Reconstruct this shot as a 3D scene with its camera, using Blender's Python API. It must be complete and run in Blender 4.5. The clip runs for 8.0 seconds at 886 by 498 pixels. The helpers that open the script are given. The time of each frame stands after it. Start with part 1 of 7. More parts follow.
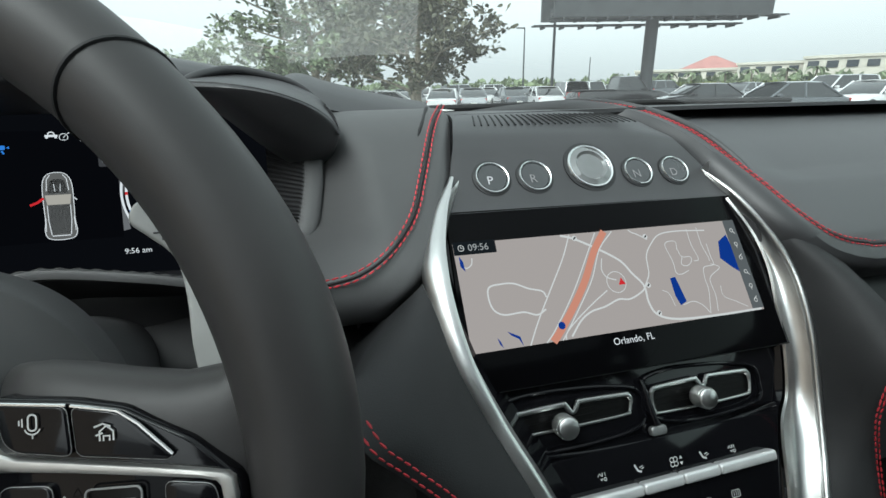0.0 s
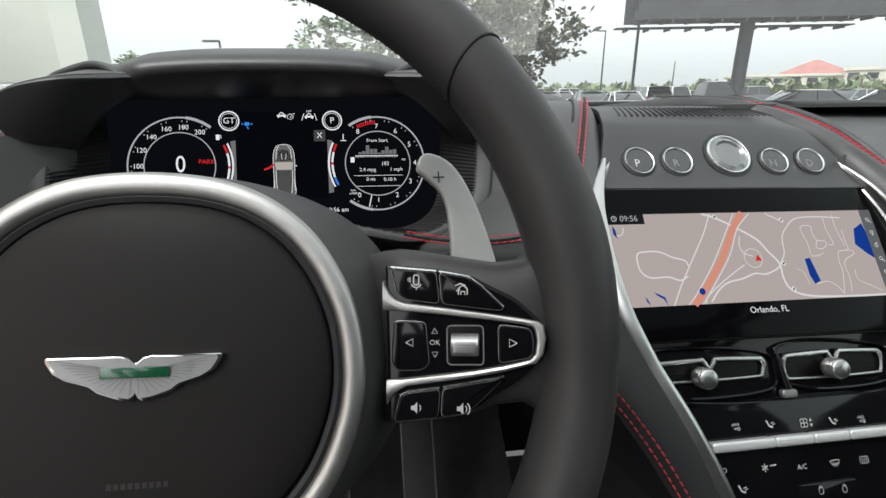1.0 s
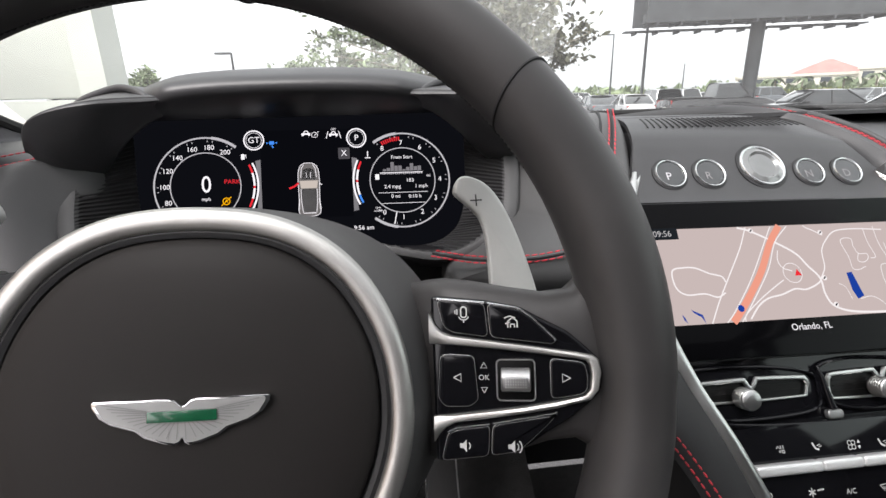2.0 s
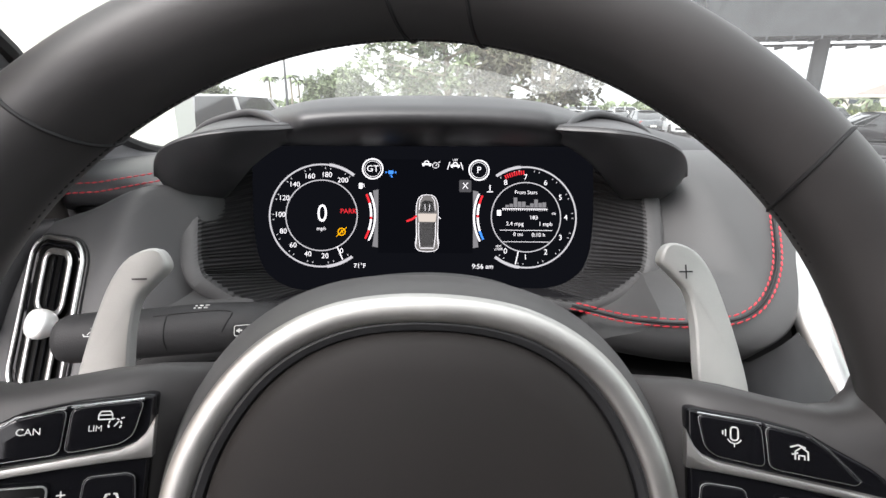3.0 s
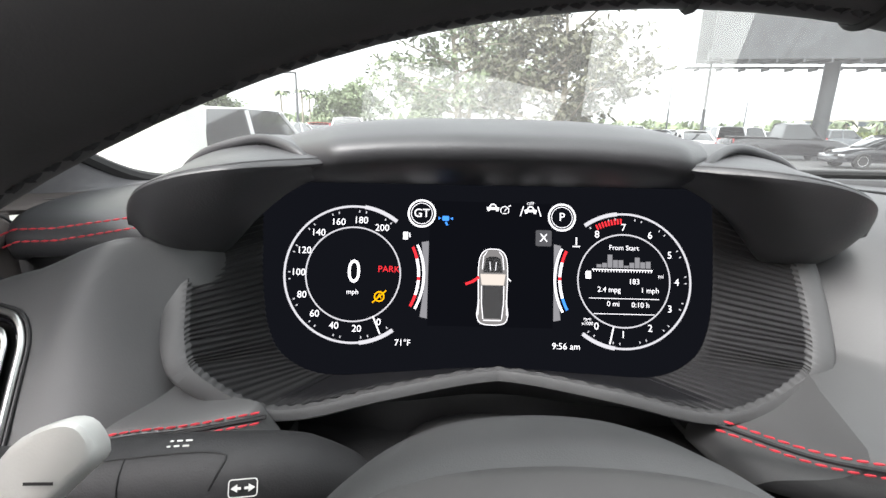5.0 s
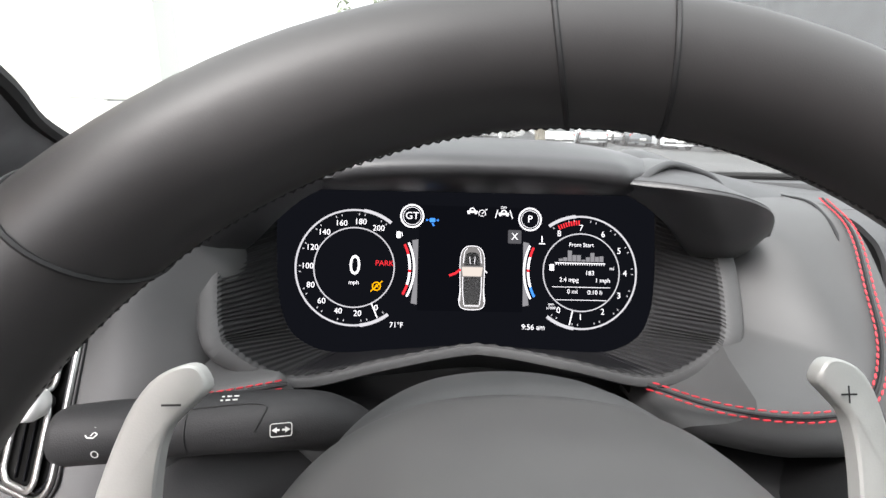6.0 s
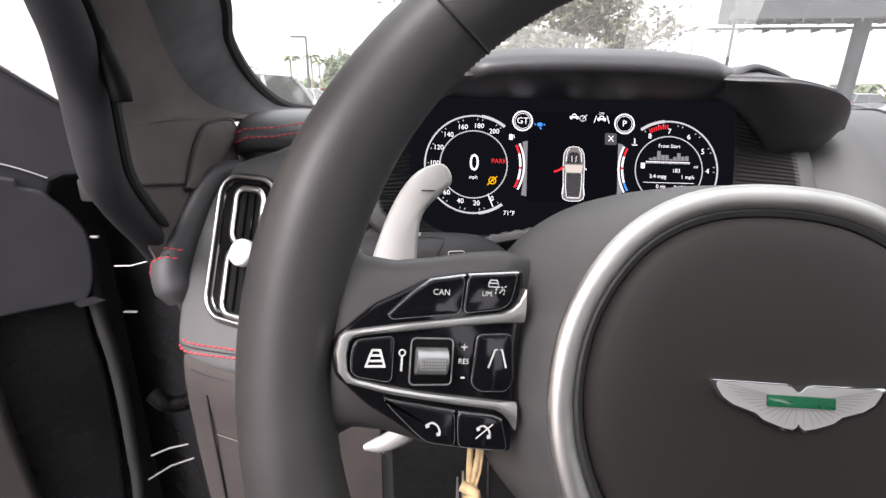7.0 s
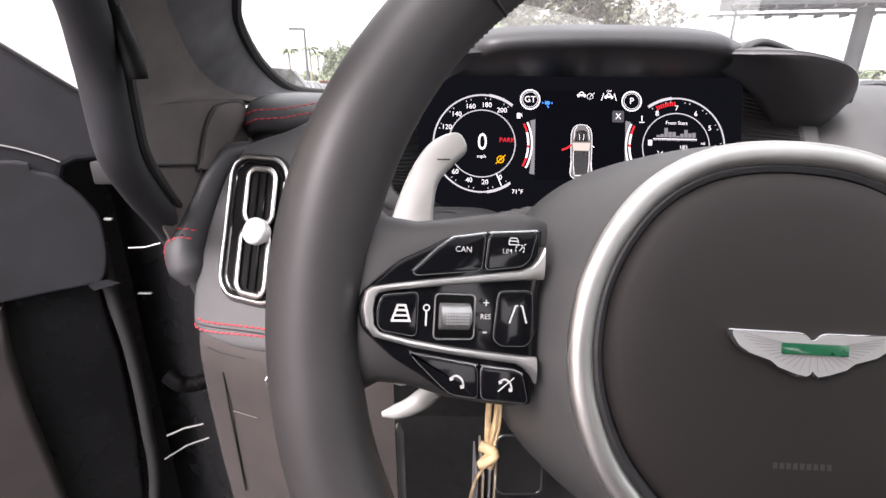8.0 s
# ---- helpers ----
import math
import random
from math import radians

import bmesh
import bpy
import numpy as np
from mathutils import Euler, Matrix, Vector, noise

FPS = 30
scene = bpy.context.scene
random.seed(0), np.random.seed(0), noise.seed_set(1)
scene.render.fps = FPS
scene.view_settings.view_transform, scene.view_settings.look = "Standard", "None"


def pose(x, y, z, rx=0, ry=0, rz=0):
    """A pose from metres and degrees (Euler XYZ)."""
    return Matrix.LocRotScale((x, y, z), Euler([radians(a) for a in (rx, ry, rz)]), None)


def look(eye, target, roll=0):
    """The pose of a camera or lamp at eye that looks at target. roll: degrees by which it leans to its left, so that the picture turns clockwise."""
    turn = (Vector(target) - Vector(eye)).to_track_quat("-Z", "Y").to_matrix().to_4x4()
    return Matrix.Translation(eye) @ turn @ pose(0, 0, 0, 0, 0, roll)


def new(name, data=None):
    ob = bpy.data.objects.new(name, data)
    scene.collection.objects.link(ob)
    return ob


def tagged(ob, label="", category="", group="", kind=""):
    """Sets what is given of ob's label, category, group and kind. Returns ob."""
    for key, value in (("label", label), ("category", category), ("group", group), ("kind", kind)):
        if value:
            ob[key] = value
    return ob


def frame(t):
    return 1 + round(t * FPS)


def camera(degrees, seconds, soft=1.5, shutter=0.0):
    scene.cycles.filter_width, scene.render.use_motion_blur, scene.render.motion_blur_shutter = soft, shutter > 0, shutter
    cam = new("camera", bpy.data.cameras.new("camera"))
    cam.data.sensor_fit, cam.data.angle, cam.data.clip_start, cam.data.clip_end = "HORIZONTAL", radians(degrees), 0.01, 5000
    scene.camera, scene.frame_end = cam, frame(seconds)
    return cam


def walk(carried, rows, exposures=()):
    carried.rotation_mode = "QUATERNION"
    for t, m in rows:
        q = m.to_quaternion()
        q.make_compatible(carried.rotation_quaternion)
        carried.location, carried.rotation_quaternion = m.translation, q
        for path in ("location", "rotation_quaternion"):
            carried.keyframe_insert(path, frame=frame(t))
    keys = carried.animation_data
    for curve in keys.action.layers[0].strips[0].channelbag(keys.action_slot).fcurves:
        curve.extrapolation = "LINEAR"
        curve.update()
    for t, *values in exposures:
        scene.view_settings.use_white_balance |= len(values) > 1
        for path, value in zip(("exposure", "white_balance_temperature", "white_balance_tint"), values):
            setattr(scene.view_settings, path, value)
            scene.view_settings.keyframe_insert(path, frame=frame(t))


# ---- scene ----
cam = camera(85.8, 8.0)
PATH = [
    (0, (0.177, -0.114, 1.152), (0.689, 1.71, 0.511), -1.2),
    (0.1, (0.163, -0.125, 1.157), (0.611, 1.722, 0.535), -1.8),
    (0.3, (0.14, -0.142, 1.161), (0.548, 1.721, 0.56), -2.2),
    (0.5, (0.114, -0.162, 1.159), (0.434, 1.718, 0.557), -1.3),
    (1, (0.087, -0.166, 1.144), (0.338, 1.717, 0.518), -0.5),
    (1.2, (0.081, -0.164, 1.138), (0.319, 1.712, 0.485), -0.3),
    (2.3, (0.066, -0.154, 1.157), (0.226, 1.755, 0.583), -3.2),
    (2.5, (0.035, -0.151, 1.159), (0.083, 1.77, 0.605), -1.8),
    (2.7, (0.013, -0.136, 1.163), (0.06, 1.79, 0.625), -0.7),
    (3, (0.001, -0.111, 1.171), (0.067, 1.806, 0.604), 0.3),
    (3.2, (-0.004, -0.09, 1.172), (0.042, 1.827, 0.603), 0.3),
    (3.5, (-0.015, -0.067, 1.18), (0.032, 1.858, 0.64), 3.3),
    (4, (-0.032, -0.014, 1.188), (-0.012, 1.873, 0.525), 3.6),
    (4.2, (-0.037, -0.003, 1.183), (-0.02, 1.886, 0.528), 3.0),
    (4.5, (-0.039, 0.004, 1.182), (-0.022, 1.917, 0.598), 1.7),
    (4.7, (-0.037, 0.001, 1.177), (-0.008, 1.94, 0.685), 0.8),
    (5.8, (-0.042, -0.019, 1.187), (0.057, 1.893, 0.611), 3.2),
    (6, (-0.042, -0.057, 1.195), (0.069, 1.867, 0.659), 1.7),
    (6.2, (-0.061, -0.088, 1.187), (0.073, 1.831, 0.638), 2.2),
    (6.5, (-0.087, -0.12, 1.168), (0.0, 1.787, 0.571), 1.7),
    (6.7, (-0.105, -0.131, 1.154), (-0.071, 1.771, 0.538), 1.4),
    (7, (-0.115, -0.14, 1.146), (-0.116, 1.757, 0.512), 1.0),
    (7.5, (-0.118, -0.147, 1.138), (-0.122, 1.748, 0.496), 0.9),
    (8, (-0.122, -0.148, 1.136), (-0.129, 1.738, 0.471), 0.3),
]
EXPOSURES = [(0.0, 1.58, 6050, 2), (0.5, 1.55, 6200, 5), (1.0, 1.69, 6400, 10), (2.5, 2.30, 6550, 17), (3.5, 2.68, 6450, 13), (4.5, 2.82, 6450, 13), (6.0, 2.74, 6500, 14), (6.6, 2.60, 6530, 17), (7.3, 2.72, 6570, 20), (8.0, 2.78, 6600, 22)]
walk(cam, [(t, look(eye, target, roll)) for t, eye, target, roll in PATH], EXPOSURES)

# ---- world and light ----
world = bpy.data.worlds.new("overcast_sky")
scene.world = world
world.use_nodes = True
wn, wl = world.node_tree.nodes, world.node_tree.links
wn.clear()
sky = wn.new("ShaderNodeTexSky")
sky.sky_type = "NISHITA"
sky.sun_disc = False
sky.sun_elevation, sky.sun_rotation = radians(50), radians(-140)
sky.dust_density = 6.0
grey = wn.new("ShaderNodeHueSaturation")
grey.inputs["Saturation"].default_value = 0.10
back = wn.new("ShaderNodeBackground")
back.inputs["Strength"].default_value = 0.15
veil = wn.new("ShaderNodeMix")
veil.data_type = "RGBA"
veil.inputs[0].default_value = 0.6
veil.inputs[7].default_value = (4.3, 4.4, 4.45, 1)
wout = wn.new("ShaderNodeOutputWorld")
wl.new(sky.outputs[0], grey.inputs["Color"])
wl.new(grey.outputs[0], veil.inputs[6])
wl.new(veil.outputs[2], back.inputs["Color"])
wl.new(back.outputs[0], wout.inputs[0])
sun = new("sun", bpy.data.lights.new("sun", "SUN"))
sun.data.energy, sun.data.angle, sun.data.color = 0.9, radians(25), (1.0, 0.97, 0.93)
sun.matrix_world = look((-25, -30, 46), (0, 0, 0))


# ---- materials ----
def mat(name, color, rough=0.5, metal=0.0, grain=0.0, size=400.0, vary=0.0, vary_size=6.0, emit=0.0, coat=0.0, rand=0.0, spec=0.5, rough_vary=0.0):
    """A principled material with noise at two scales in colour and a fine bump."""
    m = bpy.data.materials.new(name)
    m.use_nodes = True
    n, l = m.node_tree.nodes, m.node_tree.links
    b = n["Principled BSDF"]
    b.inputs["Roughness"].default_value, b.inputs["Metallic"].default_value = rough, metal
    b.inputs["Base Color"].default_value = (*color, 1)
    b.inputs["Coat Weight"].default_value = coat
    b.inputs["Specular IOR Level"].default_value = spec
    b.inputs["Coat Roughness"].default_value = 0.05
    tc = n.new("ShaderNodeTexCoord")
    if vary or rand or rough_vary:
        nz = n.new("ShaderNodeTexNoise")
        nz.inputs["Scale"].default_value, nz.inputs["Detail"].default_value = vary_size, 5
        l.new(tc.outputs["Object"], nz.inputs["Vector"])
        hs = n.new("ShaderNodeHueSaturation")
        hs.inputs["Color"].default_value = (*color, 1)
        mr = n.new("ShaderNodeMapRange")
        mr.inputs["From Min"].default_value, mr.inputs["From Max"].default_value = 0.3, 0.7
        mr.inputs["To Min"].default_value, mr.inputs["To Max"].default_value = 1 - vary, 1 + vary
        l.new(nz.outputs["Fac"], mr.inputs["Value"])
        val = mr.outputs[0]
        if rand:
            oi = n.new("ShaderNodeNewGeometry")
            m2 = n.new("ShaderNodeMapRange")
            m2.inputs["To Min"].default_value, m2.inputs["To Max"].default_value = 1 - rand, 1 + rand
            l.new(oi.outputs["Random Per Island"], m2.inputs["Value"])
            mu = n.new("ShaderNodeMath")
            mu.operation = "MULTIPLY"
            l.new(val, mu.inputs[0]), l.new(m2.outputs[0], mu.inputs[1])
            val = mu.outputs[0]
        l.new(val, hs.inputs["Value"])
        l.new(hs.outputs[0], b.inputs["Base Color"])
        if rough_vary:
            m3 = n.new("ShaderNodeMapRange")
            m3.inputs["From Min"].default_value, m3.inputs["From Max"].default_value = 0.3, 0.7
            m3.inputs["To Min"].default_value, m3.inputs["To Max"].default_value = rough - rough_vary, rough + rough_vary
            l.new(nz.outputs["Fac"], m3.inputs["Value"])
            l.new(m3.outputs[0], b.inputs["Roughness"])
    if grain:
        vo = n.new("ShaderNodeTexVoronoi")
        vo.inputs["Scale"].default_value = size
        nb = n.new("ShaderNodeTexNoise")
        nb.inputs["Scale"].default_value, nb.inputs["Detail"].default_value = size * 2.3, 3
        ad = n.new("ShaderNodeMath")
        ad.operation = "ADD"
        l.new(tc.outputs["Object"], vo.inputs["Vector"]), l.new(tc.outputs["Object"], nb.inputs["Vector"])
        l.new(vo.outputs["Distance"], ad.inputs[0]), l.new(nb.outputs["Fac"], ad.inputs[1])
        bu = n.new("ShaderNodeBump")
        bu.inputs["Strength"].default_value, bu.inputs["Distance"].default_value = grain, 0.5 / size
        l.new(ad.outputs[0], bu.inputs["Height"])
        l.new(bu.outputs[0], b.inputs["Normal"])
    if emit:
        b.inputs["Emission Color"].default_value = (*color, 1)
        b.inputs["Emission Strength"].default_value = emit
    return m


def glow(name, color, strength=1.0):
    """A lit part of a display."""
    m = bpy.data.materials.new(name)
    m.use_nodes = True
    n, l = m.node_tree.nodes, m.node_tree.links
    n.clear()
    e, o = n.new("ShaderNodeEmission"), n.new("ShaderNodeOutputMaterial")
    e.inputs["Color"].default_value, e.inputs["Strength"].default_value = (*color, 1), 0.28 * strength
    l.new(e.outputs[0], o.inputs[0])
    return m


def thin_glass(name, tint=(0.9, 0.96, 0.93), haze=0.0):
    m = bpy.data.materials.new(name)
    m.use_nodes = True
    n, l = m.node_tree.nodes, m.node_tree.links
    n.clear()
    tr, gl, lw, pw, ma, mx, o = (n.new(k) for k in ("ShaderNodeBsdfTransparent", "ShaderNodeBsdfGlossy", "ShaderNodeLayerWeight", "ShaderNodeMath", "ShaderNodeMath", "ShaderNodeMixShader", "ShaderNodeOutputMaterial"))
    tr.inputs["Color"].default_value = (*tint, 1)
    gl.inputs["Roughness"].default_value = 0.02
    pw.operation, ma.operation = "POWER", "MULTIPLY_ADD"
    pw.inputs[1].default_value, ma.inputs[1].default_value, ma.inputs[2].default_value = 4.0, 0.9, 0.085
    l.new(lw.outputs["Facing"], pw.inputs[0]), l.new(pw.outputs[0], ma.inputs[0]), l.new(ma.outputs[0], mx.inputs[0])
    l.new(tr.outputs[0], mx.inputs[1]), l.new(gl.outputs[0], mx.inputs[2])
    if haze:
        # the pale veil over the view is mixed into the glass as a translucent share
        no, ra, tl, dm = (n.new(k) for k in ("ShaderNodeTexNoise", "ShaderNodeMapRange", "ShaderNodeBsdfTranslucent", "ShaderNodeMixShader"))
        no.inputs["Scale"].default_value = 5.0
        ra.inputs["To Min"].default_value, ra.inputs["To Max"].default_value = haze * 0.6, haze * 1.4
        tl.inputs["Color"].default_value = (0.9, 0.9, 0.88, 1)
        l.new(no.outputs["Fac"], ra.inputs["Value"]), l.new(ra.outputs[0], dm.inputs[0])
        l.new(mx.outputs[0], dm.inputs[1]), l.new(tl.outputs[0], dm.inputs[2]), l.new(dm.outputs[0], o.inputs[0])
    else:
        l.new(mx.outputs[0], o.inputs[0])
    return m


LEATHER = mat("black_leather", (0.037, 0.037, 0.039), 0.46, spec=0.50, grain=0.12, size=900, vary=0.18, vary_size=14, rough_vary=0.06)
# the dash leather again, lightened to make up for light missing on the pads
PADHIDE = mat("lightened_pad_leather", (0.060, 0.060, 0.061), 0.50, spec=0.45, grain=0.08, size=1100, vary=0.12, vary_size=12, rough_vary=0.06)
RIM_LEATHER = mat("smooth_rim_leather", (0.034, 0.032, 0.032), 0.47, spec=0.45, grain=0.05, size=2400, vary=0.15, vary_size=20, rough_vary=0.06)
HUBSKIN = mat("hub_shell_grey", (0.062, 0.061, 0.061), 0.50, spec=0.38, grain=0.05, size=2400, vary=0.12, vary_size=20, rough_vary=0.05)
RINGMETAL = mat("brushed_wheel_metal", (0.54, 0.53, 0.51), 0.44, metal=1.0, vary=0.05, vary_size=60, rough_vary=0.03)
AIRBAG = mat("airbag_vinyl", (0.0158, 0.0140, 0.0134), 0.60, spec=0.20, grain=0.06, size=2600, vary=0.1, vary_size=20, rough_vary=0.04)
PASSENGER = mat("smooth_grey_dash_top", (0.070, 0.072, 0.075), 0.55, spec=0.4, grain=0.06, size=1600, vary=0.08, vary_size=10, rough_vary=0.05)
SOFT = mat("dark_soft_plastic", (0.020, 0.020, 0.021), 0.6, spec=0.28, grain=0.2, size=1200, vary=0.15, vary_size=18)
SUEDE = mat("charcoal_suede", (0.14, 0.138, 0.143), 0.95, spec=0.2, grain=0.5, size=1600, vary=0.25, vary_size=22)
BROWN_SUEDE = mat("brown_black_trim", (0.043, 0.037, 0.035), 0.85, spec=0.25, grain=0.3, size=1600, vary=0.15, vary_size=24)
# lighter twin of the brown trim; the pillar's missing light is in the colour
PILLAR_TRIM = mat("lightened_pillar_suede", (0.105, 0.092, 0.088), 0.92, spec=0.2, grain=0.4, size=1600, vary=0.16, vary_size=24)
RIMPLASTIC = mat("grey_rim_plastic", (0.055, 0.055, 0.056), 0.55, spec=0.4, grain=0.1, size=1500, vary=0.1, vary_size=24)
JAMB = mat("black_door_paint", (0.009, 0.009, 0.0095), 0.26, spec=0.3, vary=0.2, vary_size=12, rough_vary=0.08)
DULLSTEEL = mat("dull_steel", (0.28, 0.28, 0.28), 0.4, metal=0.8, vary=0.15, vary_size=80)
DOORTRIM = mat("dark_slate_trim", (0.024, 0.024, 0.027), 0.8, spec=0.25, grain=0.3, size=1500, vary=0.2, vary_size=20)
FUNNEL = mat("ribbed_black_plastic", (0.022, 0.022, 0.023), 0.5, spec=0.3, vary=0.15, vary_size=20)
FUNNELFLOOR = mat("smooth_black_plastic", (0.010, 0.010, 0.011), 0.34, spec=0.3, vary=0.15, vary_size=20)
BLACKPL = mat("matt_black_plastic", (0.010, 0.010, 0.011), 0.55, vary=0.2, vary_size=20)
# near-black that puts the shade of deep mouths and recesses into colour
VOID = mat("recess_shade", (0.003, 0.003, 0.003), 0.35, spec=0.15, vary=0.1)
# pale grey for rims of gloss parts: their chamfers' glint is put into colour
GLINT = mat("edge_glint_grey", (0.30, 0.30, 0.30), 0.35, metal=0.6, vary=0.1, vary_size=200)
GLOSS = mat("piano_black", (0.004, 0.004, 0.005), 0.07, spec=0.28, coat=0.0, vary=0.1, vary_size=30)
# grey lifted above piano black: the sky's sheen is put into the base
SHEENGREY = mat("sheen_grey_button", (0.034, 0.036, 0.038), 0.14, spec=0.5, coat=0.6, vary=0.1, vary_size=60)
RUBBER = mat("rubber_seal", (0.012, 0.012, 0.012), 0.7, vary=0.2, vary_size=30)
SATIN = mat("satin_aluminium", (0.60, 0.60, 0.59), 0.30, metal=1.0, vary=0.03, vary_size=60, rough_vary=0.02)
PADDLE = mat("cast_paddle_aluminium", (0.43, 0.43, 0.415), 0.45, metal=0.30, grain=0.08, size=1200, vary=0.06, vary_size=40)
BRIGHTRING = mat("bright_satin_chrome", (0.78, 0.79, 0.79), 0.24, metal=1.0, vary=0.03)
CHROME = mat("chrome", (0.80, 0.80, 0.80), 0.08, metal=1.0, vary=0.03)
THREAD = mat("red_thread", (0.50, 0.028, 0.042), 0.6, vary=0.25, vary_size=300)
ROLLER = mat("grey_metal_roller", (0.34, 0.34, 0.34), 0.36, metal=0.8, vary=0.1, vary_size=200)
# paler and less metallic than SATIN: bright reflections are put into these colours
TOGGLE = mat("whitened_satin_toggle", (0.66, 0.66, 0.66), 0.40, metal=0.55, vary=0.04, vary_size=80)
KNOB = mat("whitened_silver", (0.72, 0.72, 0.71), 0.42, metal=0.35, vary=0.05, vary_size=80)
BLACKTHREAD = mat("black_thread", (0.008, 0.008, 0.009), 0.7, vary=0.2, vary_size=300)
SCREEN = mat("display_glass", (0.0018, 0.0018, 0.0022), 0.10, spec=0.06, vary=0.1)
WHITEINK = mat("printed_white", (0.50, 0.50, 0.49), 0.5, vary=0.1, vary_size=80)
GREEN = mat("green_enamel", (0.004, 0.075, 0.032), 0.2, coat=0.8, vary=0.15, vary_size=200)
MAPGREY = glow("map_ground", (0.40, 0.345, 0.325), 1.20)
MAPLINE = glow("map_road", (0.80, 0.78, 0.76), 0.95)
MAPBLUE = glow("map_water", (0.01, 0.05, 0.32), 0.9)
MAPORANGE = glow("map_highway", (0.80, 0.33, 0.23), 0.9)
MAPDARK = glow("map_bar", (0.02, 0.025, 0.03), 0.6)
LIT = glow("lit_white", (0.9, 0.9, 0.92), 1.0)
LITGREY = glow("lit_grey", (0.22, 0.22, 0.23), 0.8)
LITRING = glow("lit_ring", (0.50, 0.50, 0.52), 0.9)
LITSOFT = glow("lit_soft", (0.55, 0.55, 0.55), 0.8)
LITDIM = glow("lit_dim", (0.0026, 0.0029, 0.0042), 1.0)
LITRED = glow("lit_red", (0.8, 0.03, 0.04), 0.9)
LITAMBER = glow("lit_amber", (0.9, 0.42, 0.0), 1.0)
LITBLUE = glow("lit_blue", (0.05, 0.25, 0.8), 1.0)
GLASS = thin_glass("clear_glass")
WINDSCREEN = thin_glass("windscreen_glass", (0.65, 0.69, 0.675), 0.040)
ROOFGLASS = thin_glass("tinted_glass", (0.60, 0.62, 0.62))
CARPET = mat("black_carpet", (0.012, 0.012, 0.012), 0.95, grain=0.8, size=500, vary=0.3, vary_size=60)


# ---- builders ----
def part(name, bm, material, parent=None, label="", smooth=True, matrix=None):
    """Links a bmesh as one mesh object, under parent where one is given."""
    me = bpy.data.meshes.new(name)
    bmesh.ops.recalc_face_normals(bm, faces=bm.faces)
    bm.to_mesh(me)
    bm.free()
    if material:
        me.materials.append(material)
    if smooth:
        for p in me.polygons:
            p.use_smooth = True
        me.set_sharp_from_angle(angle=radians(38))
    ob = new(name, me)
    if matrix is not None:
        ob.matrix_world = matrix
    if parent:
        ob.parent = parent
    if label:
        ob["label"] = label
    return ob


def thing(name, label, category, place=(0, 0, 0), group="", kind=""):
    ob = new(name)
    ob.empty_display_size = 0.05
    ob.location = place
    tagged(ob, label, category, group, kind)
    return ob


def under(child, parent):
    """Parents a child that was built in world space."""
    child.parent = parent
    child.matrix_parent_inverse = Matrix.Translation(parent.location).inverted()
    return child


def spline(pts, n, closed=False):
    """n points of a Catmull-Rom curve through pts."""
    p = np.array(pts, float)
    k = len(p)
    out = []
    span = k if closed else k - 1
    for i in range(n):
        s = i * span / (n if closed else n - 1)
        a = min(int(s), span - 1)
        f = s - a
        if closed:
            q = [p[(a + d) % k] for d in (-1, 0, 1, 2)]
        else:
            q = [p[a - 1] if a > 0 else 2 * p[0] - p[1], p[a], p[a + 1], p[a + 2] if a + 2 < k else 2 * p[-1] - p[-2]]
        out.append(0.5 * (2 * q[1] + (q[2] - q[0]) * f + (2 * q[0] - 5 * q[1] + 4 * q[2] - q[3]) * f * f + (3 * q[1] - q[0] - 3 * q[2] + q[3]) * f ** 3))
    return np.array(out)


def grid(rows, closed=False, thick=0.0, caps=False):
    """A sheet through rows of points; closed joins each row's ends."""
    bm = bmesh.new()
    vs = [[bm.verts.new(p) for p in r] for r in rows]
    m = len(vs[0])
    for a, b in zip(vs, vs[1:]):
        for j in range(m if closed else m - 1):
            bm.faces.new((a[j], a[(j + 1) % m], b[(j + 1) % m], b[j]))
    if caps:
        bm.faces.new(vs[0])
        bm.faces.new(vs[-1])
    if thick:
        bmesh.ops.recalc_face_normals(bm, faces=bm.faces)
        bmesh.ops.solidify(bm, geom=bm.faces[:] + bm.edges[:] + bm.verts[:], thickness=thick)
    return bm


def tube(path, radius, sides=10, closed=False, flat=1.0, up=None, caps=True):
    """A swept tube; radius a number or one for each point; flat squeezes it along up."""
    p = np.array(path, float)
    n = len(p)
    r = np.full(n, radius) if np.isscalar(radius) else np.array(radius)
    rows = []
    side = None
    for i in range(n):
        t = p[(i + 1) % n] - p[i - 1] if closed else p[min(i + 1, n - 1)] - p[max(i - 1, 0)]
        t = t / (np.linalg.norm(t) + 1e-12)
        if up is not None:
            b = np.array(up, float)
        elif side is None:
            b = np.array((0, 0, 1.0)) if abs(t[2]) < 0.9 else np.array((0, 1.0, 0))
        else:
            b = side
        b = b - t * (b @ t)
        b /= np.linalg.norm(b)
        side = b
        c = np.cross(t, b)
        rows.append([p[i] + r[i] * (math.cos(a) * c + math.sin(a) * flat * b) for a in np.linspace(0, 2 * math.pi, sides, endpoint=False)])
    if closed:
        rows.append(rows[0])
        bm = grid(rows, True)
        bmesh.ops.remove_doubles(bm, verts=bm.verts, dist=1e-6)
        return bm
    return grid(rows, True, caps=caps)


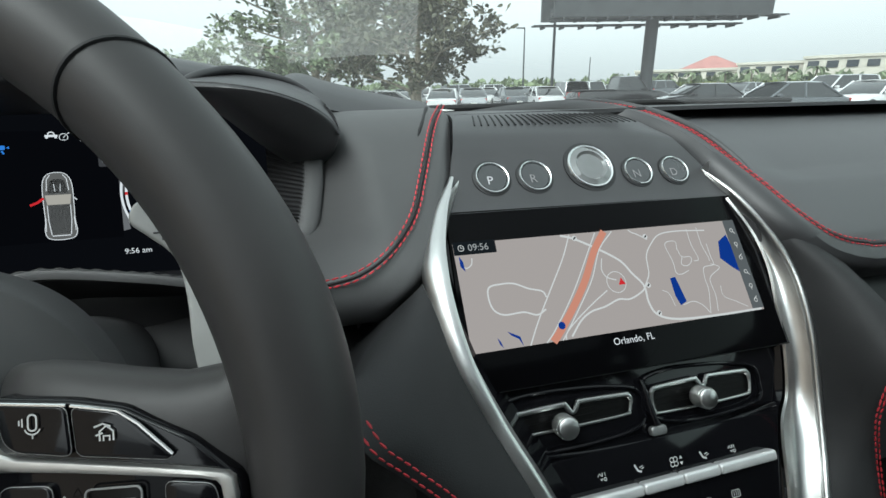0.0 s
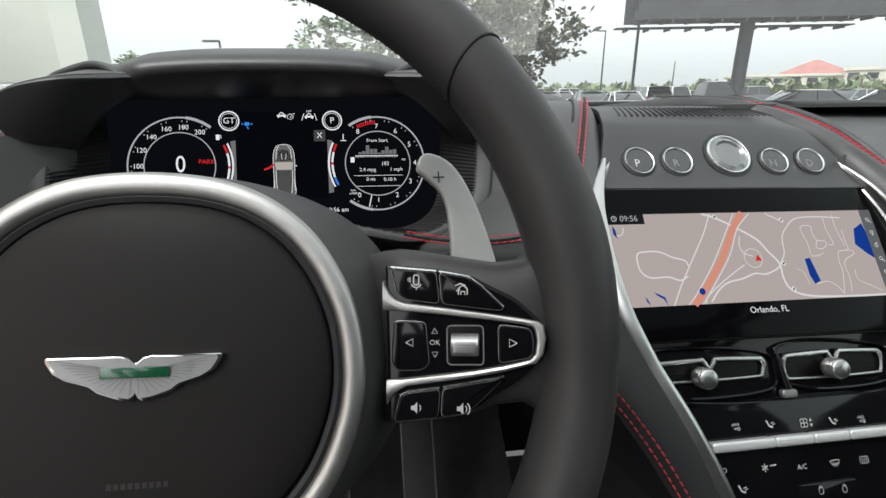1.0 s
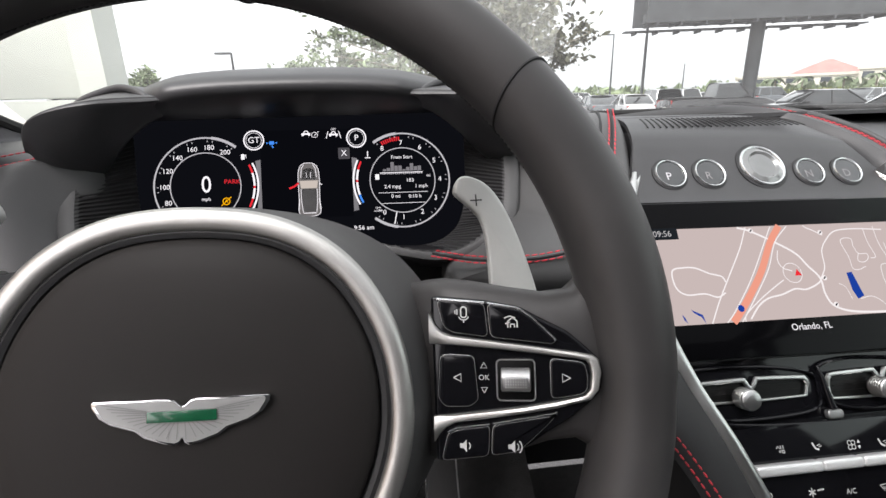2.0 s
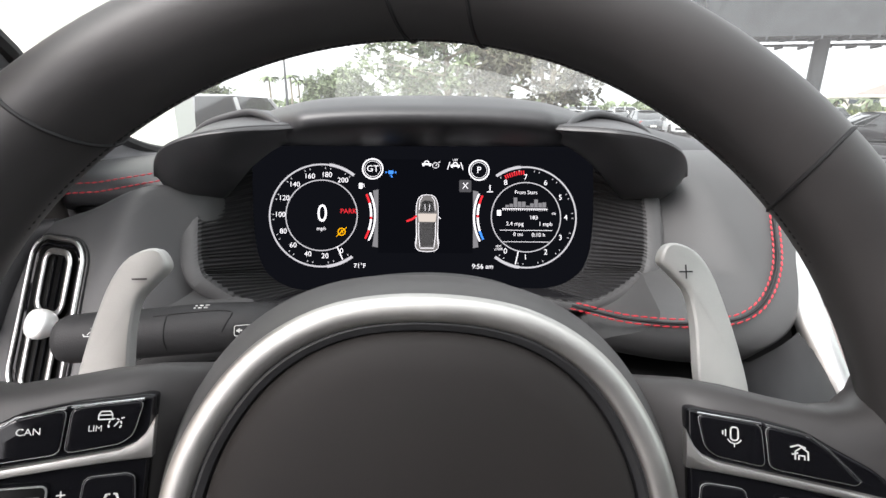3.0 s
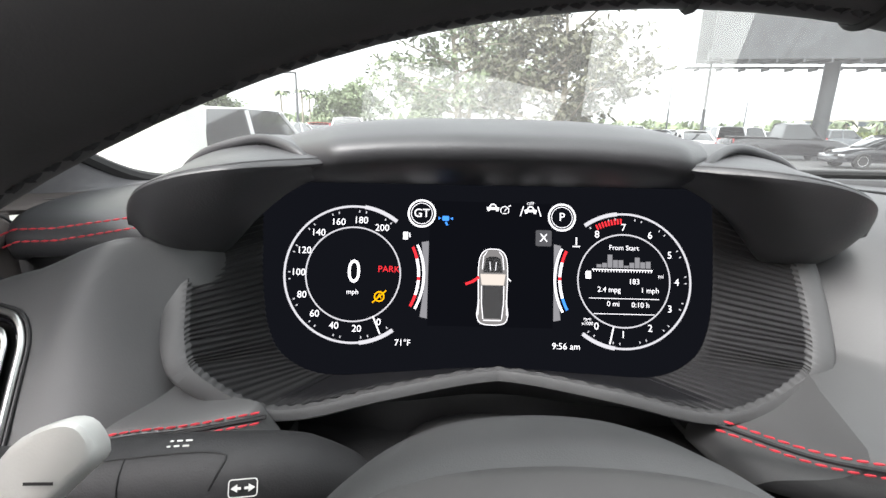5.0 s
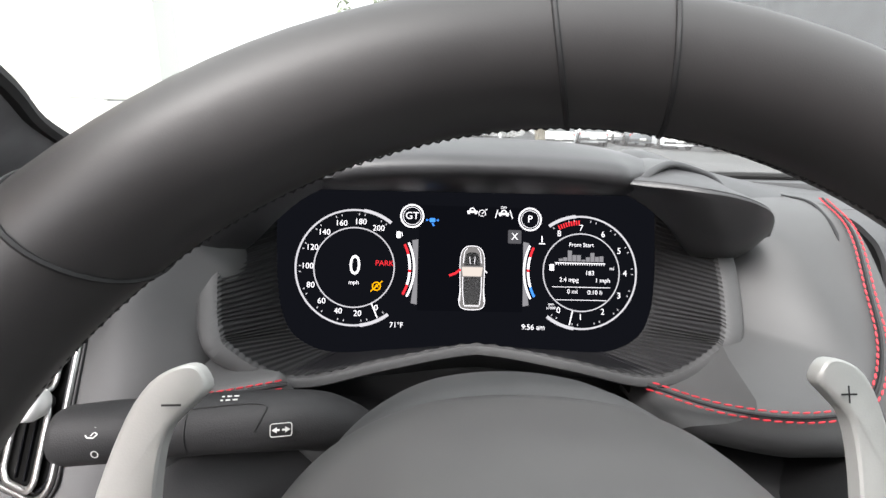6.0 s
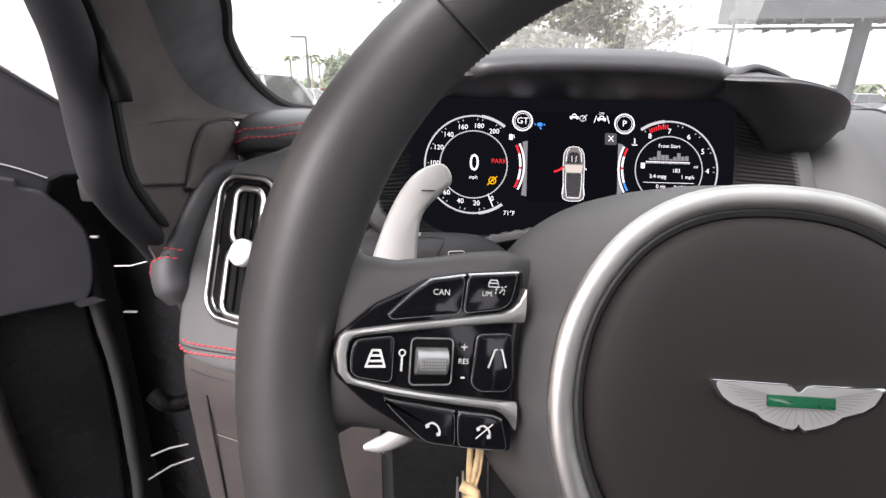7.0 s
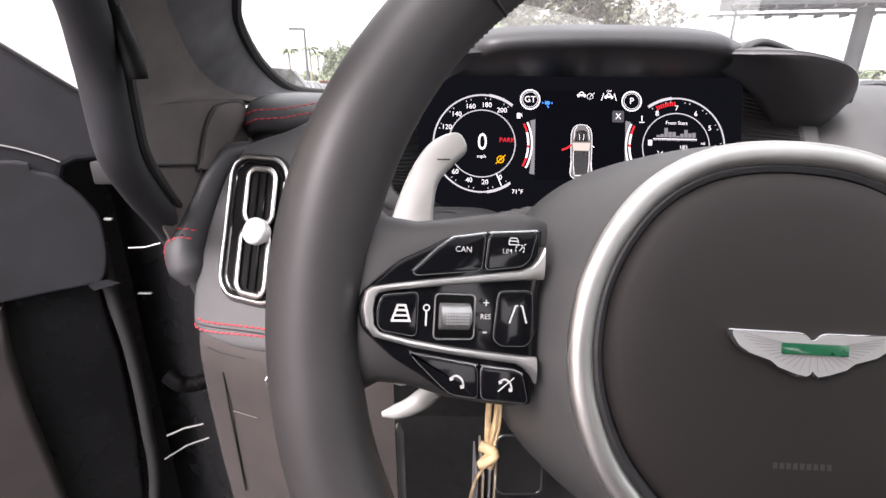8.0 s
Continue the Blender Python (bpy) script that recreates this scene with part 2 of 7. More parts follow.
def plate(outline, depth, bevel=0.0, segs=2):
    """A flat piece: the outline in x and y, from z = 0 down to -depth, with a bevelled top edge."""
    bm = bmesh.new()
    top = [bm.verts.new((x, y, 0)) for x, y in outline]
    f = bm.faces.new(top)
    if f.normal.z < 0 or sum(a[0] * b[1] - b[0] * a[1] for a, b in zip(outline, outline[1:] + outline[:1])) < 0:
        f.normal_flip()
    res = bmesh.ops.extrude_face_region(bm, geom=[f])
    low = [v for v in res["geom"] if isinstance(v, bmesh.types.BMVert)]
    bmesh.ops.translate(bm, verts=low, vec=(0, 0, -depth))
    if bevel:
        edges = [e for e in bm.edges if all(abs(v.co.z) < 1e-9 for v in e.verts)]
        bmesh.ops.bevel(bm, geom=edges, offset=bevel, segments=segs, affect="EDGES", profile=0.6)
    return bm


def box(x, y, z, at=(0, 0, 0), bevel=0.0, segs=2):
    bm = bmesh.new()
    bmesh.ops.create_cube(bm, size=1, matrix=Matrix.Translation(at) @ Matrix.Diagonal((x, y, z, 1)))
    if bevel:
        bmesh.ops.bevel(bm, geom=bm.edges[:], offset=bevel, segments=segs, affect="EDGES", profile=0.6)
    return bm


def rounded(w, h, r, n=5, cx=0, cy=0):
    """The outline of a rounded rectangle."""
    out = []
    for sx, sy, a0 in ((1, 1, 0), (-1, 1, 90), (-1, -1, 180), (1, -1, 270)):
        for k in range(n):
            a = radians(a0 + 90 * k / (n - 1))
            out.append((cx + sx * (w / 2 - r) + r * math.cos(a), cy + sy * (h / 2 - r) + r * math.sin(a)))
    return out


def lathe(profile, n=32):
    """Turns a profile of (radius, z) about z."""
    rows = [[(r * math.cos(a), r * math.sin(a), z) for a in np.linspace(0, 2 * math.pi, n, endpoint=False)] for r, z in profile]
    return grid(rows, True, caps=True)


def ring(r0, r1, a0, a1, n=48, z=0.0, cx=0.0, cy=0.0):
    """A flat arc, in degrees."""
    bm = bmesh.new()
    add_ring(bm, r0, r1, a0, a1, n, z, cx, cy)
    return bm


def add_ring(bm, r0, r1, a0, a1, n=24, z=0.0, cx=0.0, cy=0.0):
    prev = None
    for a in np.radians(np.linspace(a0, a1, n)):
        q = (bm.verts.new((cx + r0 * math.cos(a), cy + r0 * math.sin(a), z)), bm.verts.new((cx + r1 * math.cos(a), cy + r1 * math.sin(a), z)))
        if prev:
            bm.faces.new((prev[0], prev[1], q[1], q[0]))
        prev = q


def add_poly(bm, pts, z=0.0):
    bm.faces.new([bm.verts.new((x, y, z)) for x, y in pts])


def add_line(bm, pts, width, z=0.0):
    """A flat strip along pts in x and y."""
    p = np.array(pts, float)
    prev = None
    for i in range(len(p)):
        t = p[min(i + 1, len(p) - 1)] - p[max(i - 1, 0)]
        t = t / (np.linalg.norm(t) + 1e-12)
        nrm = np.array((-t[1], t[0])) * width / 2
        q = [bm.verts.new((*(p[i] + nrm), z)), bm.verts.new((*(p[i] - nrm), z))]
        if prev:
            bm.faces.new((prev[0], prev[1], q[1], q[0]))
        prev = q


def add_box(bm, x, y, z, m):
    bmesh.ops.create_cube(bm, size=1, matrix=m @ Matrix.Diagonal((x, y, z, 1)))


def frame_at(origin, right, up):
    """A matrix whose x is right, y is up and z is the normal."""
    r = Vector(right).normalized()
    u = Vector(up)
    u = (u - r * u.dot(r)).normalized()
    n = r.cross(u)
    return Matrix.Translation(origin) @ Matrix((r, u, n)).transposed().to_4x4()


def put(ob, m):
    """Moves a piece built in its own axes to the frame m (before it is parented in world space)."""
    ob.data.transform(m)
    ob.data.update()
    return ob


def word(text, size, m, material, parent, x=0.0, y=0.0, z=0.0004, name="lettering", align="CENTER", turn=0.0, squeeze=1.0):
    cu = bpy.data.curves.new("lettering", "FONT")
    cu.body, cu.size, cu.align_x, cu.align_y, cu.resolution_u = text, size, align, "CENTER", 3
    tmp = bpy.data.objects.new("lettering", cu)
    me = bpy.data.meshes.new_from_object(tmp)
    bpy.data.objects.remove(tmp)
    me.materials.clear()
    me.materials.append(material)
    me.transform(m @ pose(x, y, z, 0, 0, turn) @ Matrix.Diagonal((squeeze, 1, 1, 1)))
    ob = new(name, me)
    return under(ob, parent)


def piece(name, bm, material, parent, m=None, label="", smooth=True):
    """A part built in the frame m, under a thing."""
    ob = part(name, bm, material, None, label, smooth)
    if m is not None:
        put(ob, m)
    return under(ob, parent) if parent else ob


def sub(name, bm, material, parent, top, m=None, label="", smooth=True):
    """A sub-part: under the part parent of the thing top."""
    ob = part(name, bm, material, None, label, smooth)
    if m is not None:
        put(ob, m)
    ob.parent = parent
    return ob


def stitches(path, gap=0.0056, length=0.0054, wide=0.00068, normal=None):
    """Short thread capsules along a path."""
    p = np.array(path, float)
    seg = np.linalg.norm(np.diff(p, axis=0), axis=1)
    s = np.concatenate(([0], np.cumsum(seg)))
    bm = bmesh.new()
    for d in np.arange(gap / 2, s[-1], gap):
        c = np.array([np.interp(d, s, p[:, k]) for k in range(3)])
        e = np.array([np.interp(min(d + 0.001, s[-1]), s, p[:, k]) for k in range(3)])
        b = np.array([np.interp(max(d - 0.001, 0), s, p[:, k]) for k in range(3)])
        t = Vector(e - b).normalized()
        q = t.to_track_quat("X", "Z").to_matrix().to_4x4()
        bmesh.ops.create_icosphere(bm, subdivisions=1, radius=1, matrix=Matrix.Translation(c) @ q @ pose(0, 0, 0, 0, 0, 7) @ Matrix.Diagonal((length / 2, wide, wide, 1)))
    return bm


# ---- dashboard ----
CX = 0.40  # the car's centre line; the steering column stands at x = 0
PROFILE = [(0.62, 1.112), (0.50, 1.118), (0.40, 1.128), (0.325, 1.134), (0.275, 1.122), (0.235, 1.096), (0.20, 1.070), (0.175, 1.052), (0.161, 1.034), (0.160, 1.020), (0.172, 1.006), (0.205, 0.996), (0.26, 0.990)]
INNER = [0.165, 0.165, 0.165, 0.165, 0.165, 0.165, 0.165, 0.162, 0.148, 0.124, 0.120, 0.120, 0.120]
OUTER = [0.330, 0.322, 0.318, 0.309, 0.297, 0.285, 0.270, 0.257, 0.240, 0.222, 0.214, 0.212, 0.212]
dashboard = thing("dashboard", "black leather dashboard with red double stitching under the windscreen", "dashboard", (0.4, 0.35, 1.0), kind="structure")


def pad(inner, outer, n, lip_in=0.045, profile=PROFILE, tuck=True):
    """A padded dash face between two edges given for each point of the profile; it tucks in below the binnacle."""
    prof = spline(profile, 90)
    a, b = spline([(v, 0) for v in inner], 90)[:, 0], spline([(v, 0) for v in outer], 90)[:, 0]
    rows = []
    for c in np.linspace(0, 1, n):
        row = []
        for (y, z), p, q in zip(prof, a, b):
            x = p + (q - p) * c
            back = lip_in * max(0.0, 1 - (x - 0.09) / 0.09) ** 1.5 if z < 1.05 and x < 0.18 else 0.0
            roll = 0.010 * max(0.0, (c - 0.9) / 0.1) ** 2
            back += 0.036 * (max(0.0, 0.228 - x) / 0.040) ** 1.6 * min(1.0, max(0.0, (z - 1.041) / 0.020)) if tuck else 0.0
            y, z = y + back + roll, z - roll * 0.6
            row.append((x, y, z))
        rows.append(row)
    return rows


right_pad = pad(INNER, OUTER, 30)
left_edge = [0.262, 0.262, 0.260, 0.258, 0.255, 0.250, 0.243, 0.238, 0.236, 0.236, 0.236, 0.236, 0.236]
LEFT = [(0.300, 1.086), (0.292, 1.086), (0.284, 1.076), (0.270, 1.060), (0.250, 1.045), (0.226, 1.036), (0.208, 1.0300), (0.2015, 1.0250), (0.196, 1.016), (0.193, 1.005), (0.197, 0.994), (0.215, 0.986), (0.26, 0.980)]
left_pad = [[(-x, y, z + 0.22 * (0.19 - x) - 0.13 * max(0.0, 0.19 - x) - 1.6 * max(0.0, 0.126 - x)) for x, y, z in r] for r in pad([0.200, 0.200, 0.200, 0.198, 0.185, 0.160, 0.125, 0.100, 0.090, 0.085, 0.085, 0.085, 0.085], left_edge, 30, 0.02, LEFT, False)]
# the roll round the passenger's side of the stack: its seam, and its foot on the shift panel and the metal trim
ROLL_SEAM = spline([(0.440, 0.600, 1.116), (0.458, 0.500, 1.127), (0.480, 0.410, 1.1335), (0.5027, 0.358, 1.1305), (0.5196, 0.332, 1.125), (0.5309, 0.3016, 1.1165), (0.5407, 0.2685, 1.1038), (0.5493, 0.2371, 1.0858), (0.5608, 0.2112, 1.0681), (0.5727, 0.1874, 1.0489), (0.5836, 0.1734, 1.037), (0.5943, 0.1654, 1.0292), (0.6107, 0.1619, 1.023), (0.629, 0.1602, 1.0195), (0.6556, 0.1601, 1.0161), (0.80, 0.160, 1.013), (1.12, 0.160, 1.013)], 120)
ROLL_FOOT = spline([(0.425, 0.600, 1.106), (0.440, 0.480, 1.115), (0.460, 0.390, 1.1215), (0.4765, 0.3486, 1.120), (0.4961, 0.326, 1.1124), (0.5074, 0.2949, 1.103), (0.5184, 0.2665, 1.0902), (0.5217, 0.2373, 1.0761), (0.5321, 0.2074, 1.0534), (0.5431, 0.1859, 1.0371), (0.5556, 0.1726, 1.0232), (0.5738, 0.1644, 1.0102), (0.5953, 0.1595, 1.0012), (0.622, 0.1585, 0.9946), (0.6587, 0.1561, 0.9918), (0.80, 0.158, 0.990), (1.12, 0.158, 0.990)], 120)
FAR_FACE = spline([(0.64, 1.112), (0.50, 1.113), (0.41, 1.113), (0.358, 1.111), (0.332, 1.108), (0.3016, 1.103), (0.2685, 1.095), (0.2371, 1.081), (0.2112, 1.064), (0.1874, 1.046), (0.1734, 1.034), (0.1654, 1.0265), (0.1619, 1.021), (0.1602, 1.018), (0.1600, 1.015), (0.160, 1.012), (0.160, 1.012)], 120)


def roll_rows(sections):
    """Runs each of the sections along the roll: share from foot to seam, swell off that line, and sideways shift."""
    along = np.gradient(ROLL_SEAM, axis=0)
    along /= np.linalg.norm(along, axis=1)[:, None]
    over = ROLL_SEAM - ROLL_FOOT
    out = np.cross(over, along)
    out /= np.linalg.norm(out, axis=1)[:, None]
    out *= np.sign(out[:, 2] - out[:, 1])[:, None]
    side = np.cross(along, (0, 0, 1.0))
    side /= np.linalg.norm(side, axis=1)[:, None]
    side *= np.sign(np.where(np.abs(side[:, 0]) > 0.3, side[:, 0], side[:, 1]))[:, None]
    return [[tuple(v) for v in ROLL_FOOT + over * k + out * d + side * w + np.array((0, 0, u))] for k, d, w, u in sections]


fade = np.interp(np.arange(120), [0, 30, 44, 54, 60, 119], [0.6, 1.0, 1.0, 0.9, 0.0, 0.0])[:, None]
piece("driver_pad", grid(right_pad, thick=0.004), PADHIDE, dashboard)
piece("driver_end_pad", grid(left_pad, thick=0.004), PADHIDE, dashboard)
low = [p for p in right_pad[0] if p[1] < 0.232 and p[2] < 1.072]
piece("pad_return", grid([[(x - 0.004 * k, y + (0.245 - y) * k, z) for x, y, z in low] for k in (0, 0.3, 0.65, 1.0)]), PADHIDE, dashboard)
# added dark block that stops light showing through below the display
piece("binnacle_filler", box(0.40, 0.10, 0.05, (0, 0.32, 0.985), 0.004), BLACKPL, dashboard)
piece("passenger_roll", grid(roll_rows([(0.0, -0.010, -0.004, -0.006), (0.0, -0.002, 0, 0), (0.10, 0.0030, 0, 0), (0.30, 0.0070, 0, 0), (0.55, 0.0085, 0, 0), (0.80, 0.0050, 0, 0), (0.94, 0.0018, 0, 0), (1.0, 0.0, 0, 0), (1.0, 0.0, 0.004, 0.0004), (1.0, 0.0, 0.009, -0.003), (1.0, 0.0, 0.012, -0.012)])), LEATHER, dashboard)
far = []
for c in np.concatenate((np.linspace(0, 0.3, 14), np.linspace(0.35, 1, 14))):
    g = 1 - (1 - c) ** 3
    far.append([(sx + 0.003 + (1.12 - sx) * c, sy + (fy - sy) * g, sz - 0.0005 - 0.010 * f * min(1, c * 12) + (fz - sz + 0.010 * f) * g) for (sx, sy, sz), (fy, fz), f in zip(ROLL_SEAM, FAR_FACE, fade[:, 0])])
piece("passenger_pad", grid(far, thick=0.003), PASSENGER, dashboard, label="smooth dark grey dash top")
crest = np.array(roll_rows([(1.0, 0.0, 0.0075, 0.0)])[0]) + fade * np.array((0, 0.002, 0.0042)) - np.array((0, 0, 0.0024))
piece("roll_crest", tube(crest[14:60], np.interp(np.arange(46), [0, 8, 38, 45], [0.0022, 0.0036, 0.0040, 0.0008]), 10), LEATHER, dashboard)
# the shelf behind the binnacle, up to the glass
shelf = [[(x, y, 1.112 + 0.012 * (0.64 - y) / 0.3 + 0.004 * math.sin(x * 3)) for y in np.linspace(0.66, 0.33, 12)] for x in np.linspace(-0.34, 1.12, 40)]
piece("top_shelf", grid(shelf, thick=0.004), LEATHER, dashboard)


def seam(path, name="stitching", offset=0.0026, groove=True):
    """A pair of red thread lines on either side of a dark welt."""
    p = spline(path, 90)
    t = np.gradient(p, axis=0)
    t /= np.linalg.norm(t, axis=1)[:, None]
    out = np.array((-0.25, -0.72, 0.65)) if p[0][0] < CX else np.array((0.25, -0.72, 0.65))
    s = np.cross(t, out)
    s /= np.linalg.norm(s, axis=1)[:, None]
    for k in (-1, 1):
        piece(name, stitches(p + s * offset * k + out * 0.0012), THREAD, dashboard, label="red thread")
    if groove:
        piece("welt", tube(p + out * 0.0004, 0.0011, 6), BLACKTHREAD, dashboard)


ST = [(0.303, 0.330, 1.1365), (0.278, 0.270, 1.1225), (0.258, 0.225, 1.0905), (0.243, 0.195, 1.0685), (0.222, 0.1715, 1.0530), (0.202, 0.1610, 1.0445), (0.183, 0.1612, 1.0405), (0.166, 0.1630, 1.0392), (0.150, 0.1680, 1.0380), (0.130, 0.1790, 1.0365), (0.105, 0.203, 1.035)]
seam(ST)
seam([tuple(v) for v in ROLL_SEAM[12:112:2]])
seam([(-0.255, 0.2010, 1.0112), (-0.241, 0.2010, 1.0143), (-0.186, 0.2010, 1.0259), (-0.16, 0.2030, 1.0282), (-0.135, 0.2080, 1.0304), (-0.121, 0.2113, 1.0315)])

piece("windscreen_gasket", tube([(x, 0.655, 1.1165 + 0.004 * math.sin(x * 3)) for x in np.linspace(-0.30, 1.12, 30)], 0.0055, 8), RUBBER, dashboard, label="black rubber gasket below the glass")

piece("crease", tube(spline([(0.300, 0.372, 1.1330), (0.287, 0.325, 1.1345), (0.276, 0.292, 1.1275), (0.268, 0.272, 1.1205), (0.2635, 0.262, 1.1145)], 24), np.interp(np.linspace(0, 1, 24), [0, 0.3, 0.8, 1], [0.0006, 0.0016, 0.0014, 0.0004]), 8), BLACKTHREAD, dashboard)
# lower driver panels, below the pads
knee = [[(x, y, z) for y, z in spline([(0.26, 0.992), (0.20, 0.985), (0.160, 0.968), (0.150, 0.950), (0.162, 0.935), (0.20, 0.930)], 20)] for x in np.linspace(-0.215, 0.20, 12)]
piece("knee_panel", grid([[(x, y + 0.10 * max(0, 1 - abs(x) / 0.17) ** 0.5, z) for x, y, z in r] for r in knee], thick=0.004), SOFT, dashboard)
SIL = [(0.281, 0.228, 1.088), (0.262, 0.197, 1.066), (0.249, 0.163, 1.040), (0.252, 0.128, 1.000), (0.266, 0.103, 0.965), (0.287, 0.075, 0.925), (0.305, 0.050, 0.880), (0.318, 0.020, 0.820)]
FAR_TRIM = [(0.5175, 0.2335, 1.0775), (0.531, 0.2065, 1.0585), (0.5465, 0.1835, 1.0325), (0.5555, 0.165, 1.0066), (0.5560, 0.1475, 0.981), (0.554, 0.131, 0.950), (0.5495, 0.1155, 0.9145), (0.539, 0.0955, 0.880), (0.527, 0.078, 0.855), (0.510, 0.050, 0.810)]
FAR_INNER = [(0.5185, 0.2345, 1.0755), (0.5275, 0.211, 1.0535), (0.5385, 0.1914, 1.0287), (0.541, 0.173, 1.0035), (0.536, 0.155, 0.976), (0.533, 0.139, 0.947), (0.5286, 0.1255, 0.9136), (0.512, 0.1115, 0.8945), (0.4995, 0.086, 0.8545), (0.485, 0.060, 0.810)]
far_in = spline([(2 * CX - x - 0.002, y + 0.004, z) for x, y, z in FAR_TRIM[1:]], 24)
side_in = spline([(x + 0.002, y + 0.004, z) for x, y, z in SIL[2:]], 24)
side_out = spline([(0.215, 0.165, 1.010), (0.184, 0.090, 1.012), (0.187, 0.064, 1.000), (0.203, 0.063, 0.980), (0.224, 0.062, 0.955), (0.245, 0.054, 0.925), (0.268, 0.040, 0.885)], 24)
FAR_OUT = [(0.605, 0.165, 1.010), (0.590, 0.105, 0.985), (0.572, 0.083, 0.965), (0.562, 0.080, 0.945), (0.561, 0.080, 0.915), (0.572, 0.078, 0.878), (0.580, 0.070, 0.840)]
far_out = np.array([(2 * CX - x, y, z) for x, y, z in spline(FAR_OUT, 24)])


def side_panel(mirror):
    rows = []
    out = far_out if mirror else side_out
    for k in np.linspace(0, 1, 8):
        bulge = 0.006 * math.sin(k * math.pi)
        rows.append([((2 * CX - x) if mirror else x, y - bulge, z + bulge * 0.4) for x, y, z in (far_in if mirror else side_in) * (1 - k) + out * k])
    for k in np.linspace(0.1, 1, 5):
        rows.append([((2 * CX - x) if mirror else x, y + 0.12 * k, z - 0.05 * k) for x, y, z in out + np.array((0.004, 0, 0)) * k])
    return grid(rows, thick=0.003)


for mirror in (False, True):
    piece("console_side", side_panel(mirror), SOFT, dashboard)
    p = (far_out if mirror else side_out) + np.array((0.003, -0.003, 0.0026))
    p = np.array([((2 * CX - x) if mirror else x, y, z) for x, y, z in p])
    for k in (0.0, 0.0045):
        piece("stitching", stitches(p[6:] + np.array((k * (-1 if mirror else 1), 0, k * 0.5))), THREAD, dashboard, label="red thread")

lower = [[(x, y, z) for y, z in spline([(0.26, 0.992), (0.205, 0.975), (0.175, 0.94), (0.17, 0.86), (0.20, 0.70)], 18)] for x in np.linspace(0.585, 1.12, 10)]
piece("glovebox_panel", grid(lower, thick=0.004), LEATHER, dashboard)

PAPER = mat("white_paper", (0.78, 0.80, 0.77), 0.8, vary=0.04, vary_size=12)


def paper(outline, z, label):
    """A sheet lying on the dash top below the glass, with a slight curl."""
    bm = plate(outline, 0.0006)
    bmesh.ops.subdivide_edges(bm, edges=bm.edges[:], cuts=3, use_grid_fill=True)
    for v in bm.verts:
        v.co.z += z + 0.012 * (0.64 - v.co.y) / 0.3 + 0.0015 * math.sin(v.co.x * 25 + v.co.y * 18)
    ob = piece("paper_sheet", bm, PAPER, None)
    return tagged(ob, label, "paper", "papers on the dash")


paper([(-0.080, 0.490), (0.150, 0.605), (0.125, 0.655), (-0.120, 0.570)], 1.1185, "white paper sheet lying on the dash below the windscreen")
paper([(0.368, 0.648), (0.368, 0.500), (0.175, 0.515), (0.175, 0.640)], 1.1195, "large white paper sheet lying on the dash below the windscreen")

# ---- instrument binnacle ----
binnacle = thing("instrument_binnacle", "black hooded instrument binnacle with ribbed sides behind the steering wheel", "instrument panel", (0, 0.25, 1.03))
half = [(0.1900, 1.140), (0.1898, 1.118), (0.189, 1.103), (0.187, 1.087), (0.1835, 1.0715), (0.1790, 1.0570), (0.1700, 1.0420), (0.1450, 1.0280), (0.109, 1.0220), (0.060, 1.0300), (0.0, 1.0365)]
full = [(-x, z) for x, z in half] + [(x, z) for x, z in half[::-1][1:]]
rim_xz = spline(full, 880)
inner_half = [(0.1465, 1.148), (0.1465, 1.125), (0.1462, 1.10), (0.1452, 1.075), (0.141, 1.050), (0.130, 1.0325), (0.105, 1.0225), (0.06, 1.0240), (0.0, 1.0270)]
inner_xz = spline([(-x, z) for x, z in inner_half] + [(x, z) for x, z in inner_half[::-1][1:]], 880)


def rim_y(x, z):
    return 0.219 + 0.018 * (1 - min(1, abs(x) / 0.12)) + 0.46 * (z - 1.054 + math.hypot(z - 1.054, 0.008))


def inward(xz, d):
    """The outline moved inwards by d."""
    g = np.gradient(xz, axis=0)
    g /= np.linalg.norm(g, axis=1)[:, None]
    return xz + np.stack((-g[:, 1], g[:, 0]), axis=1) * np.reshape(d, (-1, 1))


def rib_at(i):
    """The serration of the funnel and of the rim's inner edge."""
    return 0.00085 * math.cos(2 * math.pi * i / 8)


lip = np.clip((np.abs(rim_xz[:, 0]) - 0.125) / 0.045, 0, 1)
lip = 0.58 + 0.42 * lip * lip * (3 - 2 * lip)  # the lip is narrower along the bottom
band = []
for d, dy, rib in ((-0.0010, 0.060, 0), (-0.0008, 0.020, 0), (-0.0006, 0.003, 0), (0.0008, 0.0005, 0), (0.0035, -0.0012, 0), (0.0100, -0.0010, 0), (0.0130, 0.0002, 0.1), (0.0140, 0.0040, 0.55)):
    a, b = inward(rim_xz, d * lip), inward(rim_xz, d * lip + 0.001)
    band.append([(x + (u - x) * 1000 * rib_at(i) * rib, rim_y(x, z) + dy, z + (w - z) * 1000 * rib_at(i) * rib - 1.1 * (1 - lip[i]) * max(0.0, dy - 0.003)) for i, ((x, z), (u, w)) in enumerate(zip(a, b))])
piece("rim", grid(band), RIMPLASTIC, binnacle)
funnel = []
start = inward(rim_xz, 0.0138 * lip)
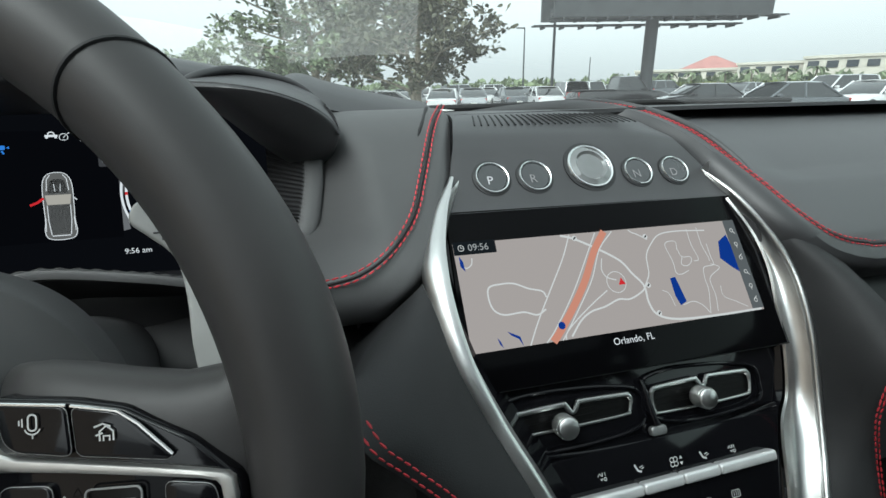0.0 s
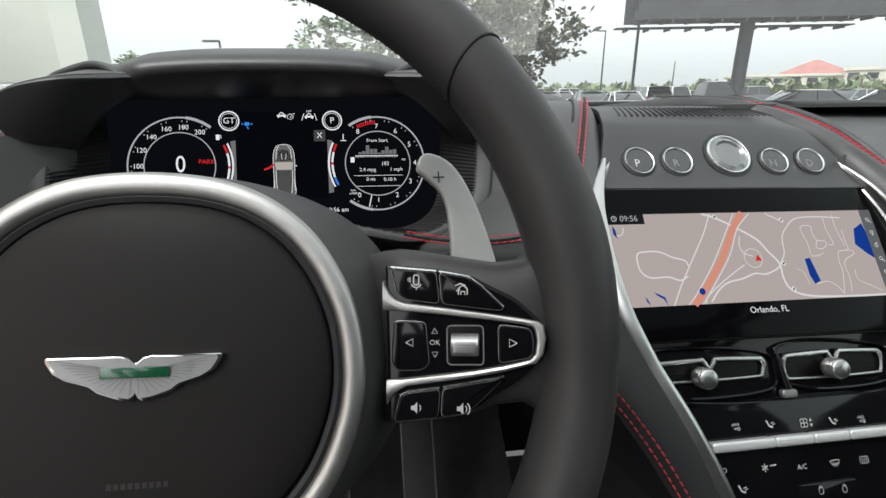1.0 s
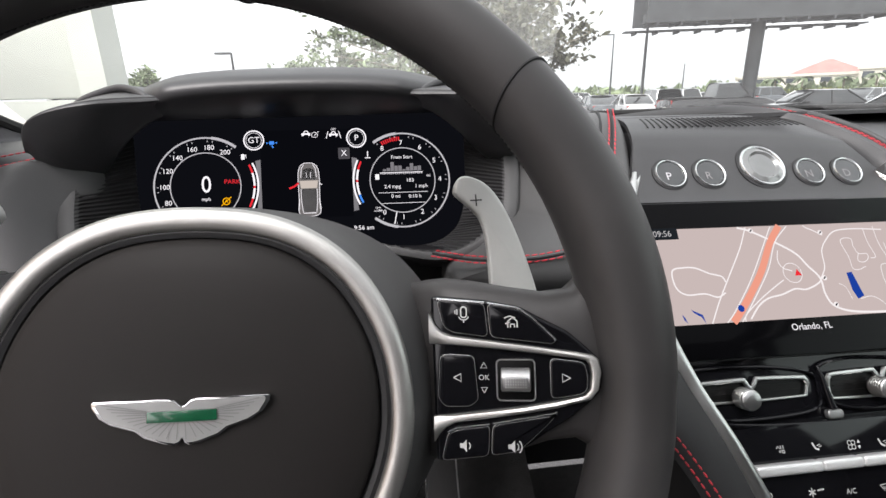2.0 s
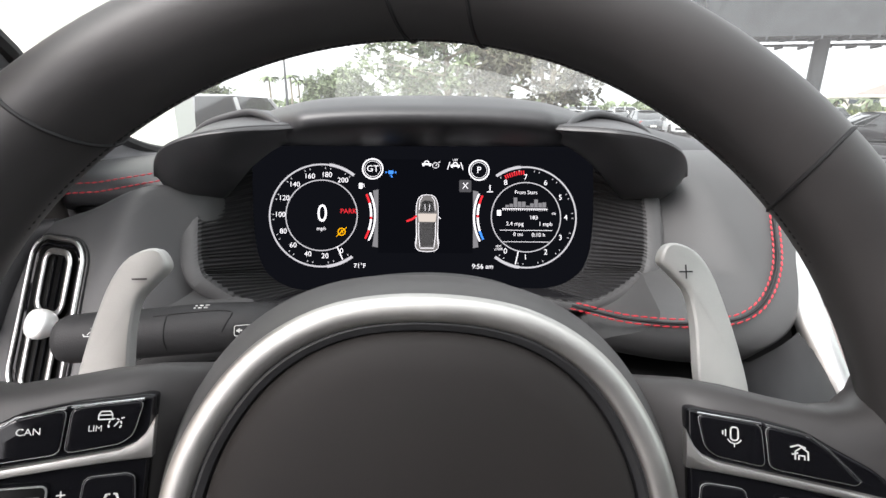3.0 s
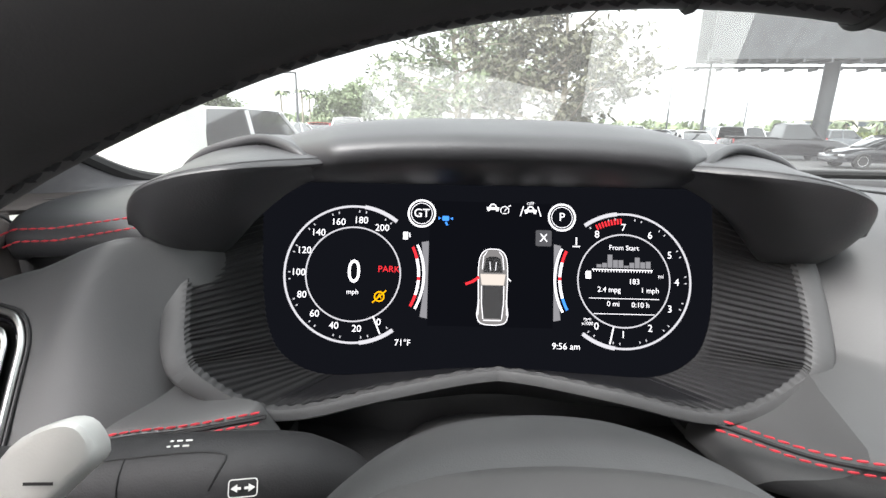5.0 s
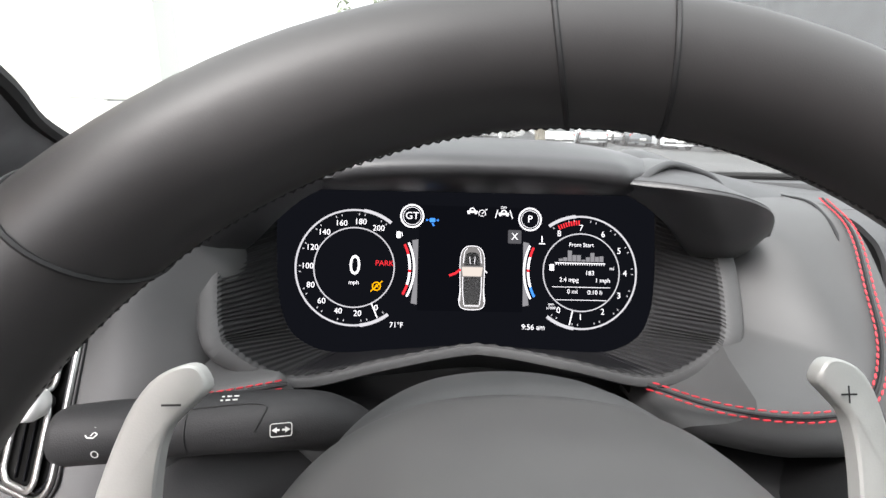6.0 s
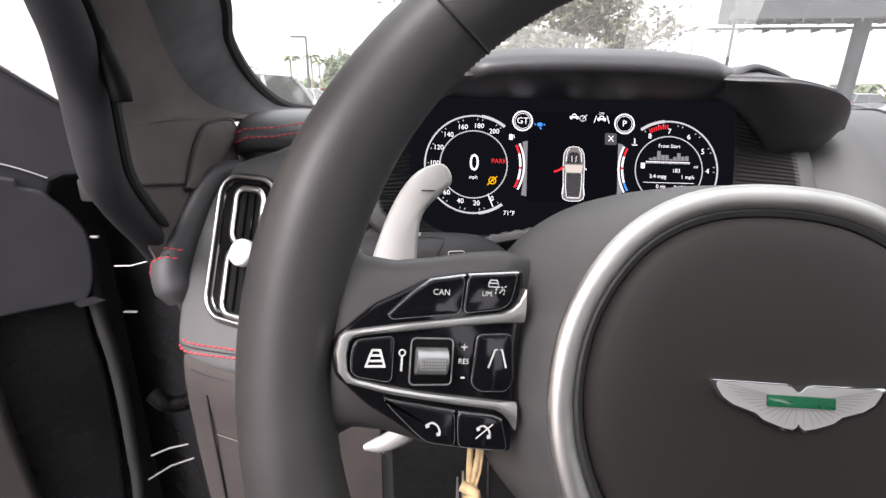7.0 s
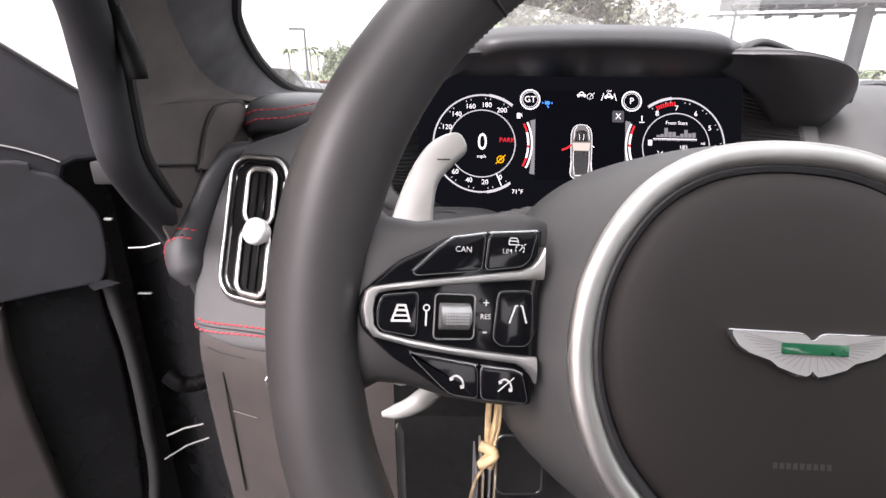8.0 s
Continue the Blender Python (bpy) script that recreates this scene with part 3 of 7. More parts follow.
for k in np.linspace(0, 1, 16):
    row = []
    for i, ((x, z), (u, w)) in enumerate(zip(start, inner_xz)):
        y0, y1 = rim_y(x, z) + 0.004, 0.2960 - 0.343 * (1.094 - w)
        rib = rib_at(i) * min(1.0, 8 * (1.02 - k)) * (max(0.0, 1 - 2.5 * k) if abs(x) < 0.12 and z < 1.06 else 1.0)
        d = np.array((x, z - 1.085)) / (np.hypot(x, z - 1.085) + 1e-9)
        row.append(((x * (1 - k) + u * k) - d[0] * rib, y0 + (y1 - y0) * k, (z * (1 - k) + w * k) - d[1] * rib))
    funnel.append(row)
flat = np.nonzero((np.abs(rim_xz[:, 0]) < 0.128) & (rim_xz[:, 1] < 1.06))[0]
lo, hi = flat[0], flat[-1]
piece("ribbed_funnel", grid(funnel[:4]), FUNNEL, binnacle, label="ribbed black plastic funnel", smooth=False)
for a, b in ((0, lo + 1), (hi, len(rim_xz))):
    piece("ribbed_funnel", grid([r[a:b] for r in funnel[3:]]), FUNNEL, binnacle, label="ribbed black plastic funnel", smooth=False)
piece("funnel_floor", grid([r[lo:hi + 1] for r in funnel[3:]]), FUNNELFLOOR, binnacle, label="smooth dark funnel floor below the display")
# skirt under the rim
piece("skirt", grid([[(x * 0.985, rim_y(x, z) + 0.006 + k * 0.07, z - 0.0005 - (0.012 + 0.055 * max(0.0, 1 - abs(x) / 0.12) ** 0.5) * k) for x, z in rim_xz[130:750:4]] for k in np.linspace(0, 1, 5)], thick=0.002), BLACKPL, binnacle)


def hood_section(x):
    s = abs(x) / 0.13
    dz = -0.012 * s ** 3
    b = 0.85 * max(0.0, abs(x) - 0.088)  # the edge sweeps back where it folds over the ears
    return [(0.300, 1.1400), (0.262 + b * 0.8, 1.1490 + dz * 0.6), (0.243 + b, 1.1570 + dz), (0.237 + b, 1.1630 + dz), (0.2385 + b, 1.1690 + dz), (0.248 + b, 1.1740 + dz), (0.275 + b * 0.8, 1.1795 + dz), (0.315 + b * 0.5, 1.1800 + dz), (0.37, 1.170 + dz * 0.7), (0.45, 1.142 + dz * 0.3), (0.54, 1.112)]


hood = [[(x, y, z) for y, z in spline(hood_section(x), 44)] for x in np.linspace(-0.150, 0.150, 60)]
piece("hood", grid(hood, thick=0.002), LEATHER, binnacle)
EAR = [(0.072, 1.1590, 1.1545), (0.095, 1.1600, 1.1500), (0.118, 1.1595, 1.1400), (0.135, 1.1580, 1.1270), (0.150, 1.1555, 1.1130), (0.162, 1.1525, 1.1030), (0.172, 1.1490, 1.0970), (0.180, 1.1455, 1.0950), (0.187, 1.1415, 1.0965), (0.193, 1.1370, 1.1005), (0.198, 1.1320, 1.1065), (0.2015, 1.1265, 1.1135), (0.203, 1.1225, 1.1195)]
for sgn in (-1, 1):
    rows = []
    for x, zt, zb in spline(EAR, 34):
        yf = 0.2215 + 0.55 * max(0, 0.135 - x) + 0.022 * max(0, (x - 0.160) / 0.0365) ** 2.2
        g = min(1.0, max(0.0, (x - 0.14) / 0.030))
        yb = max(0.296 + 0.2 * max(0, 0.135 - x) - 0.016 * max(0, (x - 0.172) / 0.024) ** 2, yf + 0.006)
        ym = yf + (0.55 + 0.22 * g) * (yb - yf)
        h = zt - zb
        sec = [(yf, zt - min(0.005, h * 0.4)), (yf + 0.0012, zt - 0.0016), (yf + 0.005, zt), (yf + 0.035, zt + 0.0035), (yb, zt + 0.0065), (yb + 0.002, zb + h * 0.4), (ym + 0.008, zb - 0.0004), (ym - 0.006, zb + 0.001), (yf + 0.30 * (ym - yf), zb + h * 0.45)]
        rows.append([(sgn * x, y, z) for y, z in spline(sec, 34, True)])
    piece("visor_ear", grid(rows, True, caps=True), LEATHER, binnacle)
    hump = spline([(sgn * 0.100, 0.247, 1.1560), (sgn * 0.107, 0.251, 1.1610), (sgn * 0.118, 0.261, 1.1655), (sgn * 0.136, 0.274, 1.1680), (sgn * 0.160, 0.282, 1.1630), (sgn * 0.176, 0.287, 1.1570), (sgn * 0.189, 0.290, 1.1460), (sgn * 0.201, 0.300, 1.1220)], 34)
    piece("shoulder", grid([[(x + sgn * k * 0.004, y + k * 0.13, z - 0.028 * k ** 2 + 0.0035 * math.sin(k * 3.1)) for x, y, z in hump] for k in np.linspace(0, 1, 8)], thick=0.003), LEATHER, binnacle)
    piece("piping", tube(hump + np.array((0, -0.0010, -0.0010)), np.interp(np.linspace(0, 1, 34), [0, 0.2, 0.7, 1], [0.0016, 0.0030, 0.0028, 0.0018]), 10), LEATHER, binnacle)
    piece("shoulder_face", grid([[(x, y + 0.002 * k, z - 0.001 - 0.034 * k) for x, y, z in hump[14:]] for k in (0, 0.33, 0.66, 1.0)], thick=0.002), LEATHER, binnacle)

# the deck that falls from the hood's side to the driver pad
crest = spline([(0.150, 0.42, 1.1600), (0.176, 0.42, 1.1690), (0.205, 0.42, 1.1610), (0.241, 0.42, 1.1515), (0.272, 0.42, 1.1445), (0.304, 0.42, 1.1385)], 30)
piece("rear_deck", grid([[(x, y, z - d) for x, _, z in crest] for y, d in ((0.330, 0.026), (0.350, 0.0135), (0.375, 0.0055), (0.400, 0.0012), (0.420, 0.0), (0.440, 0.0016), (0.460, 0.0075), (0.476, 0.018), (0.486, 0.034))], thick=0.002), LEATHER, binnacle)

# ---- cluster display ----
DP = frame_at((0, 0.2955, 1.094), (1, 0, -0.012), (0, 0.325, 0.946))
cluster = thing("instrument_display", "lit digital instrument display with two round gauges and warning lights", "display", (0, 0.295, 1.03))
piece("glass_panel", plate(rounded(0.302, 0.132, 0.02, 6, 0, -0.013), 0.004, 0.0008), SCREEN, cluster, DP)
bm = bmesh.new()
add_poly(bm, [(-0.0405, 0.036), (0.0405, 0.036), (0.0405, -0.045), (-0.0405, -0.045)], 0.0003)
piece("centre_field", bm, LITDIM, cluster, DP, smooth=False)


def bmadd(fn):
    b = bmesh.new()
    fn(b)
    return b


def tri(b, x, y, r, turn, z=0.0):
    add_poly(b, [(x + r * math.cos(radians(turn + d)), y + r * math.sin(radians(turn + d))) for d in (0, 120, 240)], z)


def gauge(cx, cy, a0, a1):
    b = bmesh.new()
    add_ring(b, 0.0431, 0.0445, a0, a1, 80, 0.0005, cx, cy)
    add_ring(b, 0.0427, 0.0452, a0, a0 + 30, 20, 0.0006, cx, cy)
    add_ring(b, 0.0427, 0.0452, a1 - 30, a1, 20, 0.0006, cx, cy)
    add_ring(b, 0.0298, 0.0307, 0, 360, 70, 0.0005, cx, cy)
    for k in range(41):
        a = a0 + (a1 - a0) * (k + 0.5) / 41
        if k % 4 in (0, 1):
            add_line(b, [(cx + r * math.cos(radians(a)), cy + r * math.sin(radians(a))) for r in (0.0400, 0.0414)], 0.0007, 0.0005)
    piece("gauge_ring", b, LITRING, cluster, DP, smooth=False)


piece("backlight", bmadd(lambda b: add_poly(b, rounded(0.300, 0.130, 0.02, 6, 0, -0.013), 0.00015)), glow("backlight_black", (0.0036, 0.0040, 0.0056), 1.0), cluster, DP, smooth=False)
GL, GR, GV = -0.0889, 0.0869, -0.0132
gauge(GL, GV, 52, 307)
gauge(GR, GV, -128, 126)
for k, v in enumerate((0, 20, 40, 60, 80, 100, 120, 140, 160, 180, 200)):
    a = radians(299.7 - 24.0 * k)
    word(str(v), 0.0062, DP, LIT, cluster, GL + 0.0350 * math.cos(a), GV + 0.0350 * math.sin(a), 0.0006, "numeral")
for v in range(9):
    a = radians(-121.3 + 30.25 * v)
    word(str(v), 0.0066, DP, LIT, cluster, GR + 0.0348 * math.cos(a), GV + 0.0348 * math.sin(a), 0.0006, "numeral")
for k in range(9):
    a = radians(93 + 3.0 * k)
    piece("redline_tick", bmadd(lambda b: add_line(b, [(GR + r * math.cos(a), GV + r * math.sin(a)) for r in (0.0372, 0.0408)], 0.0011, 0.0006)), LITRED, cluster, DP, smooth=False)
word("0", 0.0215, DP, LIT, cluster, GL + 0.0005, GV + 0.001, 0.0006, "speed_readout", squeeze=0.85)
word("mph", 0.0045, DP, LIT, cluster, GL, GV - 0.0115, 0.0006)
word("PARK", 0.0058, DP, LITRED, cluster, GL + 0.0228, GV + 0.0035, 0.0006)
piece("warning_light", bmadd(lambda b: (add_ring(b, 0.0026, 0.0034, 0, 360, 24, 0.0006, GL + 0.0172, GV - 0.0140), add_line(b, [(GL + 0.0128, GV - 0.018), (GL + 0.0216, GV - 0.010)], 0.0007, 0.0007))), LITAMBER, cluster, DP, "amber warning light", False)
word("A", 0.0048, DP, LITAMBER, cluster, GL + 0.0172, GV - 0.0140, 0.0007)
piece("needle", bmadd(lambda b: (add_line(b, [(GL + 0.0300 * math.cos(radians(a)), GV + 0.0300 * math.sin(radians(a))) if r == 0 else (GL + 0.042 * math.cos(radians(a)), GV + 0.042 * math.sin(radians(a))) for r, a in ((0, 297), (1, 296))], 0.0009, 0.0007),)), LIT, cluster, DP, smooth=False)
piece("needle", bmadd(lambda b: add_line(b, [(GR + r * math.cos(radians(-103)), GV + r * math.sin(radians(-103))) for r in (0.0307, 0.042)], 0.0009, 0.0007)), LIT, cluster, DP, smooth=False)
for txt, size, x, y in (("From Start", 0.0045, 0, 0.0215), ("183", 0.0050, 0.0067, -0.0005), ("mi", 0.0038, 0.0243, 0.0035), ("2.4 mpg", 0.0048, -0.0098, -0.0059), ("1 mph", 0.0048, 0.0170, -0.0060), ("0 mi", 0.0048, -0.0071, -0.0151), ("0:10 h", 0.0048, 0.0108, -0.0155)):
    word(txt, size, DP, LIT, cluster, GR + x, GV + y, 0.0006)
word("rpm\nx1000", 0.0030, DP, LIT, cluster, GR - 0.024, GV - 0.0265, 0.0006)
for k, hgt in enumerate((0.002, 0.003, 0.0085, 0.005, 0.005, 0.0015, 0.0035, 0.007, 0.004, 0.0045)):
    x0 = GR - 0.018 + k * 0.0036
    piece("trip_bar", bmadd(lambda b: add_poly(b, [(x0, GV + 0.0085), (x0 + 0.0032, GV + 0.0085), (x0 + 0.0032, GV + 0.0085 + hgt), (x0, GV + 0.0085 + hgt)], 0.0005)), LITGREY, cluster, DP, "grey chart bar", False)
piece("trip_scale", bmadd(lambda b: (add_line(b, [(GR - 0.021, GV + 0.0072), (GR + 0.019, GV + 0.0072)], 0.0006, 0.0006), [add_line(b, [(GR - 0.020 + k * 0.0019, GV + 0.0072), (GR - 0.020 + k * 0.0019, GV + 0.0056)], 0.0005, 0.0006) for k in range(21)], add_line(b, [(GR - 0.023, GV - 0.0115), (GR + 0.023, GV - 0.0115)], 0.0004, 0.0006), add_line(b, [(GR - 0.020, GV - 0.0215), (GR + 0.020, GV - 0.0215)], 0.0004, 0.0006))), LIT, cluster, DP, smooth=False)
for s, lab in ((-1, "GT"), (1, "P")):
    piece("mode_badge", bmadd(lambda b: (add_ring(b, 0.0080, 0.0092, 0, 360, 40, 0.0006, s * 0.0459, 0.0273), add_ring(b, 0.0066, 0.0070, 0, 360, 40, 0.0006, s * 0.0459, 0.0273))), LIT, cluster, DP, smooth=False)
    word(lab, 0.0078, DP, LIT, cluster, s * 0.0459, 0.0273, 0.0007)
    # side arcs with their fields
    piece("side_field", bmadd(lambda b: add_poly(b, [(s * 0.0408, 0.0095), (s * 0.0455, 0.0085), (s * 0.0425, -0.0150), (s * 0.0455, -0.0395), (s * 0.0408, -0.0405)], 0.0004)), LITGREY, cluster, DP, smooth=False)
    cx = GL if s < 0 else GR
    a0, a1 = (-28, 26) if s < 0 else (154, 208)
    piece("side_scale", ring(0.0446, 0.0462, a0, a1, 20, 0.0006, cx, GV), LIT, cluster, DP, smooth=False)
    for lo, hi, m in ((a0, a0 + 11, LITRED), (a0 + 24, a0 + 27, LITRED), (a1 - 11, a1, LITRED if s < 0 else LITBLUE)):
        piece("side_scale_mark", ring(0.0412, 0.0430, lo, hi, 8, 0.0006, cx, GV), m, cluster, DP, smooth=False)
    piece("side_scale_mark", ring(0.0412, 0.0430, a0 + 11, a1 - 11, 12, 0.0005, cx, GV), LIT, cluster, DP, smooth=False)
word("71°F", 0.0056, DP, LIT, cluster, -0.0559, -0.0563, 0.0006)
word("9:56 am", 0.0058, DP, LIT, cluster, 0.0492, -0.0563, 0.0006)
word("X", 0.0075, DP, LIT, cluster, 0.0340, 0.0133, 0.0007)
piece("close_box", bmadd(lambda b: add_poly(b, rounded(0.0105, 0.0105, 0.001, 3, 0.0340, 0.0133), 0.0005)), glow("lit_box", (0.07, 0.07, 0.075), 0.9), cluster, DP, smooth=False)


def tell(b, cx, cy, s=1.0):
    """A small car-shaped warning sign."""
    add_ring(b, 0.0016 * s, 0.0024 * s, 0, 180, 10, 0.0006, cx, cy + 0.0008)
    add_poly(b, [(cx - 0.004 * s, cy - 0.0008), (cx + 0.004 * s, cy - 0.0008), (cx + 0.004 * s, cy + 0.0008), (cx - 0.004 * s, cy + 0.0008)], 0.0006)
    for k in (-1, 1):
        add_poly(b, [(cx + k * 0.0028 * s - 0.0008, cy - 0.0018), (cx + k * 0.0028 * s + 0.0008, cy - 0.0018), (cx + k * 0.0028 * s + 0.0008, cy - 0.0008), (cx + k * 0.0028 * s - 0.0008, cy - 0.0008)], 0.0006)


piece("telltale", bmadd(lambda b: (tell(b, 0.0005, 0.032), add_ring(b, 0.0024, 0.0029, -40, 220, 20, 0.0006, 0.0082, 0.0308), add_line(b, [(0.0080, 0.0304), (0.0096, 0.0322)], 0.0005, 0.0006), add_line(b, [(0.0106, 0.0334), (0.0122, 0.0342)], 0.0006, 0.0006), add_line(b, [(0.0068, 0.0288), (0.0096, 0.0288)], 0.0005, 0.0006))), LIT, cluster, DP, smooth=False)
piece("telltale", bmadd(lambda b: (tell(b, 0.0252, 0.031), add_line(b, [(0.0185, 0.0275), (0.0205, 0.034)], 0.0007, 0.0006), add_line(b, [(0.0320, 0.0275), (0.0300, 0.034)], 0.0007, 0.0006))), LIT, cluster, DP, smooth=False)
word("OFF", 0.0028, DP, LIT, cluster, 0.0252, 0.0358, 0.0006)
piece("telltale", bmadd(lambda b: (add_poly(b, rounded(0.0045, 0.0032, 0.0008, 3, -0.0303, 0.0245), 0.0006), add_line(b, [(-0.0303, 0.0222), (-0.0290, 0.0200)], 0.0012, 0.0006), tri(b, -0.0262, 0.0245, 0.0012, 180, 0.0006), tri(b, -0.0344, 0.0245, 0.0012, 0, 0.0006))), LITBLUE, cluster, DP, smooth=False)
piece("fuel_sign", bmadd(lambda b: (add_poly(b, rounded(0.0032, 0.0050, 0.0005, 3, -0.0560, 0.0125), 0.0006), add_line(b, [(-0.0535, 0.0145), (-0.0530, 0.0115)], 0.0006, 0.0006))), LIT, cluster, DP, smooth=False)
piece("fuel_sign", bmadd(lambda b: add_poly(b, rounded(0.0036, 0.0050, 0.0005, 3, GR - 0.0235, GV + 0.0035), 0.0006)), LIT, cluster, DP, smooth=False)
piece("coolant_sign", bmadd(lambda b: (add_line(b, [(0.0555, 0.0145), (0.0555, 0.0095)], 0.0009, 0.0006), add_line(b, [(0.0530, 0.0085), (0.0580, 0.0085)], 0.0008, 0.0006))), LIT, cluster, DP, smooth=False)
# the little car seen from above, with its driver's door open
icon = [(0.0, 0.0245), (0.0052, 0.0235), (0.0085, 0.019), (0.0095, 0.010), (0.0092, -0.010), (0.0100, -0.018), (0.0078, -0.0232), (0.0, -0.0245)]
outl = spline(icon + [(-x, y) for x, y in icon[::-1][1:-1]], 60, True) + np.array((0.0012, -0.0192))
def car_lines(b):
    add_line(b, np.vstack((outl, outl[:1])), 0.0005, 0.0007)
    for s in (-1, 1):
        add_line(b, [(0.0012 + s * 0.0072, -0.0185), (0.0012 + s * 0.0071, -0.0300), (0.0012 + s * 0.0060, -0.0400)], 0.0005, 0.0008)
        add_line(b, [(0.0012 + s * 0.0016, -0.0085), (0.0012 + s * 0.0021, -0.0030)], 0.0004, 0.0008)
        add_line(b, [(0.0012 + s * 0.0088, -0.0275), (0.0012 + s * 0.0092, -0.0375)], 0.0004, 0.0008)
        add_line(b, [(0.0012 + s * 0.0070, -0.0080), (0.0012 + s * 0.0062, 0.0005), (0.0012 + s * 0.0040, 0.0036)], 0.0005, 0.0008)
        add_line(b, [(0.0012 + s * 0.0098, -0.0135), (0.0012 + s * 0.0116, -0.0152)], 0.0007, 0.0007)
    add_line(b, [(-0.0046, -0.0407), (0.0070, -0.0407)], 0.0006, 0.0008)


piece("car_body_sign", bmadd(lambda b: add_poly(b, [tuple(v) for v in outl], 0.00045)), glow("lit_silver", (0.16, 0.155, 0.15), 0.9), cluster, DP, smooth=False)
piece("car_glass_sign", bmadd(lambda b: (add_poly(b, [(-0.0052, -0.0100), (0.0076, -0.0100), (0.0060, -0.0010), (0.0034, 0.0004), (-0.0010, 0.0004), (-0.0036, -0.0010)], 0.00058), add_poly(b, [(-0.0058, -0.0185), (0.0082, -0.0185), (0.0080, -0.0300), (0.0068, -0.0395), (-0.0044, -0.0395), (-0.0056, -0.0300)], 0.00058))), BLACKPL, cluster, DP, smooth=False)
piece("car_sign", bmadd(car_lines), LIT, cluster, DP, smooth=False)
piece("car_roof_sign", bmadd(lambda b: add_poly(b, [(-0.0070, -0.0110), (0.0094, -0.0110), (0.0084, -0.0180), (-0.0060, -0.0180)], 0.0007)), glow("lit_beige", (0.55, 0.50, 0.44), 0.9), cluster, DP, smooth=False)
piece("open_door_sign", bmadd(lambda b: add_line(b, [(-0.0078, -0.0130), (-0.0118, -0.0160), (-0.0165, -0.0178)], 0.0017, 0.0008)), LITRED, cluster, DP, smooth=False)

# ---- steering wheel ----
WC, TILT_W = Vector((0.0, 0.0059, 1.0518)), radians(20.7)
COL = frame_at(WC, (1, 0.0216, 0), (0, math.sin(TILT_W), math.cos(TILT_W)))
WH = COL @ pose(0, 0, 0, 0, 0, -3.0)
wheel = thing("steering_wheel", "black leather steering wheel with satin metal trim and button pods", "steering wheel", WC)
RR, RT = 0.1682, 0.0160
rows = []
for a in np.linspace(0, 2 * math.pi, 128, endpoint=False):
    d = math.degrees(a) % 360
    grip = 0.0014 * (math.exp(-((d - 15) / 16) ** 2) + math.exp(-((d - 165) / 16) ** 2))
    rows.append([((RR + (RT + grip) * math.cos(b)) * math.cos(a), (RR + (RT + grip) * math.cos(b)) * math.sin(a), (RT * 1.08 + grip) * math.sin(b)) for b in np.linspace(0, 2 * math.pi, 32, endpoint=False)])
rows.append(rows[0])
bm = grid(rows, True)
bmesh.ops.remove_doubles(bm, verts=bm.verts, dist=1e-6)
rim = piece("rim", bm, RIM_LEATHER, wheel, WH)
for a in (42, 86, 95, 134):
    c = [((RR + (RT + 0.0001) * math.cos(b)) * math.cos(radians(a + 2.5 * math.sin(b))), (RR + (RT + 0.0001) * math.cos(b)) * math.sin(radians(a + 2.5 * math.sin(b))), RT * 1.085 * math.sin(b)) for b in np.linspace(0, 2 * math.pi, 40, endpoint=False)]
    sub("seam", tube(c, 0.0007, 6, True), BLACKTHREAD, rim, wheel, WH)
rs = random.Random(12)
bm = bmesh.new()
for k in range(340):
    a = radians(12 + 156 * k / 339)
    m = pose(0, 0, 0, 0, 0, math.degrees(a)) @ Matrix.Translation((RR - RT * 0.975 + rs.uniform(-0.00012, 0.00012), 0, -0.004)) @ pose(0, 0, 0, 0, 0, (25 if k % 2 else -25) + rs.uniform(-9, 9)) @ Matrix.Diagonal((0.00026, 0.0011, 0.0006, 1))
    bmesh.ops.create_icosphere(bm, subdivisions=1, radius=1, matrix=m)
sub("stitching", bm, BLACKTHREAD, rim, wheel, WH, "black cross stitching")

HUB = [(0.0, 0.0635), (0.030, 0.0595), (0.053, 0.0455), (0.0685, 0.022), (0.0745, -0.004), (0.072, -0.030), (0.060, -0.056), (0.036, -0.078), (0.0, -0.086)]
hub_line = spline(HUB + [(-x, y) for x, y in HUB[::-1][1:-1]], 120, True)


def hub_row(scale, w, tall=None):
    return [(x * scale, y * (tall or scale), w) for x, y in hub_line]


piece("hub_shell", grid([hub_row(k, w, m) for k, m, w in ((0.94, 0.94, 0.000), (0.98, 0.98, 0.002), (1.05, 1.045, 0.0030), (1.08, 1.06, 0.0), (1.115, 1.08, -0.006), (1.165, 1.105, -0.014), (1.215, 1.124, -0.022), (1.28, 1.145, -0.035), (1.34, 1.165, -0.050), (1.38, 1.172, -0.062), (1.375, 1.168, -0.068), (1.30, 1.13, -0.071), (1.0, 1.0, -0.072))], True, caps=True), HUBSKIN, wheel, WH, "matt dark grey hub shell")
piece("trim_ring", tube([(x * 0.992, y * 0.992, 0.0046) for x, y in hub_line], 0.0044, 16, True, flat=0.72, up=(0, 0, 1)), RINGMETAL, wheel, WH, "satin metal trim ring")
piece("ring_bevel", tube([(x * 0.952, y * 0.952, 0.0052) for x, y in hub_line], 0.0009, 8, True), BRIGHTRING, wheel, WH)
piece("gap_ring", tube([(x * 0.915, y * 0.915, 0.0028) for x, y in hub_line], 0.0026, 8, True), BLACKPL, wheel, WH)
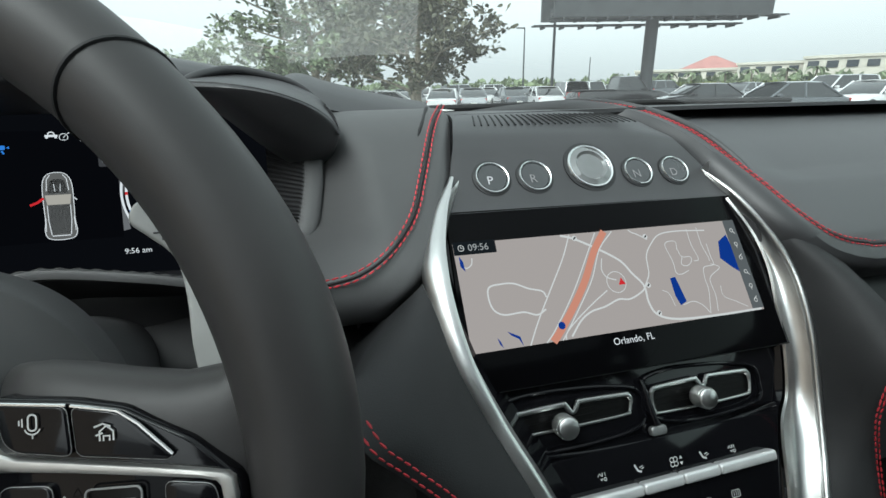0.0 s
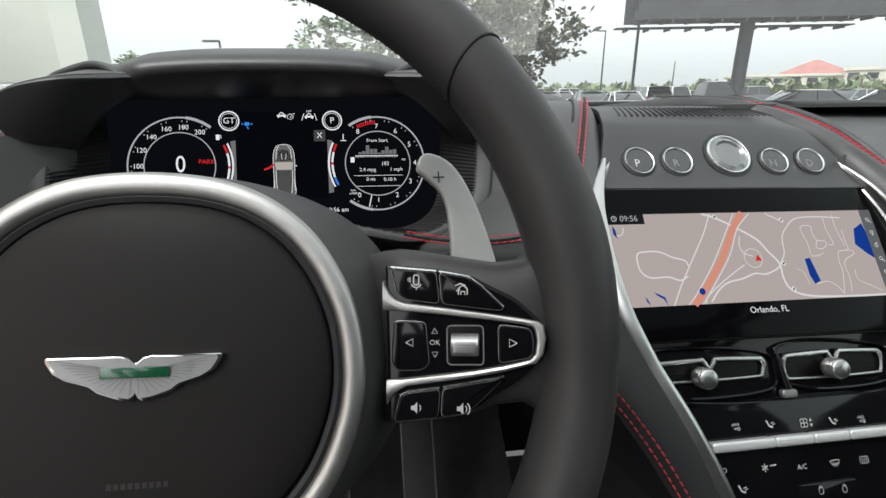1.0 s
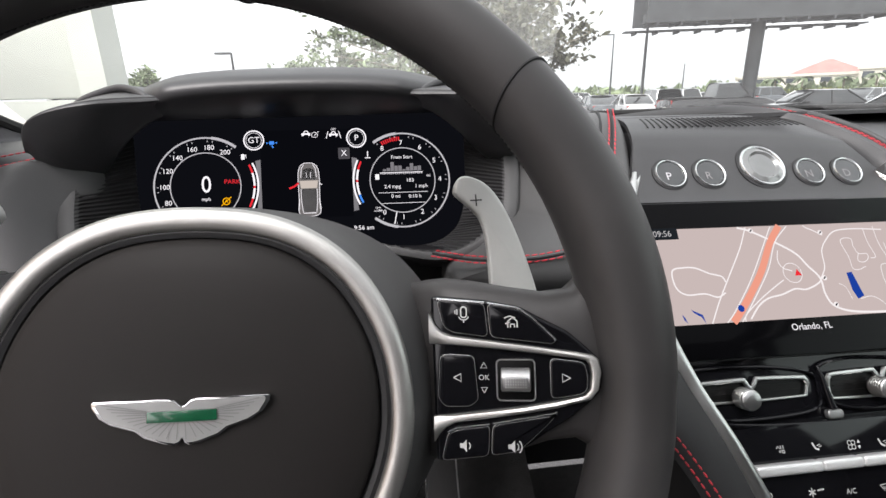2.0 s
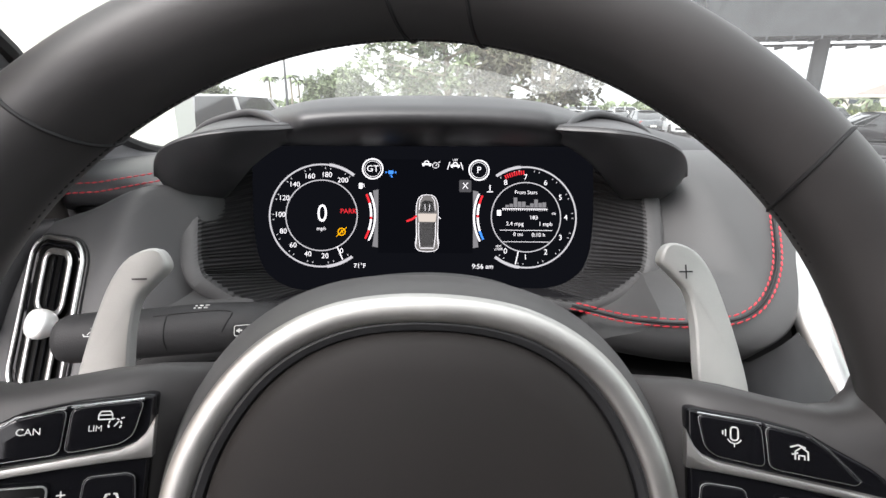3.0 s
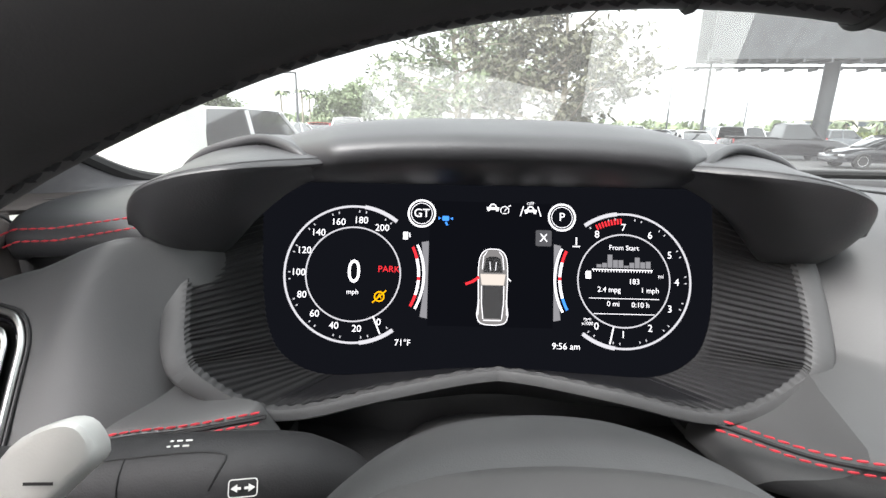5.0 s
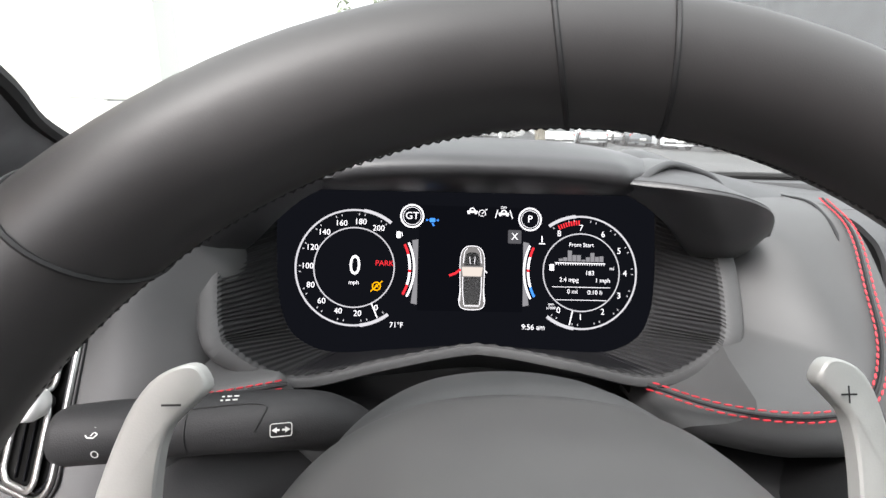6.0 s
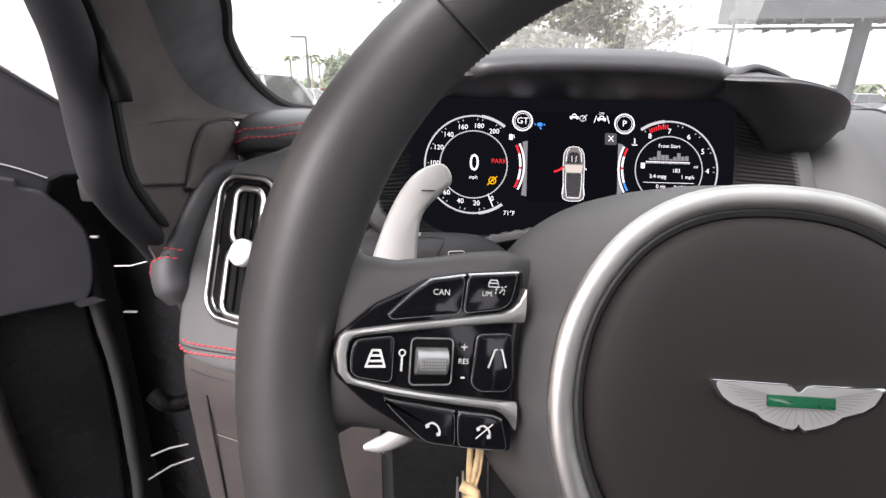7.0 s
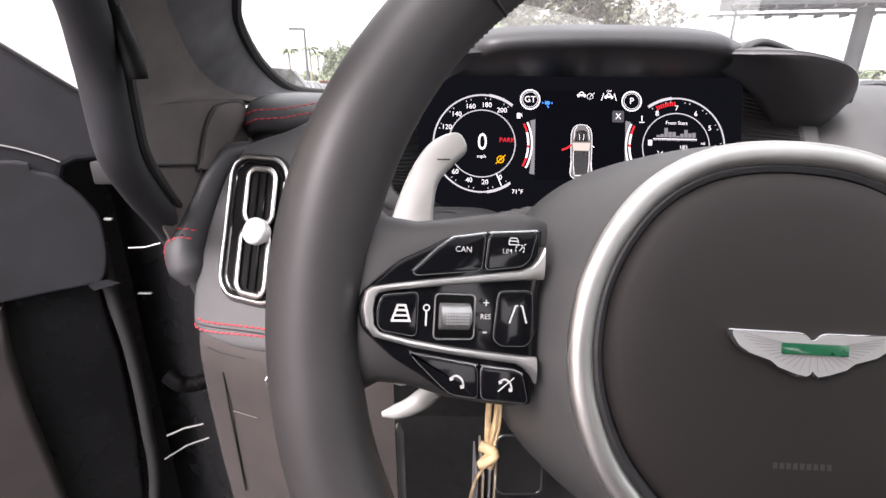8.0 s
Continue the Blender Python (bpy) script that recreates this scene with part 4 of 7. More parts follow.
bag = piece("airbag_cover", grid([hub_row(0.880, -0.002), hub_row(0.880, 0.0036), hub_row(0.862, 0.0066), hub_row(0.82, 0.0085), hub_row(0.7, 0.0105), hub_row(0.5, 0.0120), hub_row(0.25, 0.0128), hub_row(0.02, 0.0130)], True, caps=True), AIRBAG, wheel, WH, "soft black airbag cover")
WING = [(0, 0.0004), (0.0006, 0.0005), (0.0026, 0.0023), (0.0045, 0.0028), (0.0280, 0.0030), (0.0287, 0.0024), (0.0284, 0.0010), (0.0262, -0.0026), (0.0225, -0.0050), (0.0150, -0.0074), (0.0120, -0.0098), (0.0058, -0.0120), (0.0022, -0.0127), (0.0008, -0.0119), (0, -0.0105)]
wing = WING + [(-x, y) for x, y in WING[::-1][1:-1]]
BADGE = WH @ Matrix.Translation((0, -0.0018, 0.0148))
sub("winged_emblem", plate(wing, 0.0022, 0.0005), CHROME, bag, wheel, BADGE, "chrome winged emblem")
sub("emblem_field", plate([(x * 0.94, y * 0.9 - 0.0003) for x, y in wing], 0.0004), mat("emblem_white", (0.31, 0.31, 0.305), 0.35, metal=0.3, vary=0.06), bag, wheel, BADGE @ Matrix.Translation((0, 0, 0.0003)))
FEATHER = mat("feather_grey", (0.20, 0.20, 0.20), 0.5, vary=0.1)
for s in (-1, 1):
    for k in range(13):
        f = k / 12
        sub("feather_line", bmadd(lambda b: add_line(b, [(s * (0.001 + 0.006 * f), -0.0035 + 0.002 * f), (s * (0.0015 + 0.0235 * f ** 0.8), -0.0105 + 0.0125 * f ** 1.2)], 0.00025, 0)), FEATHER, bag, wheel, BADGE @ Matrix.Translation((0, 0, 0.0006)), smooth=False)
sub("emblem_bar", plate(rounded(0.0222, 0.0037, 0.0003, 3, 0.0002, -0.0027), 0.0006, 0.0002), GREEN, bag, wheel, BADGE @ Matrix.Translation((0, 0, 0.0011)), "green enamel bar")
MOULD = mat("moulded_mark", (0.020, 0.018, 0.017), 0.6, vary=0.1)
for k in range(9):
    sub("moulded_mark", bmadd(lambda b: add_poly(b, [(-0.010 + k * 0.0023, -0.0453), (-0.0084 + k * 0.0023, -0.0453), (-0.0084 + k * 0.0023, -0.0432), (-0.010 + k * 0.0023, -0.0432)])), MOULD, bag, wheel, WH @ Matrix.Translation((0, 0, 0.0120)), smooth=False)


def soften(pts, f=0.22):
    """Rounds the corners of an outline."""
    out = []
    n = len(pts)
    for k, (x, y) in enumerate(pts):
        (a, c), (e, g) = pts[k - 1], pts[(k + 1) % n]
        la, lb = max(1e-6, math.hypot(a - x, c - y)), max(1e-6, math.hypot(e - x, g - y))
        r = min(0.0022, f * la * 2, f * lb * 2)
        p, q = (x + (a - x) * r / la, y + (c - y) * r / la), (x + (e - x) * r / lb, y + (g - y) * r / lb)
        for t in (0.0, 0.33, 0.67, 1.0):
            out.append(((1 - t) ** 2 * p[0] + 2 * t * (1 - t) * x + t * t * q[0], (1 - t) ** 2 * p[1] + 2 * t * (1 - t) * y + t * t * q[1]))
    return out


def mirror2(pts, s):
    return [(s * x, y) for x, y in pts]


def lines(b, segs, width=0.0006, z=0.0):
    for p in segs:
        add_line(b, p, width, z)


def phone(b, x, y):
    """A telephone receiver."""
    add_line(b, spline([(x - 0.0024, y + 0.0012), (x - 0.0006, y + 0.0018), (x + 0.0014, y + 0.0004), (x + 0.0022, y - 0.0018)], 10), 0.0007)
    add_line(b, [(x - 0.0026, y + 0.0014), (x - 0.0022, y + 0.0002)], 0.0013)
    add_line(b, [(x + 0.0024, y - 0.0020), (x + 0.0010, y - 0.0022)], 0.0013)


def small_car(b, x, y):
    """The rear of a car in outline."""
    o = [(x - 0.0018, y - 0.0010), (x - 0.0018, y + 0.0004), (x - 0.0012, y + 0.0014), (x + 0.0012, y + 0.0014), (x + 0.0018, y + 0.0004), (x + 0.0018, y - 0.0010)]
    lines(b, [o + o[:1], [(x - 0.0018, y + 0.0003), (x + 0.0018, y + 0.0003)]], 0.0004)


def dial(b, x, y):
    """A speed dial with its hand."""
    for k in range(6):
        add_ring(b, 0.0015, 0.0019, -40 + 44 * k, -10 + 44 * k, 5, 0, x, y)
    lines(b, [[(x - 0.0002, y - 0.0006), (x + 0.0010, y + 0.0009)], [(x + 0.0016, y + 0.0017), (x + 0.0024, y + 0.0020)]], 0.0004)


for s in (-1, 1):
    # leather spoke
    rows = []
    for u, t, lo, w0 in ((0.068, 0.034, -0.036, -0.036), (0.080, 0.0375, -0.037, -0.022), (0.088, 0.0390, -0.038, -0.0110), (0.094, 0.0395, -0.0375, -0.0062), (0.105, 0.0382, -0.0360, -0.0034), (0.120, 0.0352, -0.0330, 0.0008), (0.134, 0.0330, -0.0285, 0.0036), (0.145, 0.0342, -0.0275, 0.0050), (0.154, 0.0420, -0.0330, 0.0046), (0.160, 0.0520, -0.0430, 0.0030)):
        rows.append([(s * u, (t + lo) / 2 + (t - lo) / 2 * np.sign(math.cos(a)) * abs(math.cos(a)) ** 0.6, w0 - 0.0150 + 0.0150 * np.sign(math.sin(a)) * abs(math.sin(a)) ** 0.75) for a in np.linspace(0, 2 * math.pi, 28, endpoint=False)])
    piece("spoke", grid(rows, True, caps=True), RIM_LEATHER, wheel, WH)
    # the pods face inwards, rising towards the rim
    F = WH @ Matrix.Translation((s * 0.095, 0, -0.0050)) @ pose(0, 0, 0, 0, -14.7 * s, 0) @ Matrix.Translation((-s * 0.095, 0, 0))
    pod_out = [(0.0862, 0.0318), (0.0885, 0.0322), (0.1082, 0.0302), (0.1220, 0.0274), (0.1290, 0.0235), (0.1402, 0.0178), (0.1465, 0.0122), (0.1520, 0.0068), (0.1532, 0.0010), (0.1518, -0.0060), (0.1483, -0.0092), (0.1404, -0.0160), (0.1307, -0.0218), (0.1216, -0.0282), (0.1075, -0.0312), (0.0875, -0.0338)]
    pod = piece("button_pod", plate(mirror2(soften(pod_out), s), 0.006, 0.0014, 3), GLOSS, wheel, F, "piano black button pod")
    # the frame's outer and inner edge, from the top of the hub side round the nose
    arm = [(0.0856, 0.0255, 0.0133), (0.0866, 0.0232, 0.0132), (0.0880, 0.0204, 0.0131), (0.0905, 0.0178, 0.0129), (0.0947, 0.0163, 0.0127), (0.1100, 0.0143, 0.0113), (0.1300, 0.0117, 0.0090), (0.1430, 0.0098, 0.0074)]
    low = [(0.1440, -0.0093, -0.0071), (0.1348, -0.0117, -0.0092), (0.1230, -0.0138, -0.0113), (0.1108, -0.0157, -0.0129), (0.0955, -0.0178, -0.0147), (0.0920, -0.0196, -0.0151), (0.0893, -0.0222, -0.0153), (0.0870, -0.0255, -0.0156)]
    nose = [((0.1495, 0.0086), (0.1466, 0.0065)), ((0.1513, 0.0070), (0.1478, 0.0050)), ((0.1522, 0.0020), (0.1484, 0.0010)), ((0.1510, -0.0046), (0.1478, -0.0042)), ((0.1480, -0.0082), (0.1458, -0.0066))]
    edges = [((u, a), (u, c)) for u, a, c in arm] + nose + [((u, a), (u, c)) for u, a, c in low]
    rows = []
    for (ou, ov), (iu, iv) in edges:
        q = [(0.0, -0.003), (0.0, 0.0004), (0.12, 0.0010), (0.5, 0.0013), (0.88, 0.0009), (1.0, 0.0002), (1.0, -0.003)]
        rows.append([(s * (ou + (iu - ou) * k), ov + (iv - ov) * k, w) for k, w in q])
    sub("metal_frame", grid(rows, True, caps=True), RINGMETAL, pod, wheel, F @ Matrix.Translation((0, 0, 0.0010)), "satin metal frame")
    buttons = [[(0.0890, 0.0308), (0.1080, 0.0290), (0.1091, 0.0158), (0.0946, 0.0178), (0.0913, 0.0204)],
               [(0.1092, 0.0288), (0.1214, 0.0266), (0.1269, 0.0227), (0.1356, 0.0141), (0.1340, 0.0130), (0.1103, 0.0157)],
               [(0.0900, 0.0080), (0.0921, 0.0090), (0.1034, 0.0084), (0.1048, -0.0088), (0.1016, -0.0114), (0.0914, -0.0116), (0.0888, -0.0080)],
               [(0.1331, 0.0074), (0.1460, 0.0058), (0.1472, 0.0006), (0.1466, -0.0045), (0.1448, -0.0062), (0.1331, -0.0082)],
               [(0.0924, -0.0220), (0.0959, -0.0204), (0.1090, -0.0187), (0.1082, -0.0304), (0.0897, -0.0326)],
               [(0.1102, -0.0185), (0.1340, -0.0142), (0.1352, -0.0136), (0.1325, -0.0168), (0.1238, -0.0250), (0.1196, -0.0284), (0.1094, -0.0302)]]
    for k, b in enumerate(buttons):
        q = mirror2(soften(b), s)
        sub("button", plate(q, 0.002, 0.0007, 3), GLOSS, pod, wheel, F @ Matrix.Translation((0, 0, 0.0016)))
        # thin pale tube paints the highlight along the button's chamfer
        sub("edge_glint", tube([(x, y, 0) for x, y in q], 0.00014, 5, True), GLINT, pod, wheel, F @ Matrix.Translation((0, 0, 0.0011)))
        top = {0: b[:2], 1: b[:4], 4: b[:3], 5: b[:3]}.get(k)
        if top:
            sub("chrome_lip", tube([(s * x, y + 0.0003, 0.0012) for x, y in top], 0.00045, 6), BRIGHTRING, pod, wheel, F)
    # a drum with a raised knurled face, in a square mouth
    # the mouth's rim gets the same painted highlight
    sub("roller_mouth", tube([(s * x, y, 0.0016) for x, y in rounded(0.0148, 0.0158, 0.0016, 4, 0.1197, -0.0010)], 0.00030, 6, True), GLINT, pod, wheel, F)
    # near-black plate stands for the shade round the roller
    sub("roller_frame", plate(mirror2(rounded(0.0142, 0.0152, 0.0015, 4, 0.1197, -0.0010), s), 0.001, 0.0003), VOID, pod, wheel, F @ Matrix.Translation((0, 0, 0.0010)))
    sub("roller", tube([(s * u, -0.0010, -0.0006) for u in (0.1138, 0.1142, 0.1250, 0.1254)], [0.0042, 0.0050, 0.0050, 0.0042], 24), ROLLER, pod, wheel, F, "knurled metal roller")
    sub("roller_face", box(0.0094, 0.0042, 0.0030, (s * 0.1196, -0.0016, 0.0034), 0.0007, 2), ROLLER, pod, wheel, F)
    bm = bmesh.new()
    for k in range(9):
        for j in range(4):
            add_box(bm, 0.00052, 0.00052, 0.0005, Matrix.Translation((s * (0.1158 + k * 0.00095), -0.0031 + 0.0010 * j, 0.0050)))
    sub("knurling", bm, SATIN, pod, wheel, F, smooth=False)
    S = F @ Matrix.Translation((0, 0, 0.0022))
    signs = []
    if s > 0:
        for x, t in ((0.0972, 180), (0.1385, 0)):
            signs.append(bmadd(lambda b: add_line(b, [(x + 0.0020 * math.cos(radians(t + d)), 0.0018 * math.sin(radians(t + d))) for d in (0, 120, 240, 360)], 0.0004)))
        for y, t in ((0.0045, 90), (-0.0045, 270)):
            signs.append(bmadd(lambda b: add_line(b, [(0.1073 + 0.0014 * math.cos(radians(t + d)), y + 0.0014 * math.sin(radians(t + d))) for d in (0, 120, 240, 360)], 0.0003)))
        capsule = rounded(0.0022, 0.0042, 0.0010, 5, 0.0998, 0.0257)
        signs.append(bmadd(lambda b: (lines(b, [capsule + capsule[:1]], 0.0005), add_ring(b, 0.0019, 0.0023, 200, 340, 12, 0, 0.0998, 0.0247), lines(b, [[(0.0998, 0.0226), (0.0998, 0.0215)], [(0.0972, 0.0247), (0.0972, 0.0269)], [(0.0964, 0.0251), (0.0964, 0.0265)]], 0.0004))))
        house_sign = [(0.1172, 0.0195), (0.1172, 0.0220), (0.1190, 0.0234), (0.1208, 0.0220), (0.1208, 0.0195)]
        signs.append(bmadd(lambda b: (lines(b, [house_sign, [(0.1182, 0.0195), (0.1182, 0.0208), (0.1198, 0.0208), (0.1198, 0.0195)], [(0.1158, 0.0232), (0.1180, 0.0240), (0.1202, 0.0232)], [(0.1162, 0.0210), (0.1180, 0.0216)]], 0.0005))))
        for x in (0.0992, 0.1180):
            signs.append(bmadd(lambda b: (add_poly(b, [(x - 0.0020, -0.0255), (x - 0.0008, -0.0255), (x + 0.0006, -0.0240), (x + 0.0006, -0.0288), (x - 0.0008, -0.0273), (x - 0.0020, -0.0273)]), add_ring(b, 0.0014, 0.0018, -50, 50, 8, 0, x + 0.0004, -0.0264), add_ring(b, 0.0026, 0.0031, -50, 50, 8, 0, x + 0.0004, -0.0264) if x > 0.1 else None)))
        word("OK", 0.0030, S, WHITEINK, wheel, 0.1073, 0.0, 0.0002)
    else:
        signs.append(bmadd(lambda b: lines(b, [[(-0.1422, -0.0030), (-0.1402, 0.0030)], [(-0.1358, -0.0030), (-0.1378, 0.0030)], [(-0.1420, -0.0026), (-0.1360, -0.0026)], [(-0.1412, -0.0008), (-0.1368, -0.0008)], [(-0.1406, 0.0010), (-0.1374, 0.0010)], [(-0.1402, 0.0027), (-0.1378, 0.0027)]], 0.0008)))
        signs.append(bmadd(lambda b: (add_ring(b, 0.0008, 0.0013, 0, 360, 14, 0, -0.1302, 0.0020), lines(b, [[(-0.1302, 0.0008), (-0.1302, -0.0042)]], 0.0007))))
        signs.append(bmadd(lambda b: lines(b, [[(-0.0990, -0.0030), (-0.0968, 0.0034), (-0.0958, 0.0034)], [(-0.0922, -0.0030), (-0.0942, 0.0034), (-0.0950, 0.0034)]], 0.0007)))
        signs.append(bmadd(lambda b: phone(b, -0.1175, -0.0234)))
        signs.append(bmadd(lambda b: (phone(b, -0.0990, -0.0250), lines(b, [[(-0.1022, -0.0275), (-0.0960, -0.0227)]], 0.0005))))
        signs.append(bmadd(lambda b: (dial(b, -0.0962, 0.0240), small_car(b, -0.0988, 0.0266))))
        word("CAN", 0.0029, S, WHITEINK, wheel, -0.1178, 0.0228, 0.0002)
        word("LIM", 0.0025, S, WHITEINK, wheel, -0.1012, 0.0230, 0.0002)
        word("RES", 0.0026, S, WHITEINK, wheel, -0.1084, -0.0008, 0.0002)
        word("+", 0.0048, S, WHITEINK, wheel, -0.1084, 0.0040, 0.0002)
        word("-", 0.0064, S, WHITEINK, wheel, -0.1084, -0.0058, 0.0002)
    for b in signs:
        sub("button_sign", b, WHITEINK, pod, wheel, S, smooth=False)

# ---- steering column: shroud, paddles, stalk ----
column = thing("steering_column", "black steering column shroud with metal shift paddles and a control stalk", "steering column", (0, 0.12, 1.0))
piece("shroud", grid([hub_row(k, w, m) for k, m, w in ((1.0, 0.9, -0.060), (1.20, 1.10, -0.066), (1.27, 1.19, -0.078), (1.27, 1.20, -0.090), (1.24, 1.195, -0.106), (1.19, 1.175, -0.118), (1.10, 1.09, -0.126), (1.00, 0.85, -0.150), (0.88, 0.7, -0.220), (0.8, 0.6, -0.300))], True, caps=True), RIMPLASTIC, column, COL)
PAD = [(0.1095, 0.0795), (0.1125, 0.0865), (0.1190, 0.0870), (0.1290, 0.0815), (0.1385, 0.0680), (0.1465, 0.0480), (0.1540, 0.0200), (0.1565, -0.0050), (0.1565, -0.0220), (0.1520, -0.0330), (0.1415, -0.0375), (0.1355, -0.0320), (0.1312, -0.0200), (0.1300, -0.0050), (0.1265, 0.0250), (0.1262, 0.0480), (0.1235, 0.0640), (0.1150, 0.0735)]
for s in (-1, 1):
    o = [(s * x, y) for x, y in [tuple(v) for v in spline(PAD, 60, True)]]
    bm = plate(o, 0.006, 0.0022, 3)
    for v in bm.verts:
        v.co.z += -1.2 * (abs(v.co.x) - 0.112) ** 2 / 0.3 + 0.14 * max(0, v.co.y - 0.062)
    pd = piece("paddle", bm, PADDLE, column, COL @ Matrix.Translation((0, 0, -0.0625)), "cast satin metal shift paddle")
    bm = bmesh.new()
    lines(bm, [[(s * 0.1210 - 0.0032, 0.0742), (s * 0.1210 + 0.0032, 0.0742)]] + ([[(0.1210, 0.0710), (0.1210, 0.0774)]] if s > 0 else []), 0.0007)
    sub("sign", bm, BLACKPL, pd, column, COL @ Matrix.Translation((0, 0, -0.0604)), smooth=False)
body = spline([(-0.064, 0.178, 1.016), (-0.078, 0.170, 1.030), (-0.095, 0.164, 1.0390), (-0.115, 0.1605, 1.0415), (-0.140, 0.1595, 1.0410), (-0.175, 0.158, 1.0385)], 30)
stalk = piece("stalk", tube(body, np.interp(np.linspace(0, 1, 30), [0, 0.15, 0.35, 0.75, 1], [0.008, 0.0125, 0.0150, 0.0152, 0.0148]), 24), SOFT, column)
sub("stalk_ring", tube([(-0.1745, 0.158, 1.0390), (-0.175, 0.158, 1.0390), (-0.1785, 0.1577, 1.0388), (-0.179, 0.1577, 1.0388)], [0.0150, 0.0166, 0.0166, 0.0150], 28), SATIN, stalk, column, label="bright metal ring")
sub("stalk_end", tube([(-0.179, 0.1577, 1.0388), (-0.188, 0.157, 1.0384), (-0.212, 0.1555, 1.0370), (-0.2165, 0.155, 1.0368), (-0.2185, 0.155, 1.0368)], [0.0148, 0.0152, 0.0146, 0.0128, 0.009], 28), SOFT, stalk, column)


def on_stalk(x, a, lift=0.0002):
    """A place on the stalk's skin; a is the angle above its front."""
    k = np.interp(-x, -body[:, 0], np.arange(30))
    c = np.array([np.interp(k, np.arange(30), body[:, i]) for i in range(3)])
    r = np.interp(k / 29, [0, 0.15, 0.35, 0.75, 1], [0.008, 0.0125, 0.0150, 0.0152, 0.0148]) + lift
    return (c[0], c[1] - r * math.cos(radians(a)), c[2] + r * math.sin(radians(a)))


sub("stalk_joint", tube(spline([on_stalk(-0.160, 62), on_stalk(-0.140, 64), on_stalk(-0.124, 66), on_stalk(-0.1165, 63), on_stalk(-0.1145, 55), on_stalk(-0.1165, 35), on_stalk(-0.119, 15)], 30), 0.0004, 6), BLACKTHREAD, stalk, column)
sub("stalk_joint", tube(spline([on_stalk(-0.152, 62), on_stalk(-0.152, 35), on_stalk(-0.152, 5), on_stalk(-0.152, -25)], 20), 0.0004, 6), BLACKTHREAD, stalk, column)
for x, w in ((-0.1375, 0.0012), (-0.1345, 0.0020), (-0.1310, 0.0023)):
    for a in (76, 86):
        sub("tick", tube([on_stalk(x - w / 2, a), on_stalk(x + w / 2, a)], 0.00036, 6), WHITEINK, stalk, column)
SK = frame_at(on_stalk(-0.1065, 18, 0.0012), (1, 0.10, 0.03), (0, 0.52, 0.85))
bm = bmesh.new()
o = rounded(0.0102, 0.0060, 0.001, 3)
lines(bm, [o + o[:1]], 0.0004)
for s in (-1, 1):
    tri(bm, s * 0.0028, 0, 0.0016, 0 if s > 0 else 180), lines(bm, [[(s * 0.0006, 0), (s * 0.0024, 0)]], 0.0009, 0.0003)
sub("stalk_sign", bm, WHITEINK, stalk, column, SK, smooth=False)
SK2 = frame_at((-0.194, 0.1436, 1.0456), (1, -0.05, 0), (0, 0.62, 0.78))
bm = bmesh.new()
lines(bm, [[(-0.003, 0.0005), (0, 0.0022), (0.003, 0.0005)], [(-0.003, 0.0005), (-0.0015, -0.0012), (0.0015, -0.0012), (0.003, 0.0005)], [(-0.0012, 0.0026), (-0.0012, 0.0036)], [(0.0012, 0.0026), (0.0012, 0.0036)], [(0, -0.0004), (0.0022, 0.0030)]], 0.0005)
sub("stalk_sign", bm, WHITEINK, stalk, column, SK2, smooth=False)
sub("stalk_sign", bmadd(lambda b: add_ring(b, 0.0014, 0.0019, 0, 360, 16)), WHITEINK, stalk, column, frame_at((-0.192, 0.1409, 1.0370), (1, -0.05, 0), (0, 0.05, 1.0)), smooth=False)

# ---- centre stack ----
stack = thing("centre_stack", "centre stack with a map screen between satin metal trims", "centre console", (CX, 0.14, 0.95))
rows = []
for y, z, h0, h1 in ((0.2085, 1.0615, -0.132, 0.130), (0.2160, 1.0665, -0.128, 0.128), (0.2255, 1.0750, -0.123, 0.123), (0.2345, 1.0850, -0.119, 0.119), (0.2435, 1.0950, -0.115, 0.115), (0.2545, 1.1060, -0.110, 0.110), (0.271, 1.1165, -0.105, 0.105), (0.31, 1.1265, -0.094, 0.094), (0.38, 1.1265, -0.084, 0.084), (0.50, 1.1175, -0.08, 0.08), (0.64, 1.112, -0.08, 0.08)):
    rows.append([(CX + x, y, z) for x in np.linspace(h0, h1, 12)])
rows = [list(r) for r in np.array([spline([rows[i][j] for i in range(len(rows))], 44) for j in range(12)])]
rows = [[(x, y + 0.0175 * (x - CX) * k, z - 0.028 * (x - CX) * k) for x, y, z in r for k in (min(1.0, max(0.0, (0.31 - y) / 0.06)),)] for r in rows]
rows = [[(x, y, z - 0.009 * max(0.0, (x - CX) / 0.10) ** 3 * min(1.0, max(0.0, (y - 0.235) / 0.05))) for x, y, z in r] for r in rows]
piece("shift_panel", grid(rows, thick=0.004), LEATHER, stack)
TURN = (1, 0.0175, -0.028)  # the stack leans a little with the car
BT = frame_at((CX, 0.233, 1.0835), TURN, (0, 0.67, 0.743))
